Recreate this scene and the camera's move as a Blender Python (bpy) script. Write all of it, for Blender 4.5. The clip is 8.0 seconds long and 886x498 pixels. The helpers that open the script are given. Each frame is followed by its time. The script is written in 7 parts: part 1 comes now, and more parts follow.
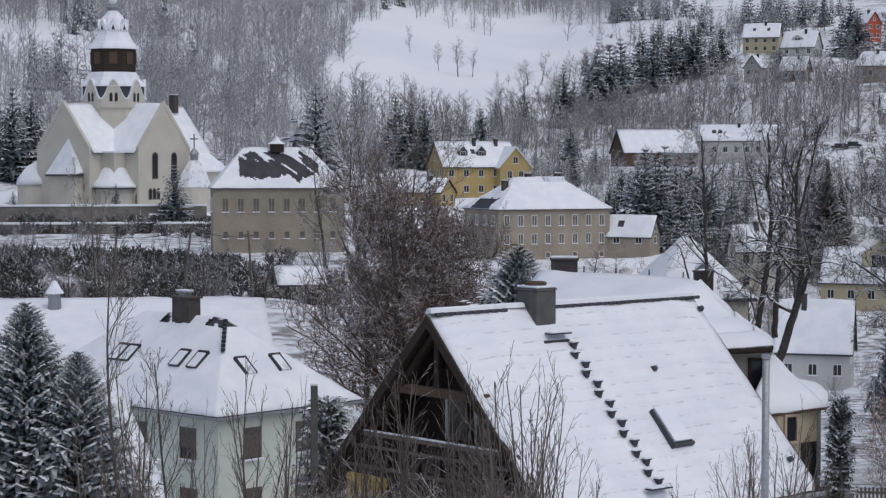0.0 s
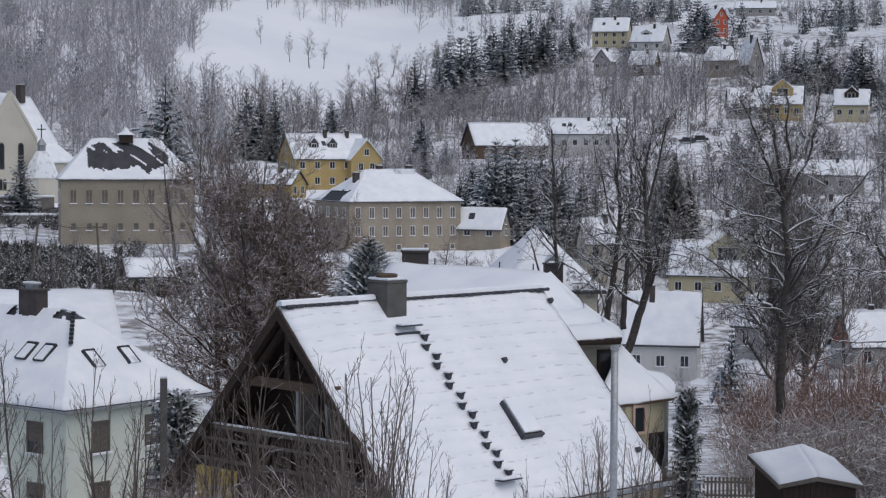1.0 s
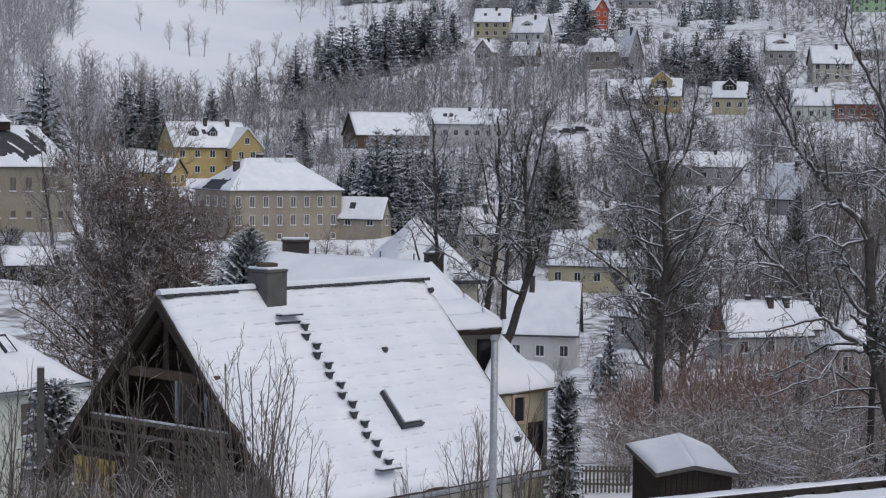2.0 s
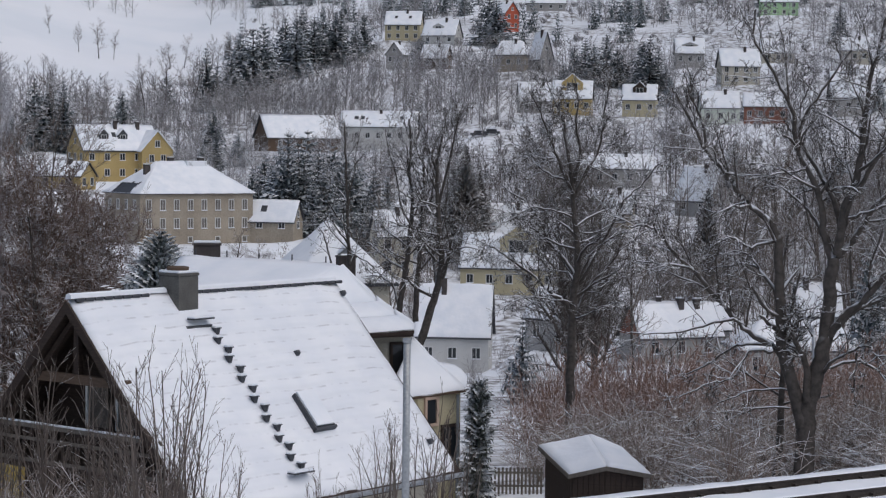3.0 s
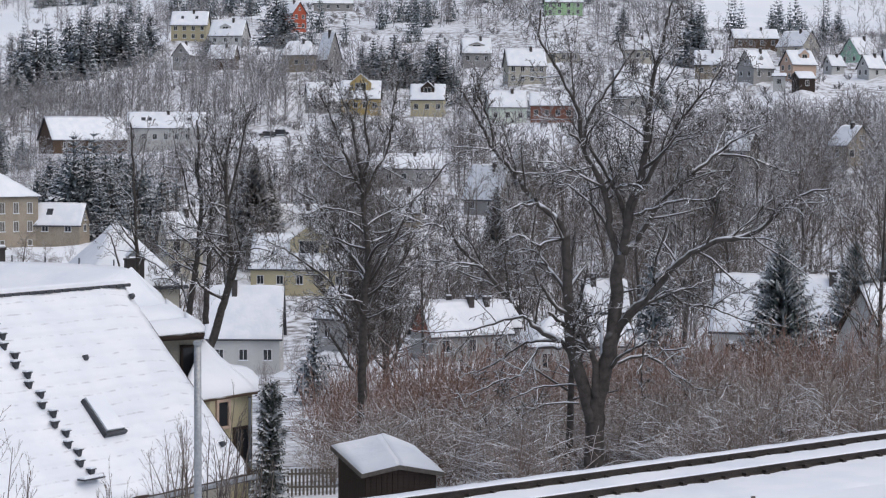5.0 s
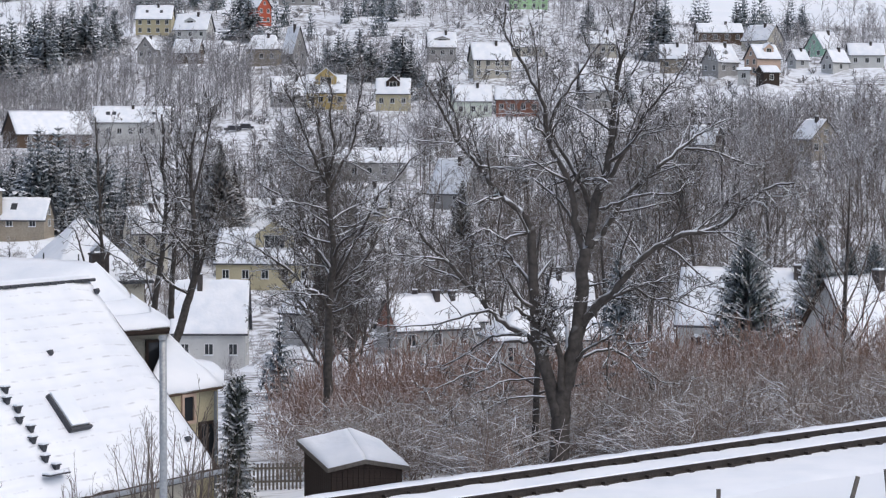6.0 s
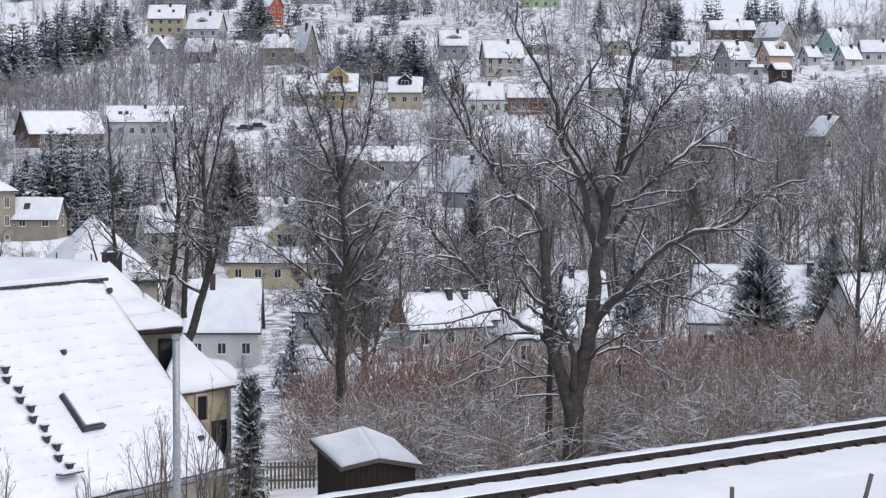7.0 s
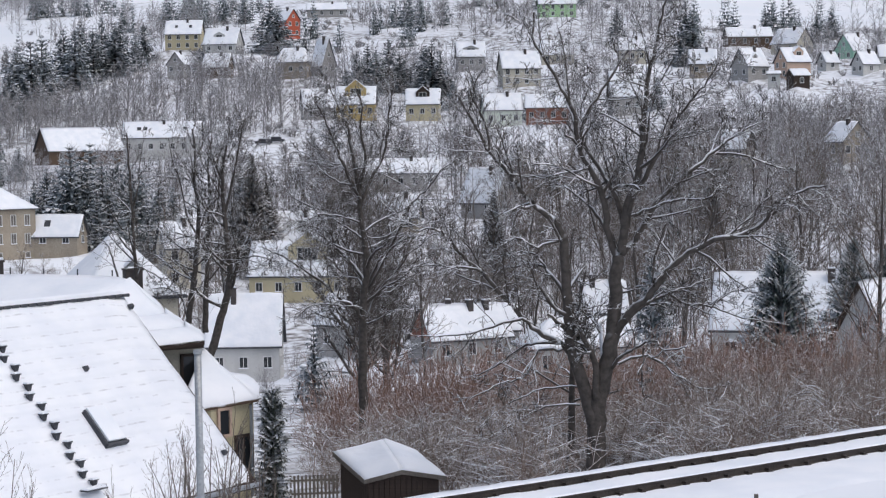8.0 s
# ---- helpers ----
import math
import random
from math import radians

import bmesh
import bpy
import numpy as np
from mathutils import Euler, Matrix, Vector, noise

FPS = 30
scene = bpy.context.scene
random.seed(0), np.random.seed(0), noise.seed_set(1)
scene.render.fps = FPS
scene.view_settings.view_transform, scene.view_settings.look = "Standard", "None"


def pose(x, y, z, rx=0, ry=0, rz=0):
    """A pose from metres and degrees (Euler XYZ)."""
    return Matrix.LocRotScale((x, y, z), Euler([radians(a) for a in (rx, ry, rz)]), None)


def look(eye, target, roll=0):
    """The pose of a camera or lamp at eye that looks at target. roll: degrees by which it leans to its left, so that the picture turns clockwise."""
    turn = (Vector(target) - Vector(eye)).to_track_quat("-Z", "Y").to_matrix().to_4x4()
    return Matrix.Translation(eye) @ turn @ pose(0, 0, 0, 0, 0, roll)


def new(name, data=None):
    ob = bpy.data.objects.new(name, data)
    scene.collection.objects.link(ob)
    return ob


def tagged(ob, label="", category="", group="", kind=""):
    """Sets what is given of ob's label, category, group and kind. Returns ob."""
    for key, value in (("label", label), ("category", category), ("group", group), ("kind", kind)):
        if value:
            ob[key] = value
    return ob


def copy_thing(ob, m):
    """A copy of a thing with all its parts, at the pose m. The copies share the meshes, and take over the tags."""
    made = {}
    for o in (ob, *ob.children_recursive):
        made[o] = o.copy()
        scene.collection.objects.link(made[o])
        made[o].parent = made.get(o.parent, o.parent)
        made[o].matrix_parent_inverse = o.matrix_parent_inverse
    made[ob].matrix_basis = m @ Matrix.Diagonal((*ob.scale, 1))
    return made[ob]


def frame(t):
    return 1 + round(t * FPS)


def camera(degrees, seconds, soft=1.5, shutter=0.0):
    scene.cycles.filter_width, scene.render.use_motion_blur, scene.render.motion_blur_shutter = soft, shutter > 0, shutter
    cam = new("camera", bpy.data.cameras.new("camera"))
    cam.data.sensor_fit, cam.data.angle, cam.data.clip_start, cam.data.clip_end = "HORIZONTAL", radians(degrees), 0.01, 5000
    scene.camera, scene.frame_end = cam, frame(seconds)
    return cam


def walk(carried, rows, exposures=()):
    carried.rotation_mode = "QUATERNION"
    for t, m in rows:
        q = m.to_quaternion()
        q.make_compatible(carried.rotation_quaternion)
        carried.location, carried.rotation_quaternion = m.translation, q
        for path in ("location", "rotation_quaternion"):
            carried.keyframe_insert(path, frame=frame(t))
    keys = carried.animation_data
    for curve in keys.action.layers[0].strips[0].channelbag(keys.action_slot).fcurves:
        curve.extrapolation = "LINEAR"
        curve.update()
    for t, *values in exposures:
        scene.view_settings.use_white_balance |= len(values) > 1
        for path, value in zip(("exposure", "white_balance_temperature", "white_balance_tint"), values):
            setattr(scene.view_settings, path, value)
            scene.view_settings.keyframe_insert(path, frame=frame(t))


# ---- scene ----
import itertools

# ---- camera: a hand-held turn on the spot, long lens ----
cam = camera(24.57, 8.0, soft=1.25)
walk(cam, [
    (0.0, pose(0, 0, 6.5, 87.366, 0, 16.568) @ pose(0, 0, 0, 0, 0, 0.077)),
    (0.5, pose(0, 0, 6.5, 87.347, 0, 14.149) @ pose(0, 0, 0, 0, 0, 0.044)),
    (1.0, pose(0, 0, 6.5, 87.160, 0, 12.370) @ pose(0, 0, 0, 0, 0, 0.351)),
    (1.5, pose(0, 0, 6.5, 86.953, 0, 10.590) @ pose(0, 0, 0, 0, 0, 0.672)),
    (3.0, pose(0, 0, 6.5, 87.004, 0, 6.524) @ pose(0, 0, 0, 0, 0, 0.661)),
    (3.5, pose(0, 0, 6.5, 86.970, 0, 5.299) @ pose(0, 0, 0, 0, 0, 0.707)),
    (4.0, pose(0, 0, 6.5, 86.926, 0, 3.487) @ pose(0, 0, 0, 0, 0, 0.556)),
    (4.5, pose(0, 0, 6.5, 86.863, 0, 2.066) @ pose(0, 0, 0, 0, 0, 0.573)),
    (5.0, pose(0, 0, 6.5, 87.056, 0, 0.616) @ pose(0, 0, 0, 0, 0, 0.245)),
    (5.2, pose(0, 0, 6.5, 87.034, 0, 0.187) @ pose(0, 0, 0, 0, 0, 0.147)),
    (6.5, pose(0, 0, 6.5, 86.853, 0, -0.386) @ pose(0, 0, 0, 0, 0, 0.204)),
    (7.0, pose(0, 0, 6.5, 86.850, 0, 0.000) @ pose(0, 0, 0, 0, 0, 0.000)),
    (7.5, pose(0, 0, 6.5, 87.181, 0, 0.563) @ pose(0, 0, 0, 0, 0, -0.820)),
    (8.0, pose(0, 0, 6.5, 87.169, 0, 0.562) @ pose(0, 0, 0, 0, 0, -0.868)),
], exposures=[(0.0, -0.10, 6500, 10), (3.0, -0.08, 6620, 10), (4.5, 0.14, 6680, 10), (5.0, 0.24, 6700, 10), (6.5, 0.46, 6680, 10), (7.0, 0.46, 6680, 10), (8.0, 0.35, 6680, 10)])

# ---- world, sun, exposure: overcast winter day ----
world = bpy.data.worlds.new("overcast_sky")
scene.world = world
world.use_nodes = True
wn = world.node_tree.nodes
sky = wn.new("ShaderNodeTexSky")
sky.sky_type, sky.sun_disc = "NISHITA", False
sky.sun_elevation, sky.sun_rotation = radians(62), radians(121)
sky.air_density, sky.dust_density, sky.ozone_density = 1.0, 2.0, 1.0
wn["Background"].inputs["Strength"].default_value = 0.10
world.node_tree.links.new(sky.outputs[0], wn["Background"].inputs["Color"])
sun = new("sun", bpy.data.lights.new("sun", "SUN"))
sun.data.energy, sun.data.angle, sun.data.color = 1.2, radians(85), (1.0, 0.97, 0.93)
sun.matrix_world = look((150, -90, 330), (0, 0, 0))

# ---- materials ----
MATS = {}


def shader(name, rough=0.8, metal=0.0):
    m = bpy.data.materials.new(name)
    m.use_nodes = True
    nt = m.node_tree
    b = nt.nodes["Principled BSDF"]
    b.inputs["Roughness"].default_value, b.inputs["Metallic"].default_value = rough, metal
    b.inputs["Specular IOR Level"].default_value = 0.3
    MATS[name] = m
    return m, nt, b


def noise_tex(nt, scale, detail=4.0, coord="Object", stretch=None):
    tc = nt.nodes.new("ShaderNodeTexCoord")
    n = nt.nodes.new("ShaderNodeTexNoise")
    n.inputs["Scale"].default_value, n.inputs["Detail"].default_value = scale, detail
    src = tc.outputs[coord]
    if stretch:
        mp = nt.nodes.new("ShaderNodeMapping")
        mp.inputs["Scale"].default_value = stretch
        nt.links.new(src, mp.inputs["Vector"])
        src = mp.outputs["Vector"]
    nt.links.new(src, n.inputs["Vector"])
    return n.outputs["Fac"]


def ramp(nt, fac, lo, hi, a=0.35, b=0.65):
    r = nt.nodes.new("ShaderNodeValToRGB")
    r.color_ramp.elements[0].position, r.color_ramp.elements[1].position = a, b
    r.color_ramp.elements[0].color, r.color_ramp.elements[1].color = (*lo, 1), (*hi, 1)
    nt.links.new(fac, r.inputs[0])
    return r.outputs[0]


def mix(nt, fac, a, b, mode="MIX"):
    n = nt.nodes.new("ShaderNodeMix")
    n.data_type, n.blend_type = "RGBA", mode
    for sock, v in ((0, fac), (6, a), (7, b)):
        if hasattr(v, "is_linked"):
            nt.links.new(v, n.inputs[sock])
        else:
            n.inputs[sock].default_value = v if sock == 0 else (*v, 1)
    return n.outputs[2]


def bump(nt, b, height, strength=0.3, dist=0.05):
    n = nt.nodes.new("ShaderNodeBump")
    n.inputs["Strength"].default_value, n.inputs["Distance"].default_value = strength, dist
    nt.links.new(height, n.inputs["Height"])
    nt.links.new(n.outputs[0], b.inputs["Normal"])


def upness(nt, lo, hi, patch_scale=None, patch=0.0, coord="Object"):
    """How much a surface looks up, 0 to 1, broken by patches: where snow stays lying."""
    g = nt.nodes.new("ShaderNodeNewGeometry")
    s = nt.nodes.new("ShaderNodeSeparateXYZ")
    nt.links.new(g.outputs["Normal"], s.inputs[0])
    v = s.outputs[2]
    if patch_scale:
        f = noise_tex(nt, patch_scale, 3.0, coord)
        a = nt.nodes.new("ShaderNodeMath")
        a.operation = "MULTIPLY_ADD"
        a.inputs[1].default_value, a.inputs[2].default_value = patch, -patch * 0.5
        nt.links.new(f, a.inputs[0])
        c = nt.nodes.new("ShaderNodeMath")
        nt.links.new(v, c.inputs[0])
        nt.links.new(a.outputs[0], c.inputs[1])
        v = c.outputs[0]
    m = nt.nodes.new("ShaderNodeMapRange")
    m.inputs[1].default_value, m.inputs[2].default_value = lo, hi
    nt.links.new(v, m.inputs[0])
    return m.outputs[0]


SNOW = (0.83, 0.85, 0.89)


def plain(name, lo, hi, scale=1.5, rough=0.85, metal=0.0, fine=25.0, relief=0.2, stretch=None, dist=0.02):
    """A surface with colour that varies broadly and in the grain."""
    m, nt, b = shader(name, rough, metal)
    f = noise_tex(nt, scale, 5.0, "Object", stretch)
    c = ramp(nt, f, lo, hi)
    g = noise_tex(nt, fine, 3.0, "Object", stretch)
    c = mix(nt, 0.35, c, ramp(nt, g, tuple(v * 0.72 for v in lo), tuple(min(v * 1.2, 0.95) for v in hi)))
    nt.links.new(c, b.inputs["Base Color"])
    bump(nt, b, g, relief, dist)
    return m


def snowy(name, lo, hi, up_lo, up_hi, patch_scale=3.0, patch=0.6, scale=4.0, snow=SNOW, random_tint=0.0):
    """A dark surface that carries snow where it faces up."""
    m, nt, b = shader(name, 0.9)
    c = ramp(nt, noise_tex(nt, scale, 4.0), lo, hi)
    if random_tint:
        gi = nt.nodes.new("ShaderNodeNewGeometry")
        c = mix(nt, random_tint, c, ramp(nt, gi.outputs["Random Per Island"], tuple(v * 0.4 for v in lo), tuple(v * 1.8 for v in hi), 0.1, 0.9))
    c = mix(nt, upness(nt, up_lo, up_hi, patch_scale, patch), c, snow)
    nt.links.new(c, b.inputs["Base Color"])
    return m


def make_materials():
    m, nt, b = shader("snow", 0.75)
    f = noise_tex(nt, 0.6, 6.0)
    nt.links.new(ramp(nt, f, (0.76, 0.79, 0.84), (0.86, 0.87, 0.90)), b.inputs["Base Color"])
    bump(nt, b, noise_tex(nt, 2.5, 5.0), 0.35, 0.08)
    m, nt, b = shader("field_snow", 0.8)
    f = noise_tex(nt, 0.02, 6.0)
    nt.links.new(ramp(nt, f, (0.78, 0.81, 0.85), (0.86, 0.87, 0.90)), b.inputs["Base Color"])
    bump(nt, b, noise_tex(nt, 1.2, 5.0), 0.2, 0.1)
    m, nt, b = shader("thin_snow", 0.8)
    f = noise_tex(nt, 1.3, 6.0)
    c = ramp(nt, f, (0.82, 0.84, 0.88), (0.42, 0.43, 0.46), 0.52, 0.74)
    nt.links.new(c, b.inputs["Base Color"])
    bump(nt, b, f, 0.3, 0.05)
    m, nt, b = shader("snow_on_tiles", 0.75)
    f = noise_tex(nt, 0.8, 6.0)
    c = ramp(nt, f, (0.78, 0.80, 0.85), (0.86, 0.87, 0.90))
    tc = nt.nodes.new("ShaderNodeTexCoord")
    wv = nt.nodes.new("ShaderNodeTexWave")
    wv.bands_direction = "Y"
    wv.inputs["Scale"].default_value, wv.inputs["Distortion"].default_value = 1.1, 0.35
    wv.inputs["Detail"].default_value, wv.inputs["Detail Scale"].default_value = 3.0, 1.5
    nt.links.new(tc.outputs["Object"], wv.inputs["Vector"])
    bump(nt, b, wv.outputs["Fac"], 0.55, 0.07)
    # thin grey lines broken into dashes along each course
    edge = ramp(nt, wv.outputs["Fac"], (1, 1, 1), (0, 0, 0), 0.01, 0.07)
    dash = ramp(nt, noise_tex(nt, 3.0, 4.0, "Object", (1, 0.25, 1)), (0, 0, 0), (0.42, 0.42, 0.42), 0.48, 0.64)
    nt.links.new(mix(nt, mix(nt, 1.0, edge, dash, "MULTIPLY"), c, (0.33, 0.33, 0.35)), b.inputs["Base Color"])
    # ground: snow with stubble, dead grass and bare earth coming through
    m, nt, b = shader("snow_ground", 0.85)
    f = noise_tex(nt, 0.035, 8.0)
    f2 = noise_tex(nt, 0.5, 6.0)
    c = ramp(nt, f2, (0.17, 0.155, 0.145), (0.76, 0.78, 0.82), 0.36, 0.56)
    c = mix(nt, ramp(nt, f, (0, 0, 0), (1, 1, 1), 0.45, 0.63), c, (0.81, 0.83, 0.87))
    nt.links.new(c, b.inputs["Base Color"])
    bump(nt, b, f2, 0.25, 0.15)
    plain("cream", (0.44, 0.41, 0.34), (0.54, 0.50, 0.42), 0.5)
    plain("church_plaster", (0.52, 0.49, 0.42), (0.61, 0.575, 0.50), 0.3)
    plain("brown_plaster", (0.27, 0.235, 0.185), (0.36, 0.315, 0.25), 0.22, fine=6)
    plain("sand_plaster", (0.27, 0.225, 0.175), (0.40, 0.345, 0.275), 0.22, fine=6)
    plain("dull_pane", (0.10, 0.088, 0.078), (0.19, 0.17, 0.155), 0.6, 0.3)
    plain("yellow_plaster", (0.41, 0.30, 0.13), (0.50, 0.375, 0.17), 0.4)
    plain("pale_yellow", (0.47, 0.41, 0.27), (0.55, 0.485, 0.33), 0.4)
    plain("blind_slat", (0.10, 0.085, 0.075), (0.16, 0.14, 0.125), 2.0, stretch=(1, 1, 12))
    plain("yellow_wood", (0.42, 0.30, 0.08), (0.52, 0.38, 0.13), 3.0)
    plain("white_plaster", (0.48, 0.475, 0.46), (0.60, 0.595, 0.58), 0.4)
    plain("grey_plaster", (0.30, 0.29, 0.28), (0.40, 0.385, 0.37), 0.4)
    plain("green_plaster", (0.60, 0.645, 0.565), (0.68, 0.715, 0.635), 0.4)
    plain("mint_plaster", (0.30, 0.55, 0.42), (0.38, 0.62, 0.48), 0.4)
    plain("lime_plaster", (0.35, 0.55, 0.30), (0.42, 0.62, 0.36), 0.4)
    plain("red_plaster", (0.42, 0.09, 0.05), (0.50, 0.13, 0.08), 0.4)
    plain("brick_wall", (0.22, 0.10, 0.075), (0.30, 0.14, 0.10), 1.5)
    plain("salmon_plaster", (0.50, 0.36, 0.28), (0.58, 0.43, 0.34), 0.4)
    plain("slate", (0.045, 0.047, 0.055), (0.075, 0.078, 0.088), 2.0, 0.6)
    plain("felt", (0.035, 0.036, 0.042), (0.065, 0.068, 0.078), 0.6, 0.7)
    plain("dark_wood", (0.030, 0.021, 0.017), (0.056, 0.038, 0.030), 3.0, 0.8, stretch=(1, 1, 8))
    plain("brown_wood", (0.08, 0.052, 0.036), (0.13, 0.088, 0.062), 3.0, 0.8, stretch=(1, 1, 6))
    plain("grey_wood", (0.10, 0.085, 0.072), (0.17, 0.15, 0.13), 3.0, 0.8)
    plain("concrete", (0.085, 0.082, 0.078), (0.135, 0.13, 0.122), 2.5, fine=30)
    plain("chimney_brick", (0.055, 0.048, 0.047), (0.10, 0.085, 0.08), 2.0)
    plain("stone_wall", (0.13, 0.12, 0.115), (0.24, 0.22, 0.20), 1.0, fine=5)
    plain("white_frame", (0.62, 0.62, 0.61), (0.72, 0.72, 0.71), 2.0, 0.5)
    plain("galvanised", (0.30, 0.31, 0.32), (0.42, 0.43, 0.44), 2.0, 0.5, 0.5)
    plain("zinc", (0.25, 0.27, 0.29), (0.36, 0.38, 0.40), 1.0, 0.45, 0.4)
    plain("rail_steel", (0.040, 0.034, 0.032), (0.075, 0.062, 0.055), 3.0, 0.6, 0.4)
    plain("sleeper", (0.09, 0.08, 0.07), (0.15, 0.135, 0.12), 3.0)
    plain("asphalt", (0.10, 0.10, 0.105), (0.55, 0.56, 0.58), 0.35)
    m, nt, b = shader("glass", 0.08)
    b.inputs["Base Color"].default_value = (0.03, 0.033, 0.038, 1)
    b.inputs["Specular IOR Level"].default_value = 0.5
    snowy("bark", (0.058, 0.050, 0.045), (0.104, 0.090, 0.081), 0.3, 0.8, 0.9, 0.9, 6.0)
    snowy("twigs", (0.100, 0.080, 0.068), (0.165, 0.134, 0.116), 0.4, 1.1, 0.5, 0.9, 2.0, random_tint=0.3)
    snowy("valley_twigs", (0.100, 0.084, 0.075), (0.155, 0.130, 0.115), 0.4, 1.15, 0.2, 0.9, 0.3, random_tint=0.35)
    snowy("rust_twigs", (0.110, 0.070, 0.055), (0.170, 0.112, 0.090), 0.3, 1.2, 0.5, 0.9, 1.0, random_tint=0.3)
    snowy("dark_twigs", (0.072, 0.060, 0.053), (0.112, 0.094, 0.084), 0.45, 1.3, 0.3, 0.8, 0.5, random_tint=0.3)
    snowy("thicket_twigs", (0.180, 0.136, 0.112), (0.275, 0.212, 0.178), 0.25, 1.05, 0.5, 0.9, 1.0, random_tint=0.35)
    snowy("red_twigs", (0.200, 0.120, 0.092), (0.290, 0.180, 0.142), 0.35, 1.15, 0.4, 0.8, 1.0, random_tint=0.3)
    # hillside wood: pale with frost, and with the distance's mist put into the colour
    snowy("frost_haze_twigs", (0.27, 0.26, 0.275), (0.40, 0.39, 0.41), 0.1, 1.1, 0.05, 0.7, 0.05, snow=(0.68, 0.70, 0.75), random_tint=0.3)
    # grey twigs lightened: frost plus haze, both painted into the base colour
    snowy("grey_twigs", (0.185, 0.172, 0.174), (0.28, 0.264, 0.267), 0.2, 1.0, 0.08, 0.8, 0.1, random_tint=0.35)
    # spruce green made lighter and bluer to stand in for blue haze
    snowy("needles", (0.070, 0.086, 0.093), (0.108, 0.128, 0.136), 0.55, 1.2, 1.2, 1.3, 3.0, random_tint=0.3)
    snowy("fir_needles", (0.034, 0.046, 0.042), (0.062, 0.082, 0.074), 0.36, 1.0, 1.6, 1.2, 3.0, random_tint=0.3)
    snowy("frost_needles", (0.075, 0.098, 0.098), (0.125, 0.152, 0.155), 0.3, 1.1, 0.6, 1.2, 3.0, snow=(0.66, 0.69, 0.74), random_tint=0.3)
    snowy("hedge", (0.042, 0.044, 0.042), (0.078, 0.078, 0.072), 0.5, 0.9, 0.5, 1.3, 2.0)
    snowy("snowy_hedge", (0.030, 0.036, 0.030), (0.06, 0.066, 0.054), 0.5, 0.9, 3.0, 1.4, 2.0)


make_materials()

# ---- mesh helpers ----


def part(name, bm, material, parent=None, label="", smooth=False):
    """Links a bmesh, or (verts, faces), as one mesh object under a thing or part."""
    me = bpy.data.meshes.new(name)
    if isinstance(bm, tuple):
        me.from_pydata(bm[0], [], bm[1])
    else:
        bm.to_mesh(me)
        bm.free()
    me.materials.append(MATS[material])
    if smooth:
        me.polygons.foreach_set("use_smooth", [True] * len(me.polygons))
    ob = new(name, me)
    ob.parent = parent
    if label:
        ob["label"] = label
    return ob


def thing(name, label, category, m=None, group="", kind=""):
    e = new(name)
    e.empty_display_size = 0.3
    if m is not None:
        e.matrix_world = m
    return tagged(e, label, category, group, kind)


def bm_box(bm, x0, x1, y0, y1, z0, z1, bevel=0.0):
    r = bmesh.ops.create_cube(bm, size=1.0, matrix=Matrix.Translation(((x0 + x1) / 2, (y0 + y1) / 2, (z0 + z1) / 2)) @ Matrix.Diagonal((x1 - x0, y1 - y0, z1 - z0, 1)))
    if bevel:
        vs = set(r["verts"])
        es = [e for e in bm.edges if e.verts[0] in vs and e.verts[1] in vs]
        bmesh.ops.bevel(bm, geom=es, offset=bevel, segments=2, affect="EDGES", profile=0.6)
    return bm


def box(x0, x1, y0, y1, z0, z1, bevel=0.0):
    return bm_box(bmesh.new(), x0, x1, y0, y1, z0, z1, bevel)


def extrude_outline(pts, a, b, axis="x"):
    """A prism: an outline in the plane across the axis, from a to b along it."""
    bm = bmesh.new()
    put = {"x": lambda u, v, w: (w, u, v), "y": lambda u, v, w: (u, w, v), "z": lambda u, v, w: (u, v, w)}[axis]
    lo = [bm.verts.new(put(u, v, a)) for u, v in pts]
    hi = [bm.verts.new(put(u, v, b)) for u, v in pts]
    n = len(pts)
    bm.faces.new(lo[::-1])
    bm.faces.new(hi)
    for i in range(n):
        bm.faces.new((lo[i], lo[(i + 1) % n], hi[(i + 1) % n], hi[i]))
    bmesh.ops.recalc_face_normals(bm, faces=bm.faces)
    return bm


def lathe(profile, sides=12):
    """A turned shape: (radius, height) pairs about z."""
    bm = bmesh.new()
    rings = []
    for r, z in profile:
        if r < 1e-4:
            rings.append([bm.verts.new((0, 0, z))])
        else:
            rings.append([bm.verts.new((r * math.cos(2 * math.pi * (k + 0.5) / sides), r * math.sin(2 * math.pi * (k + 0.5) / sides), z)) for k in range(sides)])
    for p, q in zip(rings, rings[1:]):
        for k in range(sides):
            f = [p[k % len(p)], p[(k + 1) % len(p)], q[(k + 1) % len(q)], q[k % len(q)]]
            f = list(dict.fromkeys(f))
            if len(f) > 2:
                bm.faces.new(f)
    bmesh.ops.recalc_face_normals(bm, faces=bm.faces)
    return bm


def shift(bm, m):
    bmesh.ops.transform(bm, matrix=m, verts=bm.verts)
    return bm


EYE_Z = 6.5


def spot(az, dist):
    """Plan position from a bearing in degrees right of north and a distance."""
    return dist * math.sin(radians(az)), dist * math.cos(radians(az))


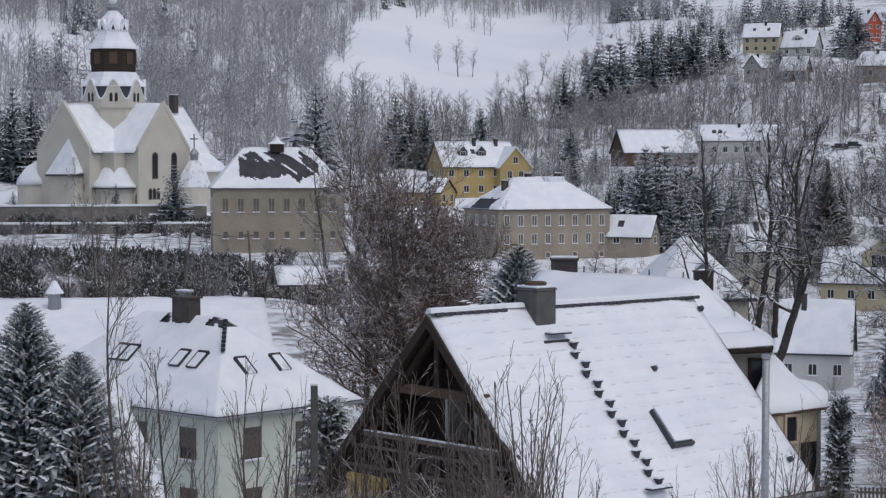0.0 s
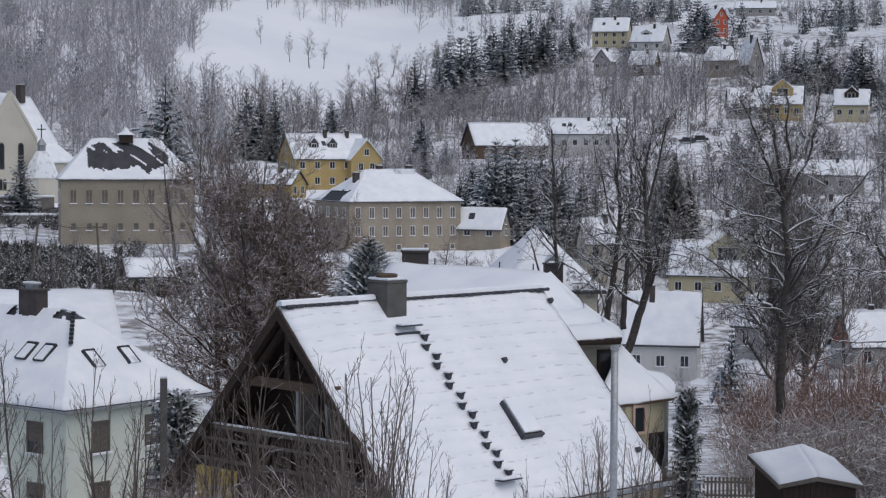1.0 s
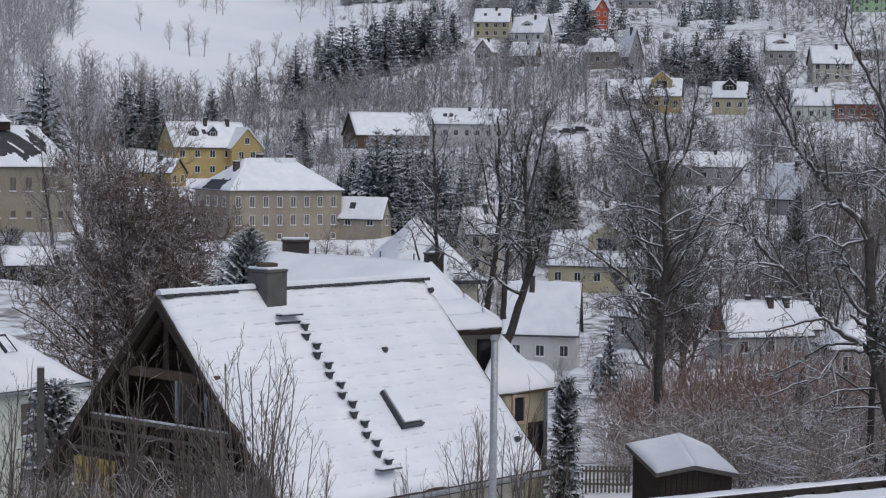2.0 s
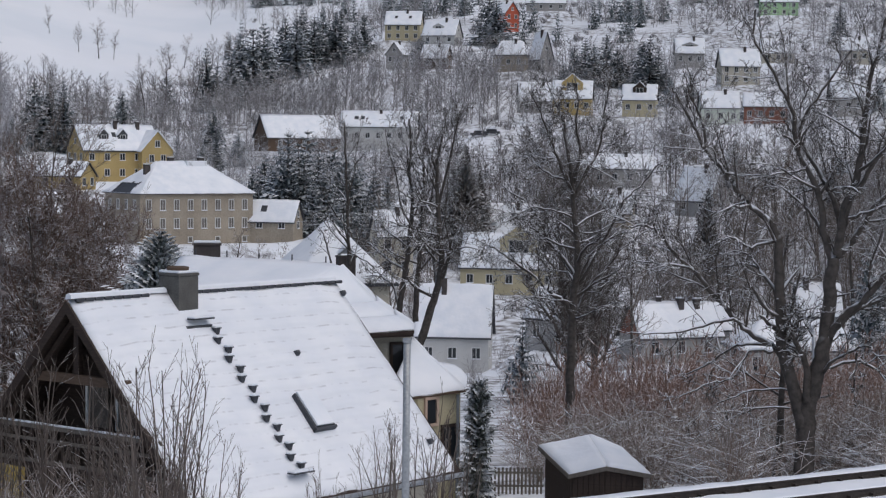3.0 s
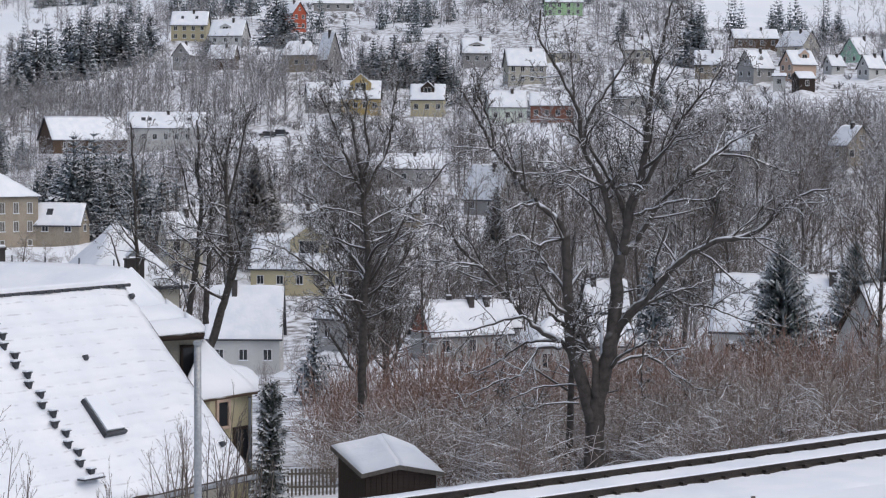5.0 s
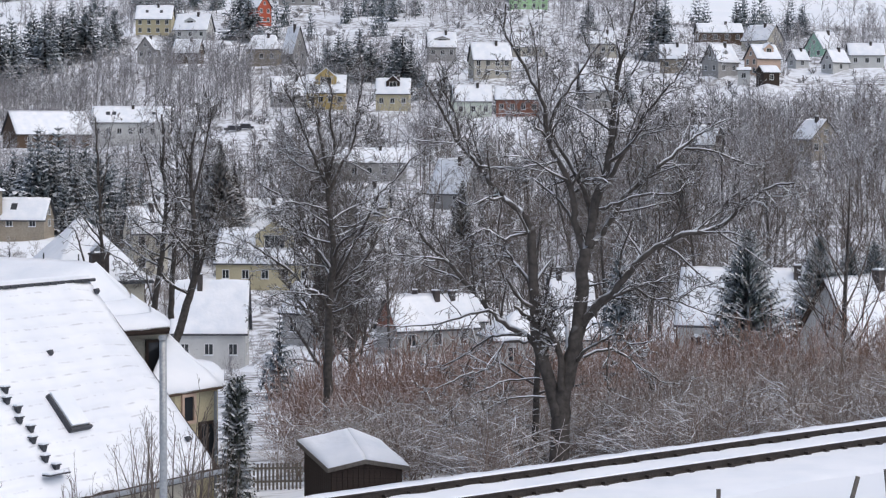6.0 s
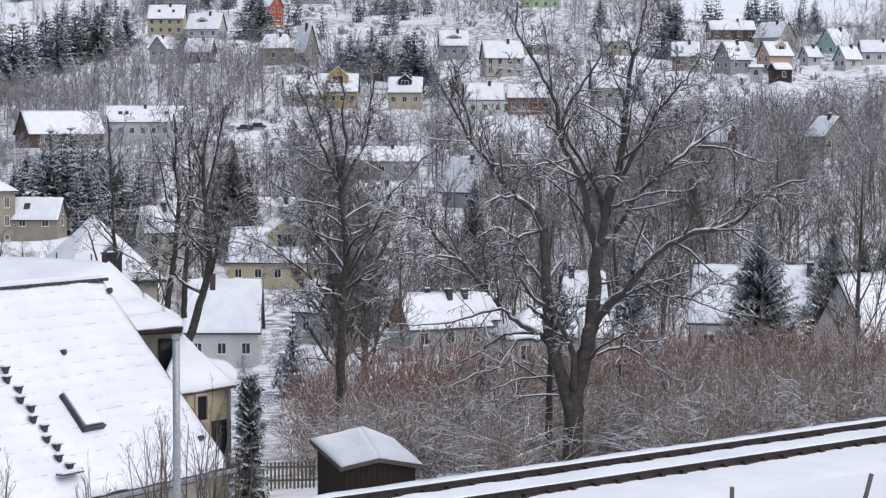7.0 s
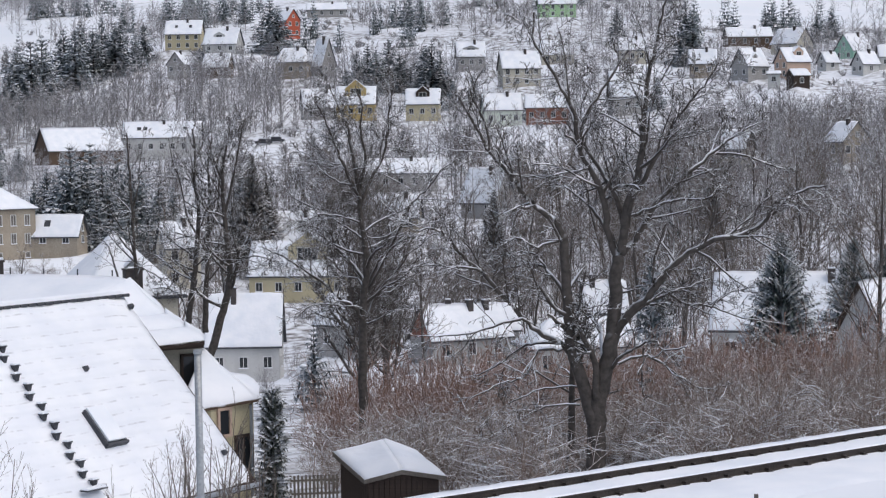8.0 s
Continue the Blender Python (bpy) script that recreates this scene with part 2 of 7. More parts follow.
# ---- ground: one sheet from the viewpoint, over the railway, the valley and the far hill ----
COLS = [-30, -22, -14, -6, 2, 10, 18]
LAY = [
    (45, (-3.0, -3.0, -3.0, -3.0, -2.8, -2.0, -1.6)),
    (62, (-6.0, -6.0, -6.0, -4.7, -4.2, -3.4, -2.6)),
    (100, (-12.5, -12.5, -11.0, -9.0, -8.5, -7.5, -6.0)),
    (150, (-10.0, -10.0, -12.0, -14.0, -13.0, -11.0, -10.0)),
    (200, (-7.0, -7.0, -12.0, -18.0, -17.0, -13.5, -11.0)),
    (260, (-5.0, -6.0, -11.0, -21.5, -18.5, -13.0, -10.0)),
    (330, (-5.5, -5.5, -9.5, -16.0, -13.0, -4.0, 1.0)),
    (420, (0.0, -2.0, -1.5, -4.0, -2.0, 4.0, 8.0)),
    (500, (12.0, 10.0, 6.0, 8.0, 12.0, 14.0, 14.0)),
    (600, (34.0, 30.0, 20.0, 30.0, 31.0, 30.0, 30.0)),
    (680, (52.0, 46.0, 33.0, 43.0, 46.0, 42.0, 41.0)),
    (850, (88.0, 80.0, 61.0, 68.0, 69.0, 62.0, 60.0)),
    (1100, (140.0, 130.0, 104.0, 104.0, 104.0, 98.0, 95.0)),
    (1800, (240.0, 230.0, 200.0, 190.0, 185.0, 180.0, 175.0)),
]
TRACK_AT, TRACK_DIR = Vector((-0.87, 37.4)), Vector((0.770, 0.638))
TRACK_N = Vector((-TRACK_DIR.y, TRACK_DIR.x))


def ease(t):
    t = min(max(t, 0.0), 1.0)
    return t * t * (3 - 2 * t)


def layer_z(k, az):
    z = LAY[k][1]
    u = min(max((az - COLS[0]) / 8.0, 0.0), 5.9999)
    i = int(u)
    return z[i] + (z[i + 1] - z[i]) * ease(u - i)


def ground(x, y):
    """Height of the ground."""
    r, az = math.hypot(x, y), math.degrees(math.atan2(x, y))
    k = 0
    while k < len(LAY) - 2 and r > LAY[k + 1][0]:
        k += 1
    p, q = LAY[k], LAY[k + 1]
    t = (r - p[0]) / (q[0] - p[0])
    t = min(max(t, 0.0), 1.3)
    a = layer_z(max(k - 1, 0), az)
    b, c = layer_z(k, az), layer_z(k + 1, az)
    d = layer_z(min(k + 2, len(LAY) - 1), az)
    ra, rd = LAY[max(k - 1, 0)][0], LAY[min(k + 2, len(LAY) - 1)][0]
    h = q[0] - p[0]
    m0, m1 = (c - a) / (q[0] - ra) * h, (d - b) / (rd - p[0]) * h
    far = (2 * t**3 - 3 * t**2 + 1) * b + (t**3 - 2 * t**2 + t) * m0 + (-2 * t**3 + 3 * t**2) * c + (t**3 - t**2) * m1
    far += 0.25 * noise.noise((x * 0.05, y * 0.05, 0)) * min(r / 60, 4)
    for hx, hy, hz, hr in PADS:
        d = math.hypot(x - hx, y - hy) / hr
        if d < 2.4:
            far += (hz - 0.1 - far) * ease((2.4 - d) / 1.4)
    s = (Vector((x, y)) - TRACK_AT).dot(TRACK_N)
    near = -0.16 + 5.0 * ease((-s - 3.6) / 26.0)
    near += 0.06 * noise.noise((x * 0.4, y * 0.4, 3))
    if s < 0.7:
        return near
    w = ease((s - 0.7) / 5.5)
    return near * (1 - w) + min(far, -0.16 - 0.0) * w if r < 75 else far


def field(az, d):
    """True on the open snow field of the far hill."""
    left = -19.6 if d < 655 else -19.6 + 1.7 * (d - 655) / 170
    right = -13.8 + 1.75 * (d - 590) / 160 if d < 750 else -12.05 - 1.3 * (d - 750) / 130
    wave = 0.25 * math.sin(d * 0.05) + 0.15 * math.sin(d * 0.13)
    if 562 < d < 828 + 12 * (az + 17.9) and left + wave < az < right + wave:
        return True
    return d > 700 and az > 6.5 or d > 880 and -11 < az < 6


def build_ground():
    rs = [0.0]
    while rs[-1] < 1790:
        rs.append(rs[-1] + max(0.7, rs[-1] * 0.013))
    azs = [-180 + 10 * i for i in range(14)] + [-40 + 0.35 * i for i in range(180)] + [23 + 10 * i for i in range(16)]
    verts, faces = [(0, 0, ground(0, 0.01))], []
    for r in rs[1:]:
        for a in azs:
            x, y = spot(a, r)
            verts.append((x, y, ground(x, y) if abs(a) < 60 else ground(*spot(a, r))))
    n = len(azs)
    for j in range(n):
        faces.append((0, 1 + (j + 1) % n, 1 + j))
    for i in range(len(rs) - 2):
        for j in range(n):
            p, q = 1 + i * n + j, 1 + i * n + (j + 1) % n
            faces.append((p, q, q + n, p + n))
    ob = part("ground", (verts, faces), "snow_ground", smooth=True)
    ob.data.materials.append(MATS["field_snow"])
    for pl in ob.data.polygons:
        c = pl.center
        d = math.hypot(c.x, c.y)
        az = math.degrees(math.atan2(c.x, c.y))
        if d < 62 or c.y > 0 and (d > 540 and az < -9.5 or field(az, d)):
            pl.material_index = 1
    tagged(ob, "snow-covered ground falling into a valley and rising again", "ground", kind="structure")
    return ob


# ---- houses ----
MESHES, PADS = {}, []


def shared(key, make, material):
    if key not in MESHES:
        me = bpy.data.meshes.new(key[0])
        bm = make()
        bm.to_mesh(me)
        bm.free()
        me.materials.append(MATS[material])
        MESHES[key] = me
    return MESHES[key]


def child(name, mesh, parent, m):
    ob = new(name, mesh)
    ob.parent = parent
    ob.matrix_local = m
    return ob


def frame_bm(w, h, bars, d=0.08):
    bm = bmesh.new()
    t = 0.09
    bm_box(bm, -w / 2 - t, w / 2 + t, -d, 0.02, -h / 2 - t, -h / 2)
    bm_box(bm, -w / 2 - t, w / 2 + t, -d, 0.02, h / 2, h / 2 + t)
    bm_box(bm, -w / 2 - t, -w / 2, -d, 0.02, -h / 2, h / 2)
    bm_box(bm, w / 2, w / 2 + t, -d, 0.02, -h / 2, h / 2)
    for i in range(bars):
        x = -w / 2 + w * (i + 1) / (bars + 1)
        bm_box(bm, x - 0.035, x + 0.035, -d * 0.6, 0.02, -h / 2, h / 2)
    return bm


def window(parent, x, y, z, turn, w, h, bars=1, frame_mat="white_frame", sill=True, pane="glass"):
    """A window on a wall: outward normal is -y turned by that many degrees about z."""
    m = pose(x, y, z, 0, 0, turn)
    o = child("window", shared(("window", w, h, bars, frame_mat), lambda: frame_bm(w, h, bars), frame_mat), parent, m)
    child("pane", shared(("pane", w, h, pane), lambda: box(-w / 2, w / 2, -0.015, 0.015, -h / 2, h / 2), pane), o, Matrix.Translation((0, -0.01, 0)))
    if sill:
        child("sill", shared(("sill", w), lambda: box(-w / 2 - 0.15, w / 2 + 0.15, -0.2, -0.081, -0.03, 0.08, 0.02), "snow"), o, Matrix.Translation((0, 0, -h / 2 - 0.1)))
    return o


def roof_outlines(L, W, h, r, over, hip_l, hip_r, lift=0.0, trim=0.0):
    """Outlines of the roof's slopes; the ridge runs along x. hip_l, hip_r: how far each ridge end is drawn in (0: a gable)."""
    s = r / (W / 2)
    o = over - trim
    ez, rz = h - s * o + lift, h + r + lift
    y0, y1 = -W / 2 - o, W / 2 + o
    xl, xr = -L / 2 - o, L / 2 + o
    rl = -L / 2 + hip_l if hip_l else xl
    rr = L / 2 - hip_r if hip_r else xr
    out = [[(xl, y0, ez), (xr, y0, ez), (rr, 0, rz), (rl, 0, rz)], [(xr, y1, ez), (xl, y1, ez), (rl, 0, rz), (rr, 0, rz)]]
    if hip_l:
        out.append([(xl, y1, ez), (xl, y0, ez), (rl, 0, rz)])
    if hip_r:
        out.append([(xr, y0, ez), (xr, y1, ez), (rr, 0, rz)])
    return out


def plates(outlines, thick, sub=0):
    """One mesh of closed plates, each outline thickened upwards."""
    bm = bmesh.new()
    for pts in outlines:
        lo = [bm.verts.new(p) for p in pts]
        hi = [bm.verts.new((p[0], p[1], p[2] + thick)) for p in pts]
        n = len(pts)
        bm.faces.new(lo[::-1])
        bm.faces.new(hi)
        for i in range(n):
            bm.faces.new((lo[i], lo[(i + 1) % n], hi[(i + 1) % n], hi[i]))
    bmesh.ops.recalc_face_normals(bm, faces=bm.faces)
    return bm


def snow_sheet(outlines, thick, seed, cell=0.45, rough=0.05, bare=None):
    """Lying snow: each slope's outline as a soft, uneven sheet with a rounded rim that follows the slope."""
    bm = bmesh.new()
    for pts in outlines:
        P = [Vector(p) for p in pts]
        if len(P) == 3:
            P = [P[0], P[1], P[2], P[2]]
        nu = max(3, min(80, int((P[1] - P[0]).length / cell)))
        nv = max(3, min(50, int((P[3] - P[0]).length / cell)))
        top = []
        for i in range(nu + 1):
            row = []
            for j in range(nv + 1):
                u, v = i / nu, j / nv
                p = (P[0] * (1 - u) + P[1] * u) * (1 - v) + (P[3] * (1 - u) + P[2] * u) * v
                e = min(1.0, 0.25 + 4 * min(i, nu - i) / nu * 2, 0.25 + 3 * min(j, 3) / 3)
                k = noise.noise((p.x * 0.9 + seed, p.y * 0.9, p.z * 0.9))
                wob = 0.0 if 0 < i < nu and j > 0 else 0.10 * noise.noise((p.x * 2.1, p.y * 2.1 + seed, 5.0))
                q = p + Vector((0, 0, thick * e * (1 + 0.25 * k) + rough * k + wob * 0.4))
                row.append(bm.verts.new(q))
            top.append(row)
        for i in range(nu):
            for j in range(nv):
                f = list(dict.fromkeys((top[i][j], top[i + 1][j], top[i + 1][j + 1], top[i][j + 1])))
                if not (bare and bare((top[i][j].co + top[i + 1][j + 1].co) / 2)):
                    bm.faces.new(f)
        rim = [top[i][0] for i in range(nu + 1)] + [top[nu][j] for j in range(1, nv + 1)] + [top[i][nv] for i in range(nu - 1, -1, -1)] + [top[0][j] for j in range(nv - 1, 0, -1)]
        low = []
        for i, v in enumerate(rim):
            low.append(bm.verts.new(v.co - Vector((0, 0, thick * 0.35 + 0.02))))
        for i in range(len(rim)):
            k = (i + 1) % len(rim)
            bm.faces.new((rim[i], low[i], low[k], rim[k]))
    bmesh.ops.remove_doubles(bm, verts=bm.verts, dist=0.0005)
    bmesh.ops.recalc_face_normals(bm, faces=bm.faces)
    return bm


def chimney(parent, x, y, z0, z1, w=0.7, d=0.6, mat="chimney_brick", cap="snow"):
    c = part("chimney", bm_box(box(x - w / 2, x + w / 2, y - d / 2, y + d / 2, z0, z1), x - w / 2 - 0.06, x + w / 2 + 0.06, y - d / 2 - 0.06, y + d / 2 + 0.06, z1, z1 + 0.1, 0.02), mat, parent)
    part("snow_cap", box(x - w / 2, x + w / 2, y - d / 2, y + d / 2, z1 + 0.1, z1 + 0.24, 0.06), cap, c)
    return c


def house(label, az, dist, z0, L, W, h, r, rot, wall="cream", roof="slate", hip=(0, 0), front=(3, 1), left=(2, 1), right=(2, 1), win=(0.95, 1.25),
          over=0.4, chims=((0.15, 0.6),), snow="snow", dormers=(), gable_mat="", depth=4.0, group="houses of the village", skylights=(), name="house", frame_mat="white_frame", dormer_mat=""):
    """A house with a pitched roof; its front faces the viewpoint, turned by rot degrees."""
    x, y = spot(az, dist)
    PADS.append((x, y, z0, max(L, W) * 0.6))
    e = thing(name, label, "house", pose(x, y, z0, 0, 0, -az + rot), group)
    pts = [(-W / 2, -depth), (W / 2, -depth), (W / 2, h), (-W / 2, h)]
    if not any(hip):
        pts = [(-W / 2, -depth), (W / 2, -depth), (W / 2, h), (0, h + r), (-W / 2, h)]
        part("wall", extrude_outline(pts, -L / 2, L / 2, "x"), wall, e)
    else:
        part("wall", extrude_outline(pts, -L / 2, L / 2, "x"), wall, e)
    ro = part("roof", plates(roof_outlines(L, W, h, r, over, hip[0], hip[1], 0.02), 0.14), roof, e)
    part("snow_cover", snow_sheet(roof_outlines(L, W, h, r, over, hip[0], hip[1], 0.165, 0.06), 0.16, dist, max(0.5, L / 24)), snow, ro, "snow lying on the roof", smooth=True)
    if gable_mat:
        for sx in (-1, 1):
            g = [(-W / 2 + 0.02, h), (W / 2 - 0.02, h), (0, h + r - 0.02)]
            part("gable_cladding", extrude_outline(g, sx * (L / 2 + 0.004), sx * (L / 2 + 0.06), "x"), gable_mat, e)
    rows = max(front[1], left[1], right[1], 1)
    fh = h / rows
    ww, wh = win[0], min(win[1], fh * 0.62)
    for c, k in itertools.product(range(front[0]), range(front[1])):
        window(e, -L / 2 + L * (c + 0.5) / front[0], -W / 2, fh * (k + 0.55), 0, ww, wh, 1, frame_mat)
    for n, sx, turn in ((left, -1, -90), (right, 1, 90)):
        for c, k in itertools.product(range(n[0]), range(n[1])):
            window(e, sx * (L / 2), -W / 2 + W * (c + 0.5) / n[0], fh * (k + 0.55), turn, ww, wh, 1, frame_mat)
        if n[0] and not any(hip) and r > 2.2 and not gable_mat:
            window(e, sx * L / 2, 0, h + r * 0.35, turn, 0.7, 0.9, 1, frame_mat)
    s = r / (W / 2)
    for fx, ch in chims:
        chimney(e, fx * L, -0.08 * W, h + r * 0.55, h + r + ch, 0.65, 0.6)
    for fx, dw, dh in dormers:
        yd = -W / 2 * 0.62
        zb = h + (W / 2 + yd) * s
        d = part("dormer", extrude_outline([(-dw / 2, zb - 0.3), (dw / 2, zb - 0.3), (dw / 2, zb + dh * 0.5), (0, zb + dh), (-dw / 2, zb + dh * 0.5)], yd, yd + dh / s + 0.2, "y"), dormer_mat or gable_mat or wall, e)
        d.location.x = fx * L
        part("snow_cover", plates([[(-dw / 2 - 0.15, yd - 0.15, zb + dh * 0.5 - 0.1), (-dw / 2 - 0.15, yd + dh / s, zb + dh * 0.5 - 0.1), (0, yd + dh / s, zb + dh + 0.02), (0, yd - 0.15, zb + dh + 0.02)],
                                   [(dw / 2 + 0.15, yd - 0.15, zb + dh * 0.5 - 0.1), (dw / 2 + 0.15, yd + dh / s, zb + dh * 0.5 - 0.1), (0, yd + dh / s, zb + dh + 0.02), (0, yd - 0.15, zb + dh + 0.02)]], 0.16), "snow", d)
        window(d, 0, yd, zb + dh * 0.25, 0, dw * 0.5, dh * 0.45, 1, frame_mat, False)
    for fx, fy, sw in skylights:
        yy = -W / 2 * fy
        zz = h + (W / 2 + yy) * s + 0.34
        k = part("skylight", box(-sw / 2, sw / 2, -0.6, 0.6, -0.05, 0.05, 0.02), "felt", e)
        k.matrix_local = pose(fx * L, yy, zz, math.degrees(math.atan(s)), 0, 0)
    return e


def build_houses():
    house("pale yellow two-storey house with a snowy roof on the hill", -7.68, 648, 38.6, 11.1, 8.9, 4.9, 4.2, -8, "pale_yellow", front=(4, 2), chims=((0.1, 0.7),), skylights=((-0.2, 0.5, 0.9), (0.2, 0.5, 0.9)))
    house("white house with a half-hipped snowy roof and a wide dormer", -6.61, 634, 36.5, 10.4, 7.8, 3.2, 4.7, -18, "white_plaster", front=(3, 1), dormers=((-0.05, 3.6, 1.8),), right=(2, 1))
    house("brick-red house with a steep snowy roof", -4.83, 675, 43.8, 6.4, 5.8, 5.6, 3.5, -50, "red_plaster", front=(2, 2), right=(2, 2))
    house("long grey house at the top of the village", -3.72, 736, 54.1, 13.9, 8.3, 2.6, 2.4, 0, "grey_plaster", front=(4, 1))
    house("small grey gabled house with a snowy roof", -7.87, 594, 28.8, 4.8, 5.0, 3.2, 3.2, 68, "grey_plaster", front=(1, 1), left=(2, 1))
    house("low brown house with a snowy roof", -6.77, 594, 27.8, 7.6, 5.3, 3.3, 3.6, -20, "brown_wood", front=(2, 1))
    house("pale house with a hipped snowy roof and extension", -4.66, 580, 27.0, 8.9, 7.1, 4.6, 3.7, -15, "sand_plaster", hip=(1.2, 1.2), front=(3, 1))
    house("house with a very steep snow-covered roof", -3.83, 580, 27.8, 5.2, 4.6, 3.2, 7.0, -55, "grey_plaster", front=(1, 1))
    house("yellow house with a wide gable and snowy roof", -2.93, 513, 14.0, 9.6, 7.6, 4.0, 4.2, -4, "yellow_plaster", front=(4, 1), dormers=((0.0, 5.2, 4.4),))
    house("yellow house with a dark wooden dormer gable", -1.05, 513, 13.6, 8.3, 6.6, 4.2, 3.6, -5, "pale_yellow", front=(3, 1), dormers=((0.0, 3.4, 3.0),), gable_mat="dark_wood")
    house("grey house with a long dormer band in its roof", 0.29, 580, 28.8, 7.9, 6.3, 3.7, 4.0, 5, "grey_plaster", front=(3, 1), dormers=((0.0, 4.5, 1.4),))
    house("cream house with a balcony and snowy roof", 1.65, 540, 22.6, 10.1, 7.1, 4.8, 4.3, 12, "cream", front=(4, 2), left=(2, 1))
    house("pale green house with a snowy roof", 1.14, 500, 11.2, 9.2, 6.4, 4.6, 3.7, 8, "green_plaster", front=(3, 1))
    house("red brick house with a snowy roof", 2.44, 500, 12.0, 10.6, 6.3, 4.2, 3.0, 0, "brick_wall", front=(4, 1))
    house("grey house with a tall snowy roof", 4.61, 513, 14.1, 7.9, 6.3, 5.0, 5.9, 10, "grey_plaster", front=(3, 1))
    house("pale house with a snowy roof behind bare branches", 2.72, 594, 30.3, 9.5, 6.7, 3.0, 3.8, 5, "cream", front=(3, 1))
    house("cream house with a snowy roof behind bare branches", 4.82, 594, 30.2, 7.8, 5.4, 4.0, 3.3, 0, "cream", front=(3, 1))
    house("grey house with a plain snowy roof", 6.77, 567, 25.0, 7.2, 5.1, 3.9, 3.6, 0, "sand_plaster", front=(2, 1))
    house("long brown timber house with a snowy roof", 8.01, 634, 36.2, 13.6, 8.1, 3.0, 2.8, 12, "brown_wood", front=(4, 1))
    house("cream house with a broad gable", 9.22, 621, 33.1, 9.7, 7.8, 3.2, 4.4, -38, "cream", front=(2, 1), right=(2, 1))
    house("grey house with a snowy roof and small dormer", 8.07, 554, 23.6, 7.3, 6.6, 3.8, 4.5, 42, "grey_plaster", front=(2, 1), left=(2, 1), dormers=((0, 1.6, 1.5),))
    house("salmon-coloured house with twin gables", 9.23, 554, 23.9, 7.5, 6.0, 4.4, 3.5, 35, "salmon_plaster", front=(2, 1), left=(2, 2), dormers=((0.1, 3.0, 2.6),))
    house("small pale tower-like garden hut", 8.72, 540, 21.6, 3.2, 3.2, 3.0, 0.6, 0, "white_plaster", front=(1, 1), left=(0, 0), right=(0, 0), chims=(), name="garden_hut", group="huts")
    house("dark brown timber garden hut", 9.38, 533, 21.0, 4.6, 3.9, 2.9, 1.5, 30, "dark_wood", front=(1, 1), left=(0, 0), right=(0, 0), chims=(), name="garden_hut", group="huts")
    house("mint green house with a snowy roof", 10.89, 614, 30.3, 8.8, 7.1, 3.2, 4.7, 50, "mint_plaster", front=(2, 1), left=(2, 1))
    house("small pale gabled house", 10.2, 580, 26.8, 4.6, 3.8, 2.2, 2.6, 40, "white_plaster", front=(1, 1), left=(1, 1))
    house("pale grey gabled house with a snowy roof", 11.21, 567, 24.8, 5.6, 4.8, 3.0, 3.2, 40, "white_plaster", front=(1, 1), left=(2, 1))
    house("long pale house with a snowy roof", 12.01, 574, 26.5, 9.4, 6.6, 3.3, 3.1, 10, "white_plaster", front=(3, 1))
    house("bright green apartment house", 2.72, 702, 50.6, 12.6, 7.6, 4.6, 3.4, 5, "lime_plaster", front=(4, 2))
    house("old grey-brown house with a plain gable", 10.72, 390, 3.2, 6.2, 6.4, 3.6, 3.4, -55, "sand_plaster", front=(1, 1), right=(3, 1))
    house("cream house with a dark wooden upper gable", 7.69, 403, 0.4, 5.6, 4.5, 5.4, 3.3, -25, "cream", front=(2, 2), right=(2, 2), gable_mat="dark_wood")
    house("long white house with a snowy roof and skylights", -8.34, 500, 5.4, 18.4, 9.2, 4.8, 3.6, -4, "white_plaster", front=(7, 1), chims=((0.02, 0.5),), skylights=((-0.3, 0.5, 1.0), (-0.22, 0.5, 1.0), (0.3, 0.5, 1.0)))
    house("brown barn with a long snow-covered roof", -10.65, 493, 4.0, 18.7, 9.3, 3.4, 5.1, 22, "brown_wood", front=(3, 1), left=(0, 0), right=(1, 1), chims=())
    house("low cottage with a snowy roof and skylight", -11.24, 330, -7.9, 7.6, 4.8, 1.6, 3.0, -20, "sand_plaster", front=(2, 1), right=(1, 1), chims=(), skylights=((-0.2, 0.5, 1.0),))
    house("small snow-roofed house with a yellow gable", -17.07, 365, -2.4, 9.2, 5.5, 2.4, 2.2, -30, "yellow_plaster", front=(2, 1))
    house("low white cottage with a shallow snowy roof", -20.64, 200, -8.2, 4.2, 4.0, 2.2, 1.4, 10, "sand_plaster", front=(2, 1), chims=(), name="cottage")
    house("white house with a tall snowy roof and brick chimney", -6.16, 254, -22.3, 8.9, 7.1, 5.2, 5.7, -5, "white_plaster", front=(3, 1), chims=((-0.15, 0.9),), right=(2, 1))
    house("cream village house with a wide gable", -4.53, 320, -17.0, 15.5, 7.8, 4.3, 4.9, -10, "pale_yellow", front=(5, 1), dormers=((0.08, 6.0, 4.6),), right=(2, 1), skylights=((0.36, 0.5, 1.4),))
    house("grey house with a snowy lean-to roof", -3.12, 241, -17.8, 6.9, 5.5, 3.9, 3.2, -40, "grey_plaster", front=(2, 1), right=(2, 1))
    house("low house with a brown timber gable", -0.1, 235, -18.2, 10.4, 5.2, 3.1, 3.3, 30, "grey_plaster", left=(0, 0), gable_mat="brick_wall", front=(3, 1), chims=((0.1, 0.6), (0.3, 0.5)))
    house("village house with a bright snowy roof", 0.73, 390, -6.9, 8.6, 6.0, 3.4, 6.0, -40, "grey_plaster", front=(2, 1), right=(2, 1))
    house("long dark house with a snowy roof", -1.73, 420, -2.2, 15.2, 7.6, 3.8, 2.7, 0, "grey_plaster", front=(5, 1))
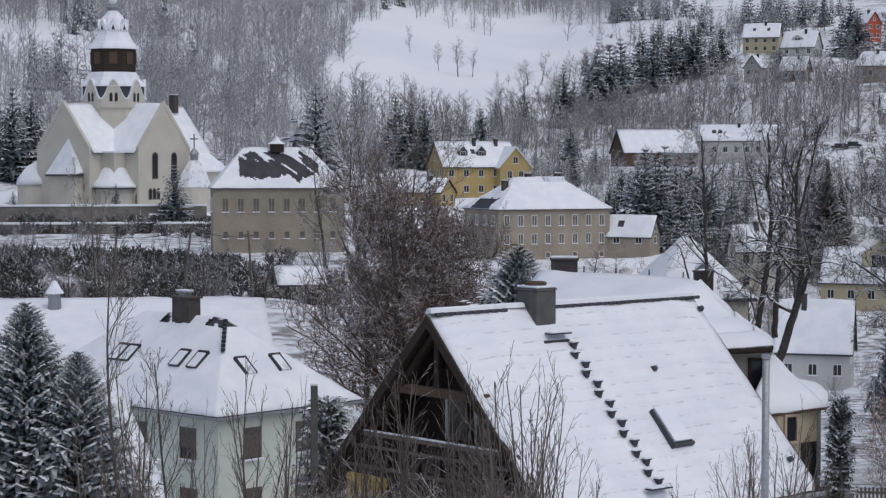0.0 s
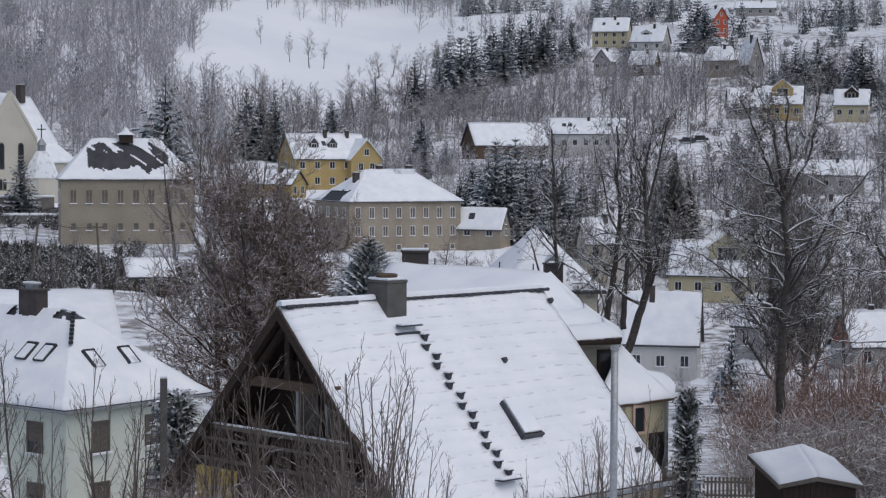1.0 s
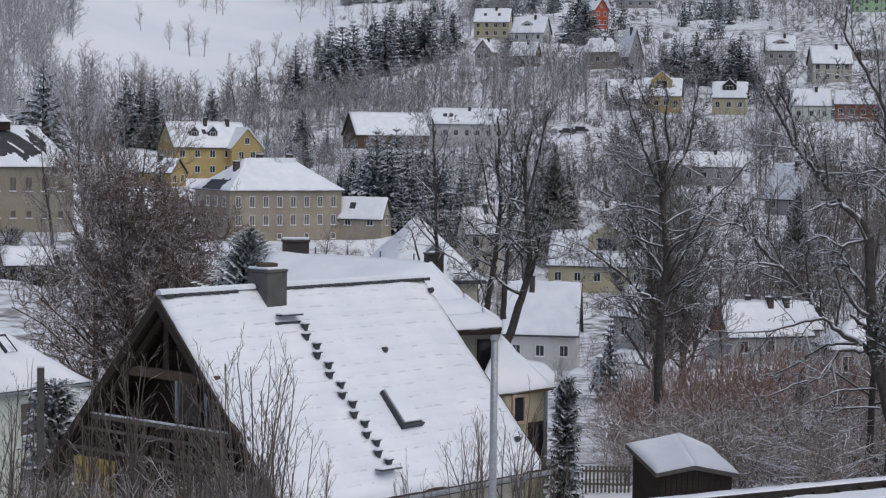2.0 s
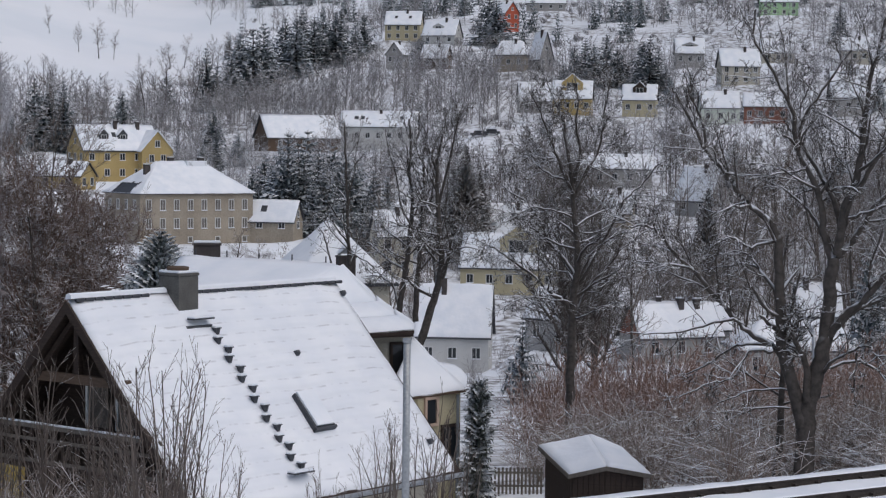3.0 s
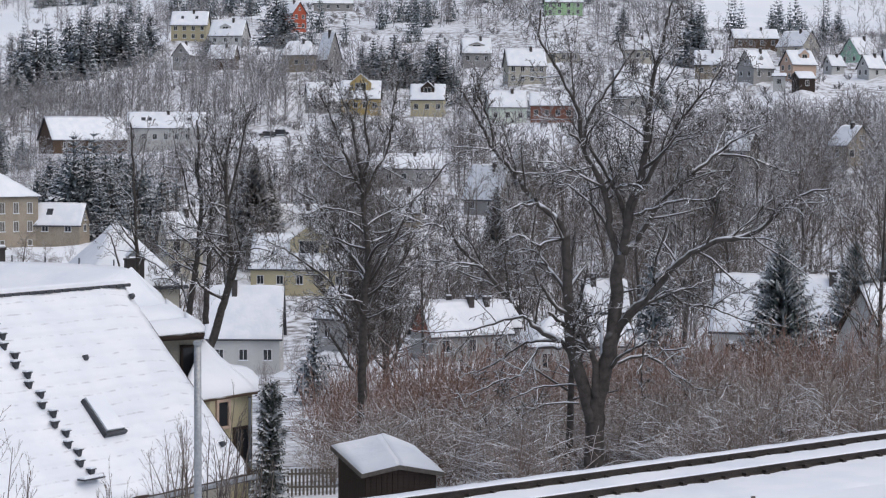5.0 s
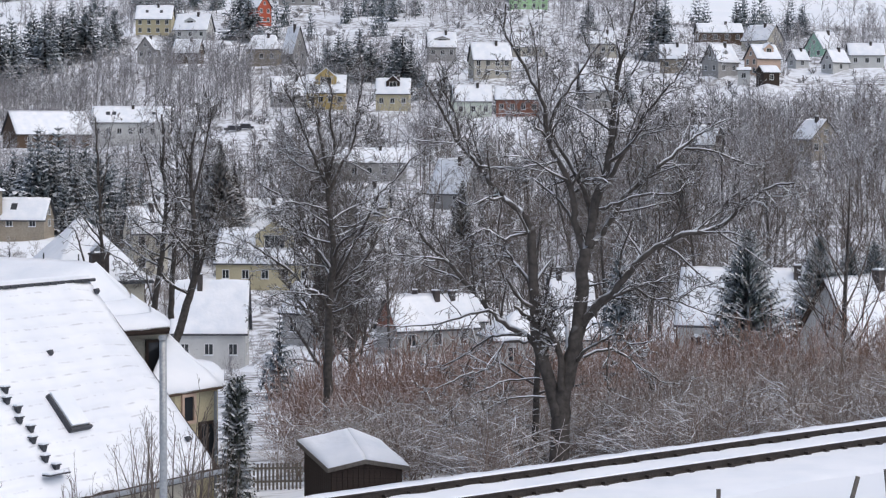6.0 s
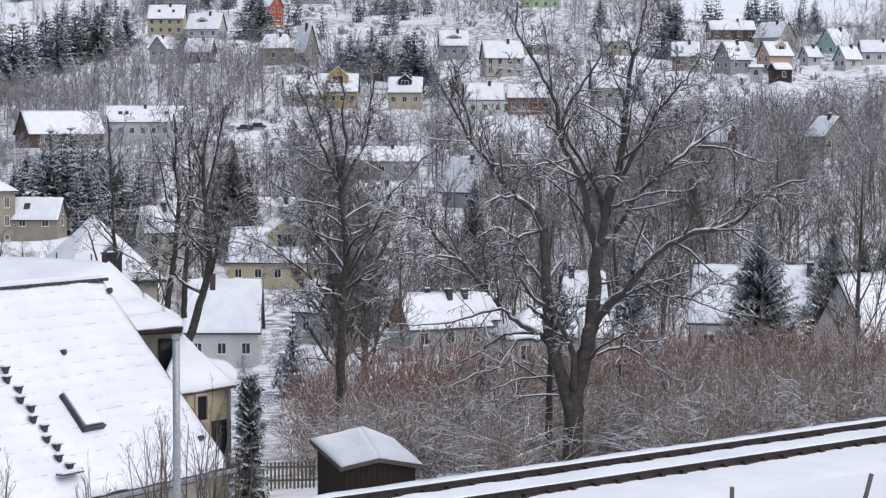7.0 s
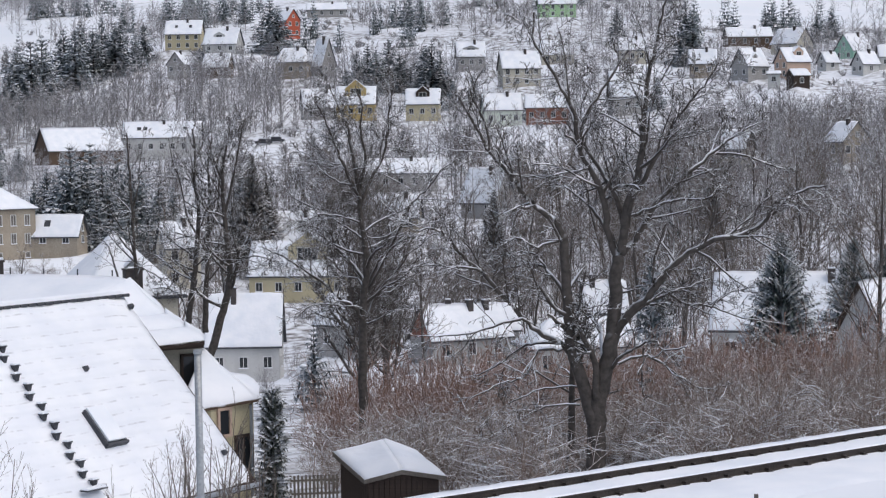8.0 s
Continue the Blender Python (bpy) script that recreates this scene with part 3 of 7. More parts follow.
    house("small house with a snowy roof among trees", -1.72, 350, -7.6, 6.4, 4.4, 2.7, 3.4, -10, "sand_plaster", front=(2, 1))
    house("village house with a broad snowy roof", -4.63, 350, -11.5, 9.5, 5.7, 2.9, 4.5, -8, "cream", front=(3, 1), right=(2, 1), skylights=((0.1, 0.5, 1.1),))
    house("grey gabled village house", -7.78, 390, -12.2, 6.7, 5.6, 4.0, 3.0, 40, "grey_plaster", front=(2, 1), left=(2, 1))
    house("narrow cream house with a snowy roof", -7.98, 295, -13.0, 5.2, 4.2, 6.2, 3.2, 20, "cream", front=(2, 2), left=(1, 2))
    house("snow-roofed house with two brick chimneys", 3.94, 254, -17.0, 5.0, 4.5, 3.2, 3.4, 10, "grey_plaster", front=(2, 1), chims=((-0.3, 0.8), (0.2, 0.6)))
    house("low house with a hipped snowy roof", 3.37, 184, -14.2, 11.2, 6.6, 2.9, 2.1, 15, "white_plaster", hip=(2.5, 2.5), front=(4, 1), chims=())
    house("low house with a flat snowy roof and chimneys", 0.1, 241, -18.2, 11.6, 5.8, 3.4, 2.6, 5, "grey_plaster", front=(4, 1), chims=((-0.2, 0.7), (0.0, 0.6), (0.2, 0.6)))
    house("long house with a wide snow-covered roof", 9.1, 190, -14.5, 13.1, 7.8, 4.3, 4.6, -6, "white_plaster", front=(4, 1), chims=((0.3, 0.5),))
    house("white house with a steep gable and dark verges", 11.98, 140, -10.4, 6.6, 5.6, 3.2, 4.3, 50, "white_plaster", roof="dark_wood", front=(2, 1), left=(2, 1), over=0.5, chims=((0.2, 0.5),))
    house("small house with a snowy roof on the slope", -3.93, 540, 14.0, 9.9, 6.0, 4.0, 4.5, 10, "grey_plaster", front=(3, 1))


build_houses()

# ---- the timber-gabled house in front ----


def on_slope(x, d, up=0.0, slope=1.0653):
    """A pose lying on the near slope of the front house: x along the ridge, d out from it."""
    return pose(x, -d, 2.27 - slope * d, math.degrees(math.atan(slope)), 0, 0) @ Matrix.Translation((0, 0, up))


def front_house():
    e = thing("timber_house", "dark timber gabled house with a steep snow-covered roof and balcony", "house", pose(-15.79, 51.64, 0, 0, 0, 58.05))
    L, hw, rz, ez = 10.62, 4.9, 2.27, -2.95
    k = (rz - ez) / hw
    # solid house set back under the gable overhang
    ww = 4.25
    pts = [(-ww, -7.5), (ww, -7.5), (ww, rz - k * ww - 0.25), (0, rz - 0.27), (-ww, rz - k * ww - 0.25)]
    part("wall", extrude_outline(pts, 1.7, L - 0.35, "x"), "dark_wood", e)
    part("side_wall", box(1.8, L - 0.4, -ww - 0.06, -ww - 0.005, -7.5, rz - k * ww - 0.3), "cream", e, "cream rendered side wall")
    outl = [[(0, -hw, ez), (L, -hw, ez), (L, 0, rz), (0, 0, rz)], [(L, hw, ez), (0, hw, ez), (0, 0, rz), (L, 0, rz)]]
    ro = part("roof", plates([[(x, y, z - 0.22) for x, y, z in o] for o in outl], 0.16), "dark_wood", e)
    lift = [[(min(max(x, 0.05), L - 0.05), y * 0.992, z - 0.05) for x, y, z in o] for o in outl]
    part("snow_cover", snow_sheet(lift, 0.13, 3.0, 0.28, 0.025), "snow_on_tiles", ro, "snow lying over roof tiles", smooth=True)
    for sy in (-1, 1):
        o = [(0, rz - 0.02), (sy * hw, ez - 0.02), (sy * hw, ez - 0.34), (0, rz - 0.36)]
        part("verge_board", extrude_outline(o, -0.05, 0.0, "x"), "dark_wood", e)
        o2 = [(0, rz - 0.36), (sy * hw * 0.98, ez - 0.3), (sy * hw * 0.98, ez - 0.52), (0, rz - 0.58)]
        part("rafter", extrude_outline(o2, 0.25, 0.42, "x"), "dark_wood", e)
    part("collar_beam", box(0.3, 0.48, -1.95, 1.95, 0.02, 0.28, 0.02), "brown_wood", e, "weathered collar beam")
    part("king_post", box(0.3, 0.46, -0.1, 0.1, 0.28, 1.75, 0.02), "dark_wood", e)
    part("balcony_floor", box(0.2, 1.7, -4.1, 4.1, -2.35, -2.2), "dark_wood", e)
    part("gutter", lathe_bar(L, hw + 0.08, ez - 0.1), "zinc", e)
    rail = part("balcony_rail", box(0.22, 0.3, -3.3, 3.3, -1.28, -1.16, 0.02), "grey_wood", e, "weathered balcony rail with snow")
    part("lower_rail", box(0.23, 0.29, -3.5, 3.5, -1.62, -1.53, 0.015), "grey_wood", rail)
    part("lower_rail", box(0.23, 0.29, -3.9, 3.9, -2.2, -2.1, 0.015), "grey_wood", rail)
    part("snow_strip", box(0.21, 0.31, -3.2, 3.2, -1.158, -1.11, 0.02), "snow", rail)
    bal = shared(("baluster",), lambda: box(0.24, 0.28, -0.05, 0.05, -2.1, -1.28), "dark_wood")
    for i in range(22):
        child("baluster", bal, rail, Matrix.Translation((0, -3.25 + 6.5 * i / 21, 0)))
    for y, w in ((0.55, 0.78), (-0.65, 0.78), (-1.75, 0.7)):
        s = part("shutter", box(1.58, 1.69, y - w / 2, y + w / 2, -1.3, -0.02, 0.015), "grey_wood", e, "weathered grey window shutter")
        part("shutter_edge", box(1.55, 1.66, y + w / 2 + 0.003, y + w / 2 + 0.1, -1.32, 0.0, 0.01), "white_frame", s)
    part("panel", box(0.05, 0.19, 1.9, 3.5, -3.6, -2.36, 0.01), "yellow_wood", e, "yellow board panel under the balcony")
    for i in range(int(L / 0.33)):
        x = 0.2 + 0.33 * i
        if 2.6 < x < 4.4:
            continue
        child("ridge_tile", shared(("ridge_tile",), lambda: shift(lathe([(0.0, 0.0), (0.045, 0.0), (0.055, 0.27), (0.0, 0.27)], 8), pose(0, 0, 0, 0, 90, 0)), "slate"), ro, Matrix.Translation((x, -0.115, rz - 0.01)))
    for x0, x1 in ((0.05, 3.5), (4.35, L - 0.1)):
        part("ridge_snow", extrude_outline([(-0.10, rz + 0.03), (0.14, rz + 0.0), (0.11, rz + 0.13), (0.02, rz + 0.17), (-0.07, rz + 0.13)], x0, x1, "x"), "snow", ro)
    c = part("chimney", box(3.55, 4.30, -0.5, 0.3, 0.9, 2.75, 0.02), "concrete", e, "grey rendered chimney with a snowy rim")
    part("chimney_cap", box(3.53, 4.32, -0.52, 0.32, 2.752, 2.83, 0.02), "concrete", c)
    part("snow_cap", box(3.55, 4.3, -0.5, 0.3, 2.832, 2.9, 0.03), "snow", c)
    part("flue", shift(lathe([(0.0, 0), (0.3, 0), (0.31, 0.08), (0.26, 0.1), (0.24, 0.04), (0.0, 0.03)], 14), Matrix.Translation((3.9, -0.1, 2.9))), "brown_wood", c)
    part("flashing", box(3.45, 4.4, -0.95, -0.5, 1.35, 1.42), "slate", c)
    g = part("roof_grate", box(-0.4, 0.4, -0.14, 0.14, 0.1, 0.14, 0.01), "slate", e, "black roof grate with snow")
    g.matrix_local = on_slope(4.0, 0.82) @ pose(0, 0, 0.12, -46.8, 0, 0)
    sn = part("snow_strip", box(-0.4, 0.4, -0.14, 0.14, 0.142, 0.19, 0.02), "snow", g)
    step = shared(("roof_step",), lambda: bm_box(extrude_outline([(-0.13, 0.16), (0.13, 0.16), (0.06, -0.05), (-0.04, -0.05)], -0.07, 0.07, "y"), -0.15, 0.15, -0.11, 0.1, 0.16, 0.19), "slate")
    cap = shared(("step_snow",), lambda: box(-0.15, 0.15, -0.11, 0.1, 0.192, 0.255, 0.025), "snow")
    ds = [1.05, 1.28, 1.52, 1.72, 1.98, 2.2, 2.45, 2.68, 2.9, 3.13, 3.36, 3.6, 3.8, 4.03, 4.25]
    for i, d in enumerate(ds):
        o = child("roof_step", step, e, on_slope(4.33 + 0.09 * (-1) ** i, d, 0.05) @ pose(0, 0, 0, -46.8, 0, 0) @ Matrix.Diagonal((0.8, 0.8, 0.8, 1)))
        child("snow_cap", cap, o, Matrix())
    g2 = part("roof_grate", box(-0.4, 0.4, -0.14, 0.14, 0.1, 0.14, 0.01), "slate", e)
    g2.matrix_local = on_slope(4.15, 4.45) @ pose(0, 0, 0.12, -46.8, 0, 0)
    part("snow_strip", box(-0.4, 0.4, -0.14, 0.14, 0.142, 0.19, 0.02), "snow", g2)
    w = part("roof_window", bm_box(bm_box(box(-0.42, -0.365, -0.62, 0.62, -0.05, 0.16), -0.42, 0.42, -0.64, -0.57, -0.05, 0.17), 0.36, 0.42, -0.62, 0.62, -0.05, 0.13), "slate", e, "roof window, its pane under snow")
    w.matrix_local = on_slope(6.15, 3.1, 0.02)
    part("pane", box(-0.34, 0.36, -0.54, 0.62, 0.0, 0.1), "glass", w)
    part("snow_cover", box(-0.33, 0.37, -0.52, 0.66, 0.105, 0.2, 0.03), "snow", w)
    for x, d in ((6.95, 1.71), (9.99, 4.15), (10.45, 0.35)):
        v = part("roof_vent", extrude_outline([(-0.09, 0), (0.09, 0), (0.03, 0.13), (-0.07, 0.11)], -0.06, 0.06, "x"), "slate", e)
        v.matrix_local = on_slope(x, d, 0.04)
    return e


def lathe_bar(L, y, z):
    return shift(lathe([(0.0, 0.0), (0.07, 0.0), (0.07, L), (0.0, L)], 8), pose(0, -y, z, 0, 90, 0))


def back_house():
    """The cream house close behind, with flared hipped roofs."""
    e = thing("villa", "cream house with flared snow-covered roofs and dark eaves", "house", Matrix())
    A, B = Vector((-17.41, 70.38, 2.39)), Vector((-10.95, 66.61, 2.37))
    H1, H2, C = Vector((-9.63, 65.29, 1.34)), Vector((-8.88, 64.39, 1.00)), Vector((-8.14, 63.48, 0.67))
    A0, L1, L2, L3 = Vector((-17.56, 67.24, 1.00)), Vector((-13.25, 63.12, 1.15)), Vector((-11.34, 62.58, 0.80)), Vector((-10.19, 62.07, 0.56))
    # the long slope with its flared foot, the hipped end running away from the viewer, the slope behind
    far = [p * 1.09 - Vector((0, 0, 0.09 * p.z + 0.35)) for p in (H1, H2, C)]
    back = [A * 1.07 - Vector((0, 0, 3.0)), B * 1.07 - Vector((0, 0, 3.0))]
    slopes = [[A0, L1, B, A], [L1, H1, B, B], [L1, L2, H2, H1], [L2, L3, C, H2], [H1, far[0], B, B], [H2, far[1], far[0], H1], [C, far[2], far[1], H2], [back[1], back[0], A, B]]
    for o in slopes:
        o = o[:3] if o[2] == o[3] else o
        ro = part("roof_slope", plates([[tuple(p - Vector((0, 0, 0.2))) for p in o]], 0.14), "dark_wood", e)
        part("snow_cover", snow_sheet([[tuple(p - Vector((0, 0, 0.05))) for p in o]], 0.12, 9.0, 0.3, 0.02), "snow", ro, smooth=True)
    for i in range(5):
        p = A.lerp(B, 0.1 + 0.2 * i)
        part("snow_hook", box(p.x - 0.02, p.x + 0.02, p.y - 0.02, p.y + 0.02, p.z + 0.05, p.z + 0.28), "slate", ro)
    # bay under the flared corner
    b = part("bay", extrude_outline([(-10.6, 63.0), (-8.35, 64.0), (-8.6, 66.0), (-10.8, 66.5)], -6.5, 0.36, "z"), "cream", e)
    part("fascia", extrude_outline([(-10.25, 62.15), (-8.18, 63.52), (-8.5, 66.1), (-11.0, 66.4)], 0.365, 0.46, "z"), "dark_wood", b)
    window(b, -8.72, 63.83, -0.38, 24, 0.34, 0.9, 0, "dark_wood")
    # lower wing with its own snowy pent roof
    w = part("wing", extrude_outline([(-9.0, 61.9), (-7.8, 62.0), (-6.65, 63.45), (-7.1, 66.5), (-9.2, 66.3)], -7.0, -1.38, "z"), "pale_yellow", e, "pale yellow rendered lower wing")
    top, knee, eave = Vector((-8.31, 64.27, 0.2)), Vector((-7.68, 64.54, -0.56)), Vector((-6.45, 63.27, -1.15))
    pent = [[Vector((-8.7, 61.1, -1.3)), eave, top], [eave, knee, top], [eave, Vector((-6.56, 64.67, -0.95)), Vector((-6.95, 66.5, -0.9)), knee], [knee, Vector((-7.95, 66.5, -0.55)), Vector((-8.6, 66.3, 0.15)), top]]
    pr = part("pent_roof", plates([[tuple(p - Vector((0, 0, 0.17))) for p in o] for o in pent], 0.09), "brown_wood", e)
    part("snow_cover", snow_sheet([[tuple(p - Vector((0, 0, 0.07))) for p in o] for o in pent], 0.12, 4.0, 0.3, 0.02), "snow", pr, smooth=True)
    window(w, -7.47, 62.42, -1.85, 51.6, 0.42, 0.75, 0, "salmon_plaster", False)
    window(w, -6.95, 63.07, -2.9, 51.6, 0.6, 1.0, 1, "dark_wood", False)
    part("drainpipe", shift(lathe([(0.0, -5.5), (0.05, -5.5), (0.05, 0), (0.0, 0)], 8), Matrix.Translation((-6.7, 63.2, -1.4))), "zinc", e)
    return e


def hipped_house():
    """The pale green house with a large hipped roof."""
    e = thing("corner_house", "pale green rendered house with a large hipped snowy roof", "house", pose(-38.94, 92.1, 0, 0, 0, 64.28))
    # local x runs along the gable side, local y to the far left
    La, Lb, ez, rz = 10.1, 17.0, -6.33, -2.14
    part("wall", extrude_outline([(0.35, 0.35), (La - 0.35, 0.35), (La - 0.35, Lb), (0.35, Lb)], -15, ez, "z"), "green_plaster", e)
    h = La / 2
    outl = [[(La, 0, ez), (La, Lb, ez), (h, Lb - h, rz), (h, h, rz)], [(0, Lb, ez), (0, 0, ez), (h, h, rz), (h, Lb - h, rz)], [(0, 0, ez), (La, 0, ez), (h, h, rz)]]
    ro = part("roof", plates([[(x, y, z - 0.16) for x, y, z in o] for o in outl], 0.14), "slate", e)
    def bare(p):
        return noise.noise((p.x * 0.9, p.y * 0.9, 2.0)) > 0.12 and p.z > rz - 0.3 + 0.2 * noise.noise((p.x * 3, p.y * 3, 0)) and p.y < 11
    part("snow_cover", snow_sheet(outl, 0.14, 5.0, 0.3, 0.02, bare), "snow", ro, smooth=True)
    for i in range(20):
        p, q = Vector((0.6, 0.6, ez + 0.55)), Vector((h, h, rz + 0.12))
        if i > 11:
            c = p.lerp(q, i / 20)
            child("hip_tile", shared(("hip_tile",), lambda: box(-0.18, 0.18, -0.11, 0.11, -0.02, 0.14, 0.03), "felt"), ro, pose(c.x, c.y, c.z, 0, 0, 45))
    part("gutter", plates([[(-0.12, -0.12, ez - 0.2), (La + 0.1, -0.12, ez - 0.2), (La + 0.1, 0.0, ez - 0.2), (-0.0, 0.0, ez - 0.2)], [(-0.12, -0.12, ez - 0.2), (0.0, 0.0, ez - 0.2), (0.0, Lb, ez - 0.2), (-0.12, Lb, ez - 0.2)]], 0.12), "zinc", e)
    for y in (2.6, 6.4):
        for z in (-7.95, -11.0):
            o = window(e, 0.35, y, z, -90, 1.0, 1.45, 1, "grey_wood")
            part("blind", box(-0.5, 0.5, -0.03, -0.018, -0.2 if z > -9 else 0.2, 0.72), "blind_slat", o, "half-lowered brown roller blind")
    for x in (2.6, 6.2):
        for z in (-7.95, -11.0):
            o = window(e, x, 0.35, z, 0, 1.0, 1.45, 1, "grey_wood")
            part("blind", box(-0.5, 0.5, -0.03, -0.018, -0.7, 0.72), "blind_slat", o, "lowered brown roller blind")
    c = part("chimney", box(h - 0.5, h + 0.3, 7.4, 8.8, rz - 0.4, rz + 1.0, 0.02), "chimney_brick", e, "wide dark brick chimney")
    part("chimney_cap", box(h - 0.6, h + 0.4, 7.3, 8.9, rz + 1.002, rz + 1.1, 0.02), "chimney_brick", c)
    hood = part("hood", bm_box(box(h - 0.3, h + 0.1, 7.9, 8.5, rz + 1.102, rz + 1.28), h - 0.35, h + 0.15, 7.75, 8.65, rz + 1.28, rz + 1.38, 0.02), "zinc", c)
    part("snow_cap", box(h - 0.35, h + 0.15, 7.75, 8.65, rz + 1.382, rz + 1.46, 0.03), "snow", hood)
    k = (rz - ez) / h
    tilt = math.degrees(math.atan(k))
    for y in (4.4, 5.8, 9.9, 10.8):
        s = part("roof_window", bm_box(bm_box(box(-0.4, -0.3, -0.6, 0.6, -0.05, 0.16), -0.4, 0.4, 0.5, 0.6, -0.05, 0.16), 0.36, 0.4, -0.6, 0.6, -0.05, 0.13), "felt", e)
        s.matrix_local = pose(2.6, y, ez + k * 2.6 + 0.12, 0, 0, -90) @ pose(0, 0, 0, tilt, 0, 0)
        part("pane", box(-0.3, 0.3, -0.6, 0.5, 0.0, 0.12), "glass", s)
        part("snow_cover", box(-0.28, 0.34, -0.58, 0.42, 0.122, 0.19, 0.03), "snow", s)
    for x in (3.9, 6.3):
        s = part("roof_window", bm_box(bm_box(box(-0.4, -0.3, -0.6, 0.6, -0.05, 0.16), -0.4, 0.4, 0.5, 0.6, -0.05, 0.16), 0.36, 0.4, -0.6, 0.6, -0.05, 0.13), "felt", e)
        s.matrix_local = pose(x, 2.3, ez + k * 2.3 + 0.12, tilt, 0, 0)
        part("pane", box(-0.3, 0.3, -0.6, 0.5, 0.0, 0.12), "thin_snow", s)
    # the snowy roof of the low wing towards the viewer
    wo = thing("side_wing", "low wing with a steep snow-covered roof beside the green house", "house", pose(-39.95, 82.87, 0, 0, 0, 50))
    wl = [[(-9, -5.6, -8.3), (0, -5.6, -8.3), (0, 0, -3.3), (-9, 0, -3.3)], [(0, 5.6, -8.3), (-9, 5.6, -8.3), (-9, 0, -3.3), (0, 0, -3.3)]]
    part("wall", extrude_outline([(-5.2, -15), (5.2, -15), (5.2, -8.1), (0, -3.6), (-5.2, -8.1)], -8.7, -0.3, "x"), "green_plaster", wo)
    wr = part("roof", plates([[(x, y, z - 0.16) for x, y, z in o] for o in wl], 0.14), "slate", wo)
    part("snow_cover", snow_sheet(wl, 0.14, 8.0, 0.4, 0.02), "snow", wr, smooth=True)
    # long roof of the building behind
    bo = thing("long_building", "long low building behind with a shallow snowy roof", "house", pose(-52.1, 111.5, 0, 0, 0, 25.4))
    bl = [[(-16, -12, -5.3), (7.4, -12, -5.3), (7.4, 0, -2.15), (-16, 0, -2.15)], [(7.4, 7, -4.2), (-16, 7, -4.2), (-16, 0, -2.15), (7.4, 0, -2.15)]]
    part("wall", extrude_outline([(-6.7, -14), (6.7, -14), (6.7, -4.4), (0, -2.5), (-6.7, -4.4)], -15.8, 7.1, "x"), "grey_plaster", bo)
    br = part("roof", plates([[(x, y, z - 0.16) for x, y, z in o] for o in bl], 0.14), "slate", bo)
    part("snow_cover", snow_sheet(bl, 0.14, 2.0, 0.5, 0.02), "snow", br, smooth=True)
    v = part("vent_pipe", shift(lathe([(0.0, 0.0), (0.42, 0.0), (0.36, 1.1), (0.0, 1.1)], 12), Matrix.Translation((-5.0, -1.8, -2.75))), "zinc", bo, "grey metal roof vent with a snowy hood")
    part("vent_hood", shift(lathe([(0.0, 1.9), (0.12, 1.85), (0.55, 1.15), (0.5, 1.1), (0.0, 1.1)], 12), Matrix.Translation((-5.0, -1.8, -2.75))), "thin_snow", v)


# ---- the church ----


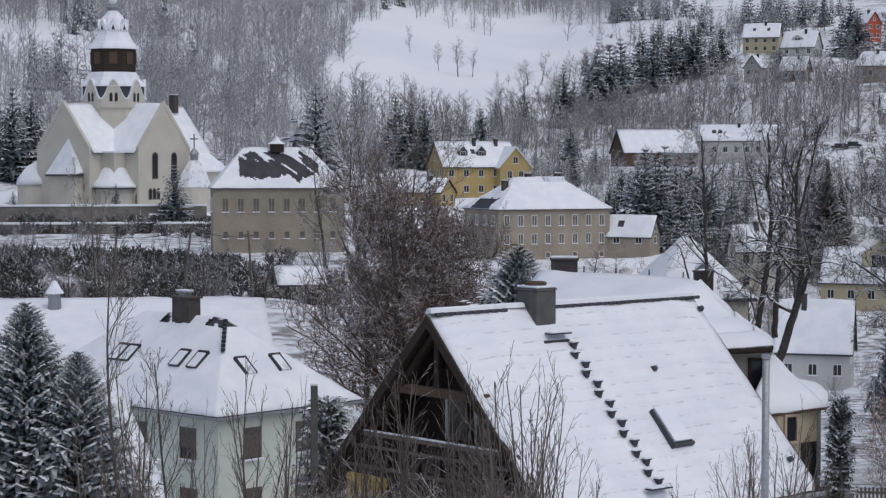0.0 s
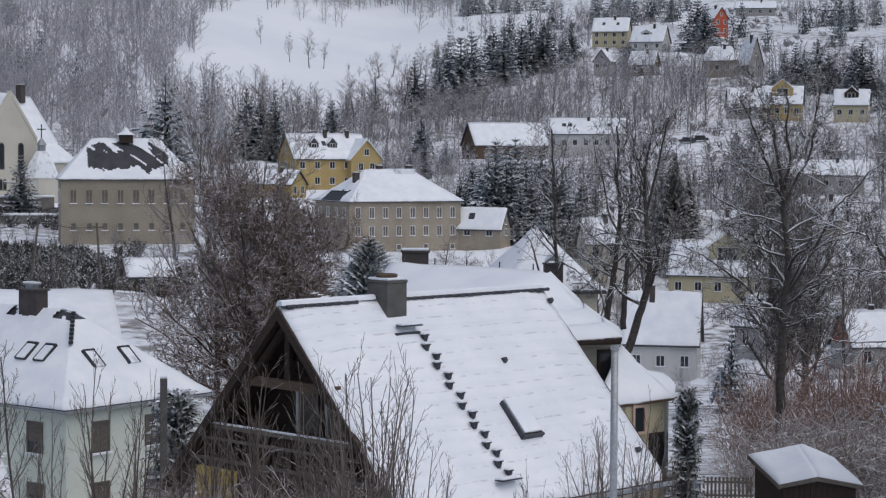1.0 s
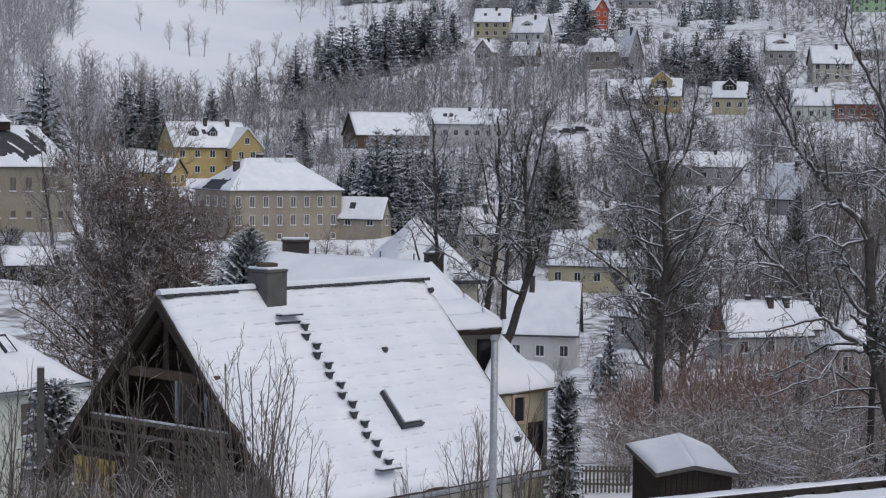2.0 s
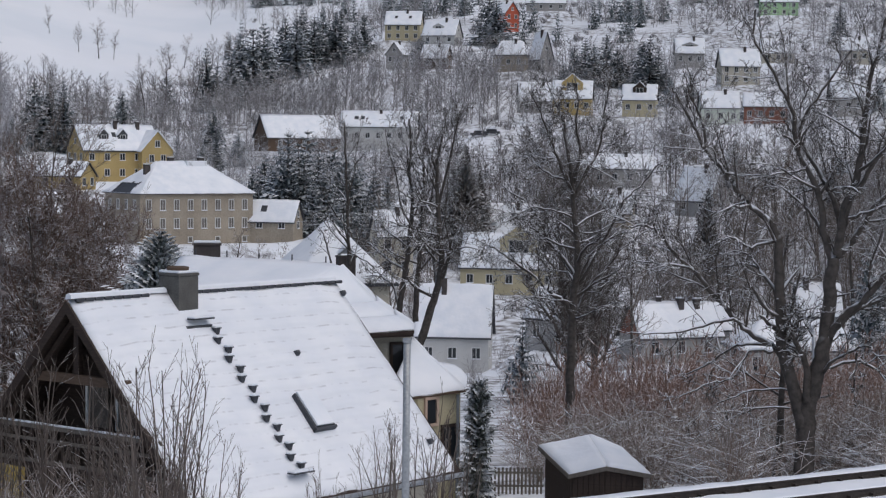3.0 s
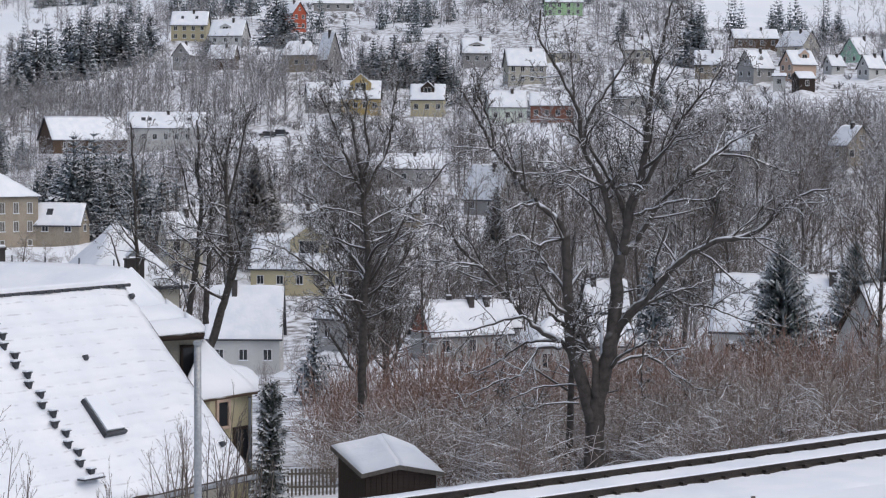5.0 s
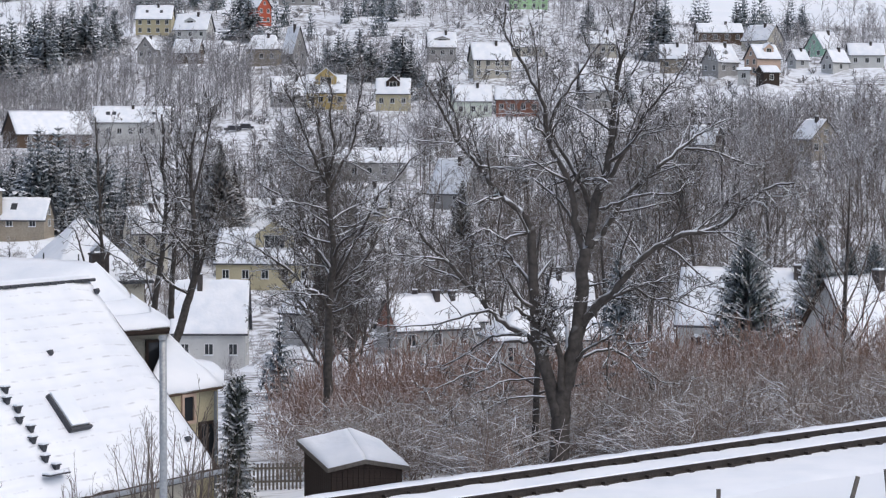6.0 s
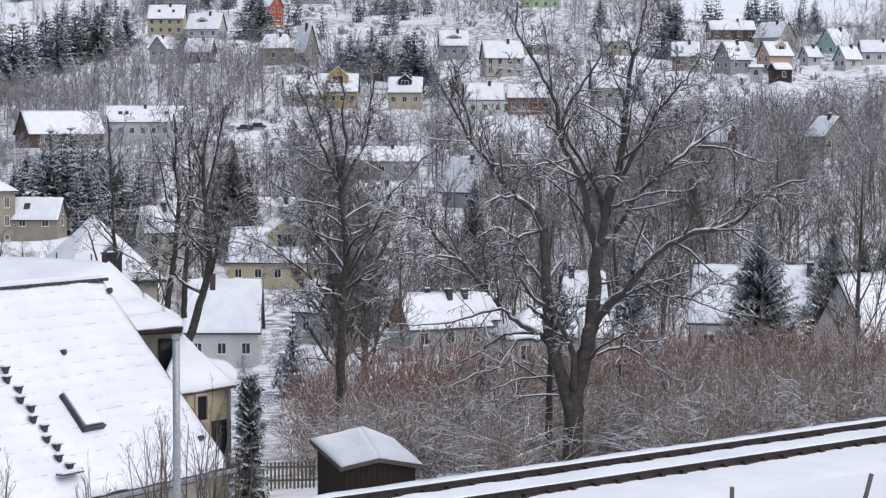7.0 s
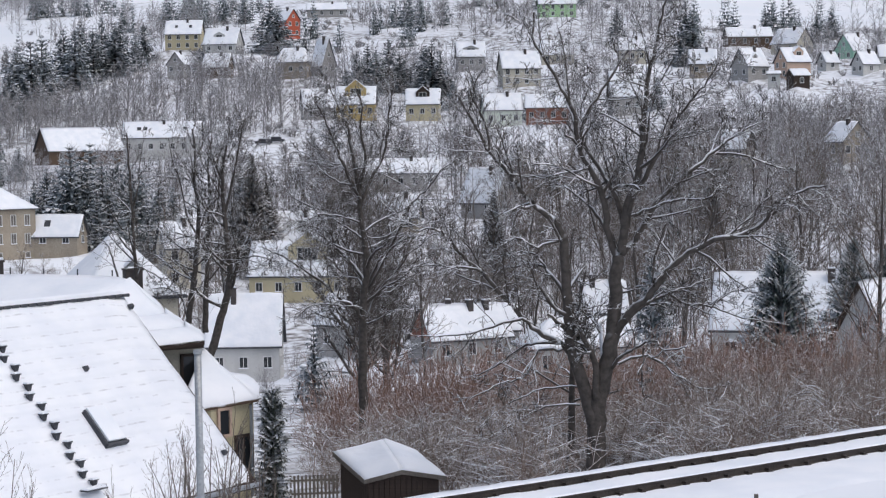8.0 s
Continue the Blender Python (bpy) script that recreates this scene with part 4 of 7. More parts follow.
def church():
    az, dist = -25.75, 370
    x, y = spot(az, dist)
    e = thing("church", "cream rendered church with an octagonal domed tower and snowy roofs", "church", pose(x, y, -2.75, 0, 0, -az + 45))
    hw, arm, eh, ah = 6.5, 12.4, 10.0, 18.0
    gab = [(-hw, -4), (hw, -4), (hw, eh), (0, ah), (-hw, eh)]
    wl = part("wall", extrude_outline(gab, -arm, 17.5, "x"), "church_plaster", e)
    part("wall", extrude_outline(gab, -arm, 11.0, "y"), "church_plaster", e)
    s = (ah - eh) / hw
    for nm, a, b, ax in (("roof", -arm + 0.5, 18.0, "x"), ("roof", -arm + 0.5, 11.5, "y")):
        o = []
        for sy in (-1, 1):
            q = [(a, sy * (hw + 0.5), eh - 0.5 * s + 0.1), (b, sy * (hw + 0.5), eh - 0.5 * s + 0.1), (b, 0, ah + 0.1), (a, 0, ah + 0.1)]
            if ax == "y":
                q = [(v, u, w) for u, v, w in q]
            o.append(q)
        r = part(nm, plates(o, 0.15), "slate", e)
        part("snow_cover", snow_sheet([[(u, v, w + 0.16) for u, v, w in q] for q in o], 0.2, 11.0, 0.9, 0.03), "snow", r, smooth=True)
    for ax in ("x", "y"):
        for sy in (-1, 1):
            o = [(0, ah + 0.75), (sy * hw, eh + 0.65), (sy * hw, eh - 0.2), (0, ah - 0.3)]
            part("parapet", extrude_outline(o, -arm - 0.1, -arm + 0.55, ax), "church_plaster", e)
    # tall arched windows and small ones on the gable that faces right
    def arched(u, z0, w, h, ax, parent):
        n = 8
        o = [(u - w / 2, z0), (u + w / 2, z0)] + [(u + w / 2 * math.cos(math.pi * i / n), z0 + h - w / 2 + w / 2 * math.sin(math.pi * i / n)) for i in range(n + 1)]
        f = [(u - w / 2 - 0.18, z0 - 0.15), (u + w / 2 + 0.18, z0 - 0.15)] + [(u + (w / 2 + 0.18) * math.cos(math.pi * i / n), z0 + h - w / 2 + (w / 2 + 0.18) * math.sin(math.pi * i / n)) for i in range(n + 1)]
        k = part("arched_window", extrude_outline(f, -arm - 0.05, -arm + 0.01, ax), "stone_wall", parent)
        part("pane", extrude_outline(o, -arm - 0.09, -arm - 0.052, ax), "glass", k)
    for u in (-2.4, 2.4):
        arched(u, 5.2, 1.15, 4.4, "y", e)
    for u in (-3.6, -2.6, -1.6):
        arched(u, 1.6, 0.55, 1.7, "y", e)
    for u in (2.9, 1.7):
        arched(-u, 1.4, 0.7, 1.8, "x", e)
    # lean-to chapel with a pointed snowy roof on the left gable
    ch = part("chapel", extrude_outline([(-4.6, -4), (1.8, -4), (1.8, 5.9), (-4.6, 5.9)], -arm - 1.6, -arm - 0.003, "x"), "church_plaster", e)
    bm = bmesh.new()
    top = bm.verts.new((-arm - 0.05, -1.4, 12.2))
    ring = [bm.verts.new(p) for p in ((-arm, -5.0, 6.2), (-arm - 2.1, -5.0, 5.9), (-arm - 2.1, 2.2, 5.9), (-arm, 2.2, 6.2))]
    mid = [bm.verts.new(p) for p in ((-arm, -4.2, 7.6), (-arm - 1.5, -4.2, 7.4), (-arm - 1.5, 1.4, 7.4), (-arm, 1.4, 7.6))]
    for i in range(3):
        bm.faces.new((ring[i], ring[i + 1], mid[i + 1], mid[i]))
        bm.faces.new((mid[i], mid[i + 1], top))
    bm.faces.new(ring[::-1])
    bmesh.ops.recalc_face_normals(bm, faces=bm.faces)
    part("chapel_roof", bm, "snow", ch)
    part("eave_band", box(-arm - 2.15, -arm - 0.01, -5.05, 2.25, 5.55, 5.88), "slate", ch)
    # apse in the corner between the arms
    ap = part("apse", shift(lathe([(0, -4), (4.0, -4), (4.0, 3.6), (0, 3.6)], 16), Matrix.Translation((-7.0, -7.0, 0))), "church_plaster", e)
    part("corner_wall", box(-9.4, -4, -9.4, -4, -4, 9.6), "church_plaster", e)
    part("corner_roof", extrude_outline([(-9.8, -9.8), (-4, -9.8), (-4, -4), (-9.8, -4)], 9.6, 9.9, "z"), "snow", e)
    part("apse_roof", shift(lathe([(0, 3.55), (4.4, 3.6), (4.3, 4.0), (3.2, 5.2), (2.0, 7.0), (0.0, 8.0)], 16), Matrix.Translation((-7.6, -7.6, 0))), "snow", ap, smooth=True)
    part("eave_band", shift(lathe([(3.9, 3.3), (4.45, 3.32), (4.45, 3.56), (3.9, 3.56)], 16), Matrix.Translation((-7.6, -7.6, 0))), "slate", ap)
    part("door", shift(extrude_outline([(-0.7, 0), (0.7, 0), (0.7, 2.2), (0.4, 2.7), (0, 2.9), (-0.4, 2.7), (-0.7, 2.2)], -4.06, -3.95, "y"), pose(-6.0, -7.9, 0, 0, 0, 0)), "brown_wood", e)
    # round chapel with a zinc dome and cross
    d = part("round_chapel", shift(lathe([(0, -4), (2.9, -4), (2.9, 3.6), (0, 3.6)], 16), Matrix.Translation((4.6, -15.2, 0))), "church_plaster", e)
    dm = part("dome", shift(lathe([(0, 3.5), (3.2, 3.6), (2.9, 4.6), (2.3, 6.2), (1.3, 7.8), (0.9, 8.3), (0.0, 8.4)], 8), Matrix.Translation((4.6, -15.2, 0))), "thin_snow", d, "zinc dome thinly covered with snow")
    part("lantern", shift(lathe([(0, 8.3), (0.75, 8.3), (0.75, 9.3), (1.0, 9.35), (0.5, 10.1), (0.1, 10.6), (0, 10.7)], 8), Matrix.Translation((4.6, -15.2, 0))), "zinc", dm)
    part("cross", shift(bm_box(box(-0.1, 0.1, -0.1, 0.1, 10.6, 13.0), -0.75, 0.75, -0.1, 0.1, 12.0, 12.2), pose(4.6, -15.2, 0, 0, 0, -45)), "slate", dm)
    part("round_apse", shift(lathe([(0, -4), (3.2, -4), (3.2, 4.0), (0, 4.0)], 14), Matrix.Translation((-11.0, 8.4, 0))), "church_plaster", e)
    part("round_apse_roof", shift(lathe([(0, 3.9), (3.5, 4.0), (3.2, 5.0), (1.8, 7.0), (0.0, 8.2)], 14), Matrix.Translation((-11.0, 8.4, 0))), "snow", e, smooth=True)
    chimney(e, 14.5, -1.0, 17, 20.2, 1.2, 1.2)
    low = part("sacristy", box(6.8, 17.0, -11.5, -6.6, -4, 6.2), "church_plaster", e)
    part("sacristy_roof", plates([[(6.4, -12, 6.2), (17.6, -12, 6.2), (17.6, -6.6, 9.6), (6.4, -6.6, 9.6)]], 0.3), "snow", low)
    # tower
    t = part("tower", lathe([(0, 8), (5.75, 8), (5.75, 21.6), (0, 21.6)], 8), "church_plaster", e)
    part("dark_band", lathe([(5.78, 18.9), (5.84, 18.95), (5.8, 21.5), (5.5, 21.6)], 8), "slate", t, "dark slates between the tower gables")
    R8 = 5.95 * math.cos(math.pi / 8)
    w = 2 * 5.95 * math.sin(math.pi / 8)
    wave = [(w / 2 * (1 - i / 8), 20.75 - 1.75 * math.cos(math.pi * i / 8)) for i in range(17)]
    gable = shared(("tower_gable",), lambda: extrude_outline([(-w / 2, 17.6), (w / 2, 17.6)] + wave, -R8 - 0.12, -R8 + 0.2, "y"), "church_plaster")
    rim = shared(("gable_snow",), lambda: extrude_outline([(u, z + 0.02) for u, z in wave] + [(u * 1.02, z + 0.3) for u, z in wave[::-1]], -R8 - 0.25, -R8 + 0.2, "y"), "snow")
    pane = shared(("tower_pane",), lambda: extrude_outline([(-0.27, 18.7), (0.27, 18.7), (0.27, 20.0), (0.0, 20.35), (-0.27, 20.0)], -R8 - 0.16, -R8 - 0.122, "y"), "glass")
    for i in range(8):
        g = child("tower_gable", gable, t, pose(0, 0, 0, 0, 0, 45 * i))
        child("gable_snow", rim, g, Matrix())
        for u in (-0.45, 0.45):
            child("pane", pane, g, Matrix.Translation((u, 0, 0)))
    part("tower_skirt", lathe([(5.5, 21.3), (6.1, 21.45), (5.9, 21.9), (4.9, 23.0), (4.35, 24.0), (0, 24.1)], 8), "snow", t)
    bf = part("belfry", lathe([(0, 23.7), (4.2, 23.7), (4.3, 28.15), (0, 28.15)], 8), "dark_wood", t, "dark slated belfry")
    for i in range(8):
        p = part("louvre", box(-0.7, 0.7, -4.07, -3.9, 25.4, 27.5), "brown_wood", bf)
        p.matrix_local = pose(0, 0, 0, 0, 0, 45 * i)
    part("tower_dome", lathe([(0, 28.0), (4.75, 28.1), (4.6, 28.5), (3.75, 29.5), (3.1, 30.6), (2.75, 31.5), (2.6, 32.3), (2.1, 33.6), (1.2, 34.7), (0.9, 35.0), (0, 35.05)], 8), "snow", t)
    for i in range(8):
        p = part("dome_gable", extrude_outline([(-1.0, 31.3), (1.0, 31.3), (0.75, 32.4), (0, 33.5), (-0.75, 32.4)], -2.75, -1.3, "y"), "thin_snow", t)
        p.matrix_local = pose(0, 0, 0, 0, 0, 45 * i)
        part("opening", extrude_outline([(-0.3, 31.5), (0.3, 31.5), (0, 32.5)], -2.79, -2.752, "y"), "slate", p)
    part("dome_lantern", lathe([(0, 35.0), (0.9, 35.0), (0.95, 35.5), (1.35, 35.55), (0.6, 36.0), (0, 36.1)], 8), "zinc", t)
    part("ball", shift(lathe([(0, -0.75), (0.55, -0.5), (0.75, 0), (0.55, 0.5), (0, 0.75)], 10), Matrix.Translation((0, 0, 36.75))), "snow", t, smooth=True)
    return e


# ---- the big old buildings on the far terrace ----


def brown_building():
    x, y = spot(-21.24, 275)
    e = thing("old_school", "large old brown building with a part-bare slate mansard roof", "building", pose(x, y, -5.8, 0, 0, 21.24 + 4))
    L, W, h, r = 17.4, 9.0, 8.2, 4.9
    part("wall", box(-L / 2, L / 2, -W / 2, W / 2, -5, h), "brown_plaster", e)
    outl = roof_outlines(L, W, h, r, 0.35, 4.3, 4.3)
    ro = part("roof", plates(outl, 0.14), "felt", e)
    def bare(p):
        if p.y > 0 or not (-5.2 < p.x < 5.4):
            return False
        v = (p.z - h) / r
        edge = 0.22 + 0.2 * noise.noise((p.x * 0.55, 1.0, 0)) + 0.1 * noise.noise((p.x * 1.7, 4.0, 0))
        return edge < v < 0.93 + 0.12 * noise.noise((p.x * 0.8, 8.0, 0)) and noise.noise((p.x * 0.9 + p.z * 1.1, p.z * 0.35, 6)) < 0.16
    part("snow_cover", snow_sheet([[(a, b, c + 0.145) for a, b, c in o] for o in outl], 0.15, 12, 0.26, 0.03, bare), "snow", ro, "snow sliding off dark slates", smooth=True)
    cu = part("cupola", box(-0.9, 0.9, -0.9, 0.3, h + r - 0.4, h + r + 0.7), "dark_wood", e)
    part("cupola_roof", lathe([(1.35, h + r + 0.7), (0.5, h + r + 1.15), (0.25, h + r + 1.6), (0, h + r + 1.7)], 8), "snow", cu)
    for i in range(8):
        px = -L / 2 + 1.6 + i * 2.03
        window(e, px, -W / 2, 5.7, 0, 0.72, 1.7, 1, "sand_plaster", pane="dull_pane")
        window(e, px, -W / 2, 1.75, 0, 0.62, 0.85, 0, "sand_plaster", pane="dull_pane")
    for i in range(3):
        window(e, -L / 2, -2.6 + 2.6 * i, 5.7, -90, 0.95, 1.75, 1, pane="dull_pane")
    part("cornice", box(-L / 2 - 0.15, L / 2 + 0.15, -W / 2 - 0.15, W / 2 + 0.15, h - 0.35, h - 0.1), "sand_plaster", e)
    return e


def terrace_building():
    x, y = spot(-13.93, 330)
    e = thing("barracks", "long sand-coloured two-storey building with a hipped snowy roof", "building", pose(x, y, -9.7, 0, 0, 13.93 + 27))
    L, W, h, r = 20.0, 12.6, 7.9, 4.6
    part("wall", box(-L / 2, L / 2, -W / 2, W / 2, -5, h), "sand_plaster", e)
    outl = roof_outlines(L, W, h, r, 0.45, 6.0, 6.0)
    ro = part("roof", plates(outl, 0.14), "slate", e)
    def bare(p):
        return p.x < -L / 2 + 2.0 and -3.5 < p.y < 3.0 and p.z < h + 1.5
    part("snow_cover", snow_sheet([[(a, b, c + 0.145) for a, b, c in o] for o in outl], 0.16, 31, 0.5, 0.03, bare), "snow", ro, smooth=True)
    for i in range(8):
        px = -L / 2 + 1.5 + i * (L - 3) / 7
        window(e, px, -W / 2, 5.9, 0, 0.8, 1.6, 1, pane="dull_pane")
        window(e, px, -W / 2, 3.0, 0, 0.8, 1.5, 1, pane="dull_pane")
        if i % 2:
            window(e, px, -W / 2, 0.4, 0, 0.7, 0.8, 0, pane="dull_pane")
    for i in range(4):
        window(e, -L / 2, -4.5 + 3.0 * i, 5.9, -90, 0.8, 1.5, 1, pane="dull_pane")
    for px, py in ((-6.5, -1.5), (-1.2, 0.8), (4.3, 1.0)):
        chimney(e, px, py, h + 1.5, h + r + (0.7 if px > -6 else -0.4), 0.9, 0.8)
    d = part("roof_hatch", box(0.8, 4.4, -1.2, 1.0, h + r - 1.0, h + r + 0.3, 0.1), "thin_snow", e)
    part("retaining_wall", box(-L / 2 - 7, L / 2 - 4, -W / 2 - 6, -W / 2 - 5.5, -6, -1.2), "stone_wall", e)
    part("wall_snow", box(-L / 2 - 7, L / 2 - 4, -W / 2 - 6.1, -W / 2 - 5.4, -1.198, -0.95, 0.08), "snow", e)
    return e


def yellow_villa():
    e = house("bright yellow villa with gables, dormers and a snowy roof", -15.75, 400, -1.6, 15.5, 9.3, 6.0, 4.6, 22, "yellow_plaster", front=(5, 2), left=(3, 2), right=(2, 2), dormers=((-0.2, 1.9, 2.2), (0.05, 1.9, 2.2)), chims=((0.0, 0.9), (0.3, 0.7)), name="yellow_villa", dormer_mat="slate", skylights=((-0.05, 0.45, 0.8),))
    g = part("cross_gable", extrude_outline([(3.2, -4), (9.6, -4), (9.6, 6.0), (6.4, 9.6), (3.2, 6.0)], -6.6, 0, "y"), "yellow_plaster", e)
    part("cross_roof", plates([[(2.8, -7, 5.6), (2.8, 0, 5.6), (6.4, 0, 9.65), (6.4, -7, 9.65)], [(10, 0, 5.6), (10, -7, 5.6), (6.4, -7, 9.65), (6.4, 0, 9.65)]], 0.25), "snow", g)
    for u in (5.2, 7.6):
        for z in (1.5, 4.4):
            window(g, u, -6.6, z, 0, 0.9, 1.3)
    window(g, 6.4, -6.6, 7.2, 0, 0.9, 1.2)
    return e


def terrace_walls():
    """Stone retaining walls and dark hedges under the church."""
    for az0, az1, r, z0, z1 in ((-30.0, -23.2, 345, -6.0, -2.1), (-29.5, -22.5, 322, -7.0, -4.3)):
        (xa, ya), (xb, yb) = spot(az0, r), spot(az1, r)
        L = math.hypot(xb - xa, yb - ya)
        e = thing("retaining_wall", "long stone retaining wall with snow on its coping", "wall", pose((xa + xb) / 2, (ya + yb) / 2, 0, 0, 0, math.degrees(math.atan2(yb - ya, xb - xa))), "terrace walls")
        part("masonry", box(-L / 2, L / 2, -0.4, 0.4, z0 - 3, z1), "stone_wall", e)
        part("coping_snow", box(-L / 2, L / 2, -0.55, 0.55, z1 + 0.002, z1 + 0.35, 0.12), "snow", e)


front_house()
back_house()
hipped_house()
church()
brown_building()
terrace_building()
yellow_villa()
terrace_walls()
house("snow-covered pyramid roof with a dark brick chimney", -9.75, 112, -6.5, 5.2, 5.2, 5.6, 2.9, 20, "cream", hip=(2.6, 2.6), front=(2, 1), chims=(), name="pyramid_house")
px, py = spot(-9.26, 107)
c = thing("tall_chimney", "dark brick chimney with a small snowy hood", "chimney", pose(px, py, 0, 0, 0, 20))
part("shaft", box(-0.45, 0.45, -0.45, 0.45, -6.5, 0.4, 0.02), "chimney_brick", c)
part("hood", extrude_outline([(-0.4, 0.62), (0.4, 0.62), (0, 0.95)], -0.4, 0.4, "y"), "zinc", c)
part("rim", box(-0.5, 0.5, -0.5, 0.5, 0.402, 0.5, 0.02), "chimney_brick", c)
part("posts", bm_box(box(-0.38, -0.3, -0.3, 0.3, 0.5, 0.62), 0.3, 0.38, -0.3, 0.3, 0.5, 0.62), "zinc", c)
part("snow_cap", extrude_outline([(-0.45, 0.63), (0, 1.0), (0.45, 0.63), (0, 1.1)], -0.42, 0.42, "y"), "snow", c)

px, py = spot(-13.15, 95)
c = thing("chimney_stack", "wide dark chimney stack with a flat snowy cap", "chimney", pose(px, py, 0, 0, 0, 13))
part("shaft", box(-0.62, 0.62, -0.4, 0.4, -11.0, 1.62, 0.02), "chimney_brick", c)
part("rim", box(-0.68, 0.68, -0.46, 0.46, 1.622, 1.72, 0.02), "chimney_brick", c)
part("snow_cap", box(-0.62, 0.62, -0.4, 0.4, 1.722, 1.82, 0.04), "snow", c)

for az, r, z, rad in ((-25.75, 370, -2.9, 12), (-21.24, 275, -6.3, 10), (-13.93, 330, -9.9, 13)):
    PADS.append((*spot(az, r), z, rad))
build_ground()

# ---- railway ----


def railway():
    m = Matrix.Translation((TRACK_AT.x, TRACK_AT.y, 0)) @ pose(0, 0, 0, 0, 0, math.degrees(math.atan2(TRACK_DIR.y, TRACK_DIR.x)))
    e = thing("railway_track", "single railway track half buried in snow", "railway", m, kind="structure")
    prof = [(-0.07, -0.17), (0.07, -0.17), (0.07, -0.15), (0.012, -0.13), (0.012, -0.045), (0.036, -0.03), (0.036, -0.003), (-0.036, -0.003), (-0.036, -0.03), (-0.012, -0.045), (-0.012, -0.13), (-0.07, -0.15)]
    for y in (0.0, -1.5):
        r = part("rail", extrude_outline([(y + u, v) for u, v in prof], -60, 60, "x"), "rail_steel", e, "dark rusty rail with a snowy head")
        part("rail_snow", extrude_outline([(y - 0.034, -0.001), (y + 0.034, -0.001), (y + 0.026, 0.022), (y - 0.02, 0.022)], -60, 60, "x"), "snow", r)
    sl = shared(("sleeper",), lambda: box(-0.12, 0.12, -2.05, 0.55, -0.36, -0.168, 0.02), "sleeper")
    fast = shared(("fastening",), lambda: bm_box(box(-0.06, 0.06, -0.14, 0.14, -0.168, -0.13), -0.03, 0.03, -0.12, 0.12, -0.13, -0.09), "rail_steel")
    for i in range(120):
        s = child("sleeper", sl, e, Matrix.Translation((-36 + 0.6 * i, 0, 0)))
        for y in (0.0, -1.5):
            child("fastening", fast, s, Matrix.Translation((0, y, 0)))
    rng = random.Random(5)
    nu = 600
    for y0, y1, z, nm in ((-0.06, -1.42, -0.10, "bed_snow"), (0.95, 0.07, -0.085, "shoulder_snow"), (-1.57, -4.2, -0.12, "verge_snow")):
        bm = bmesh.new()
        prev = None
        for i in range(nu + 1):
            x = -60 + 0.2 * i
            row = []
            for j in range(6):
                y = y0 + (y1 - y0) * j / 5
                e0 = 1.0 if 0 < j < 5 else 0.35
                row.append(bm.verts.new((x, y, z - 0.06 + 0.06 * e0 + 0.03 * noise.noise((x * 1.7, y * 3, z)) - (0.12 if z < -0.11 and j == 5 else 0) - (0.25 if y0 > 0.5 and j == 0 else 0))))
            if prev:
                for j in range(5):
                    bm.faces.new((prev[j], row[j], row[j + 1], prev[j + 1]))
            prev = row
        bmesh.ops.recalc_face_normals(bm, faces=bm.faces)
        part(nm, bm, "snow", e, "snow lying along the track", smooth=True)


railway()

# ---- shed, pole, posts ----


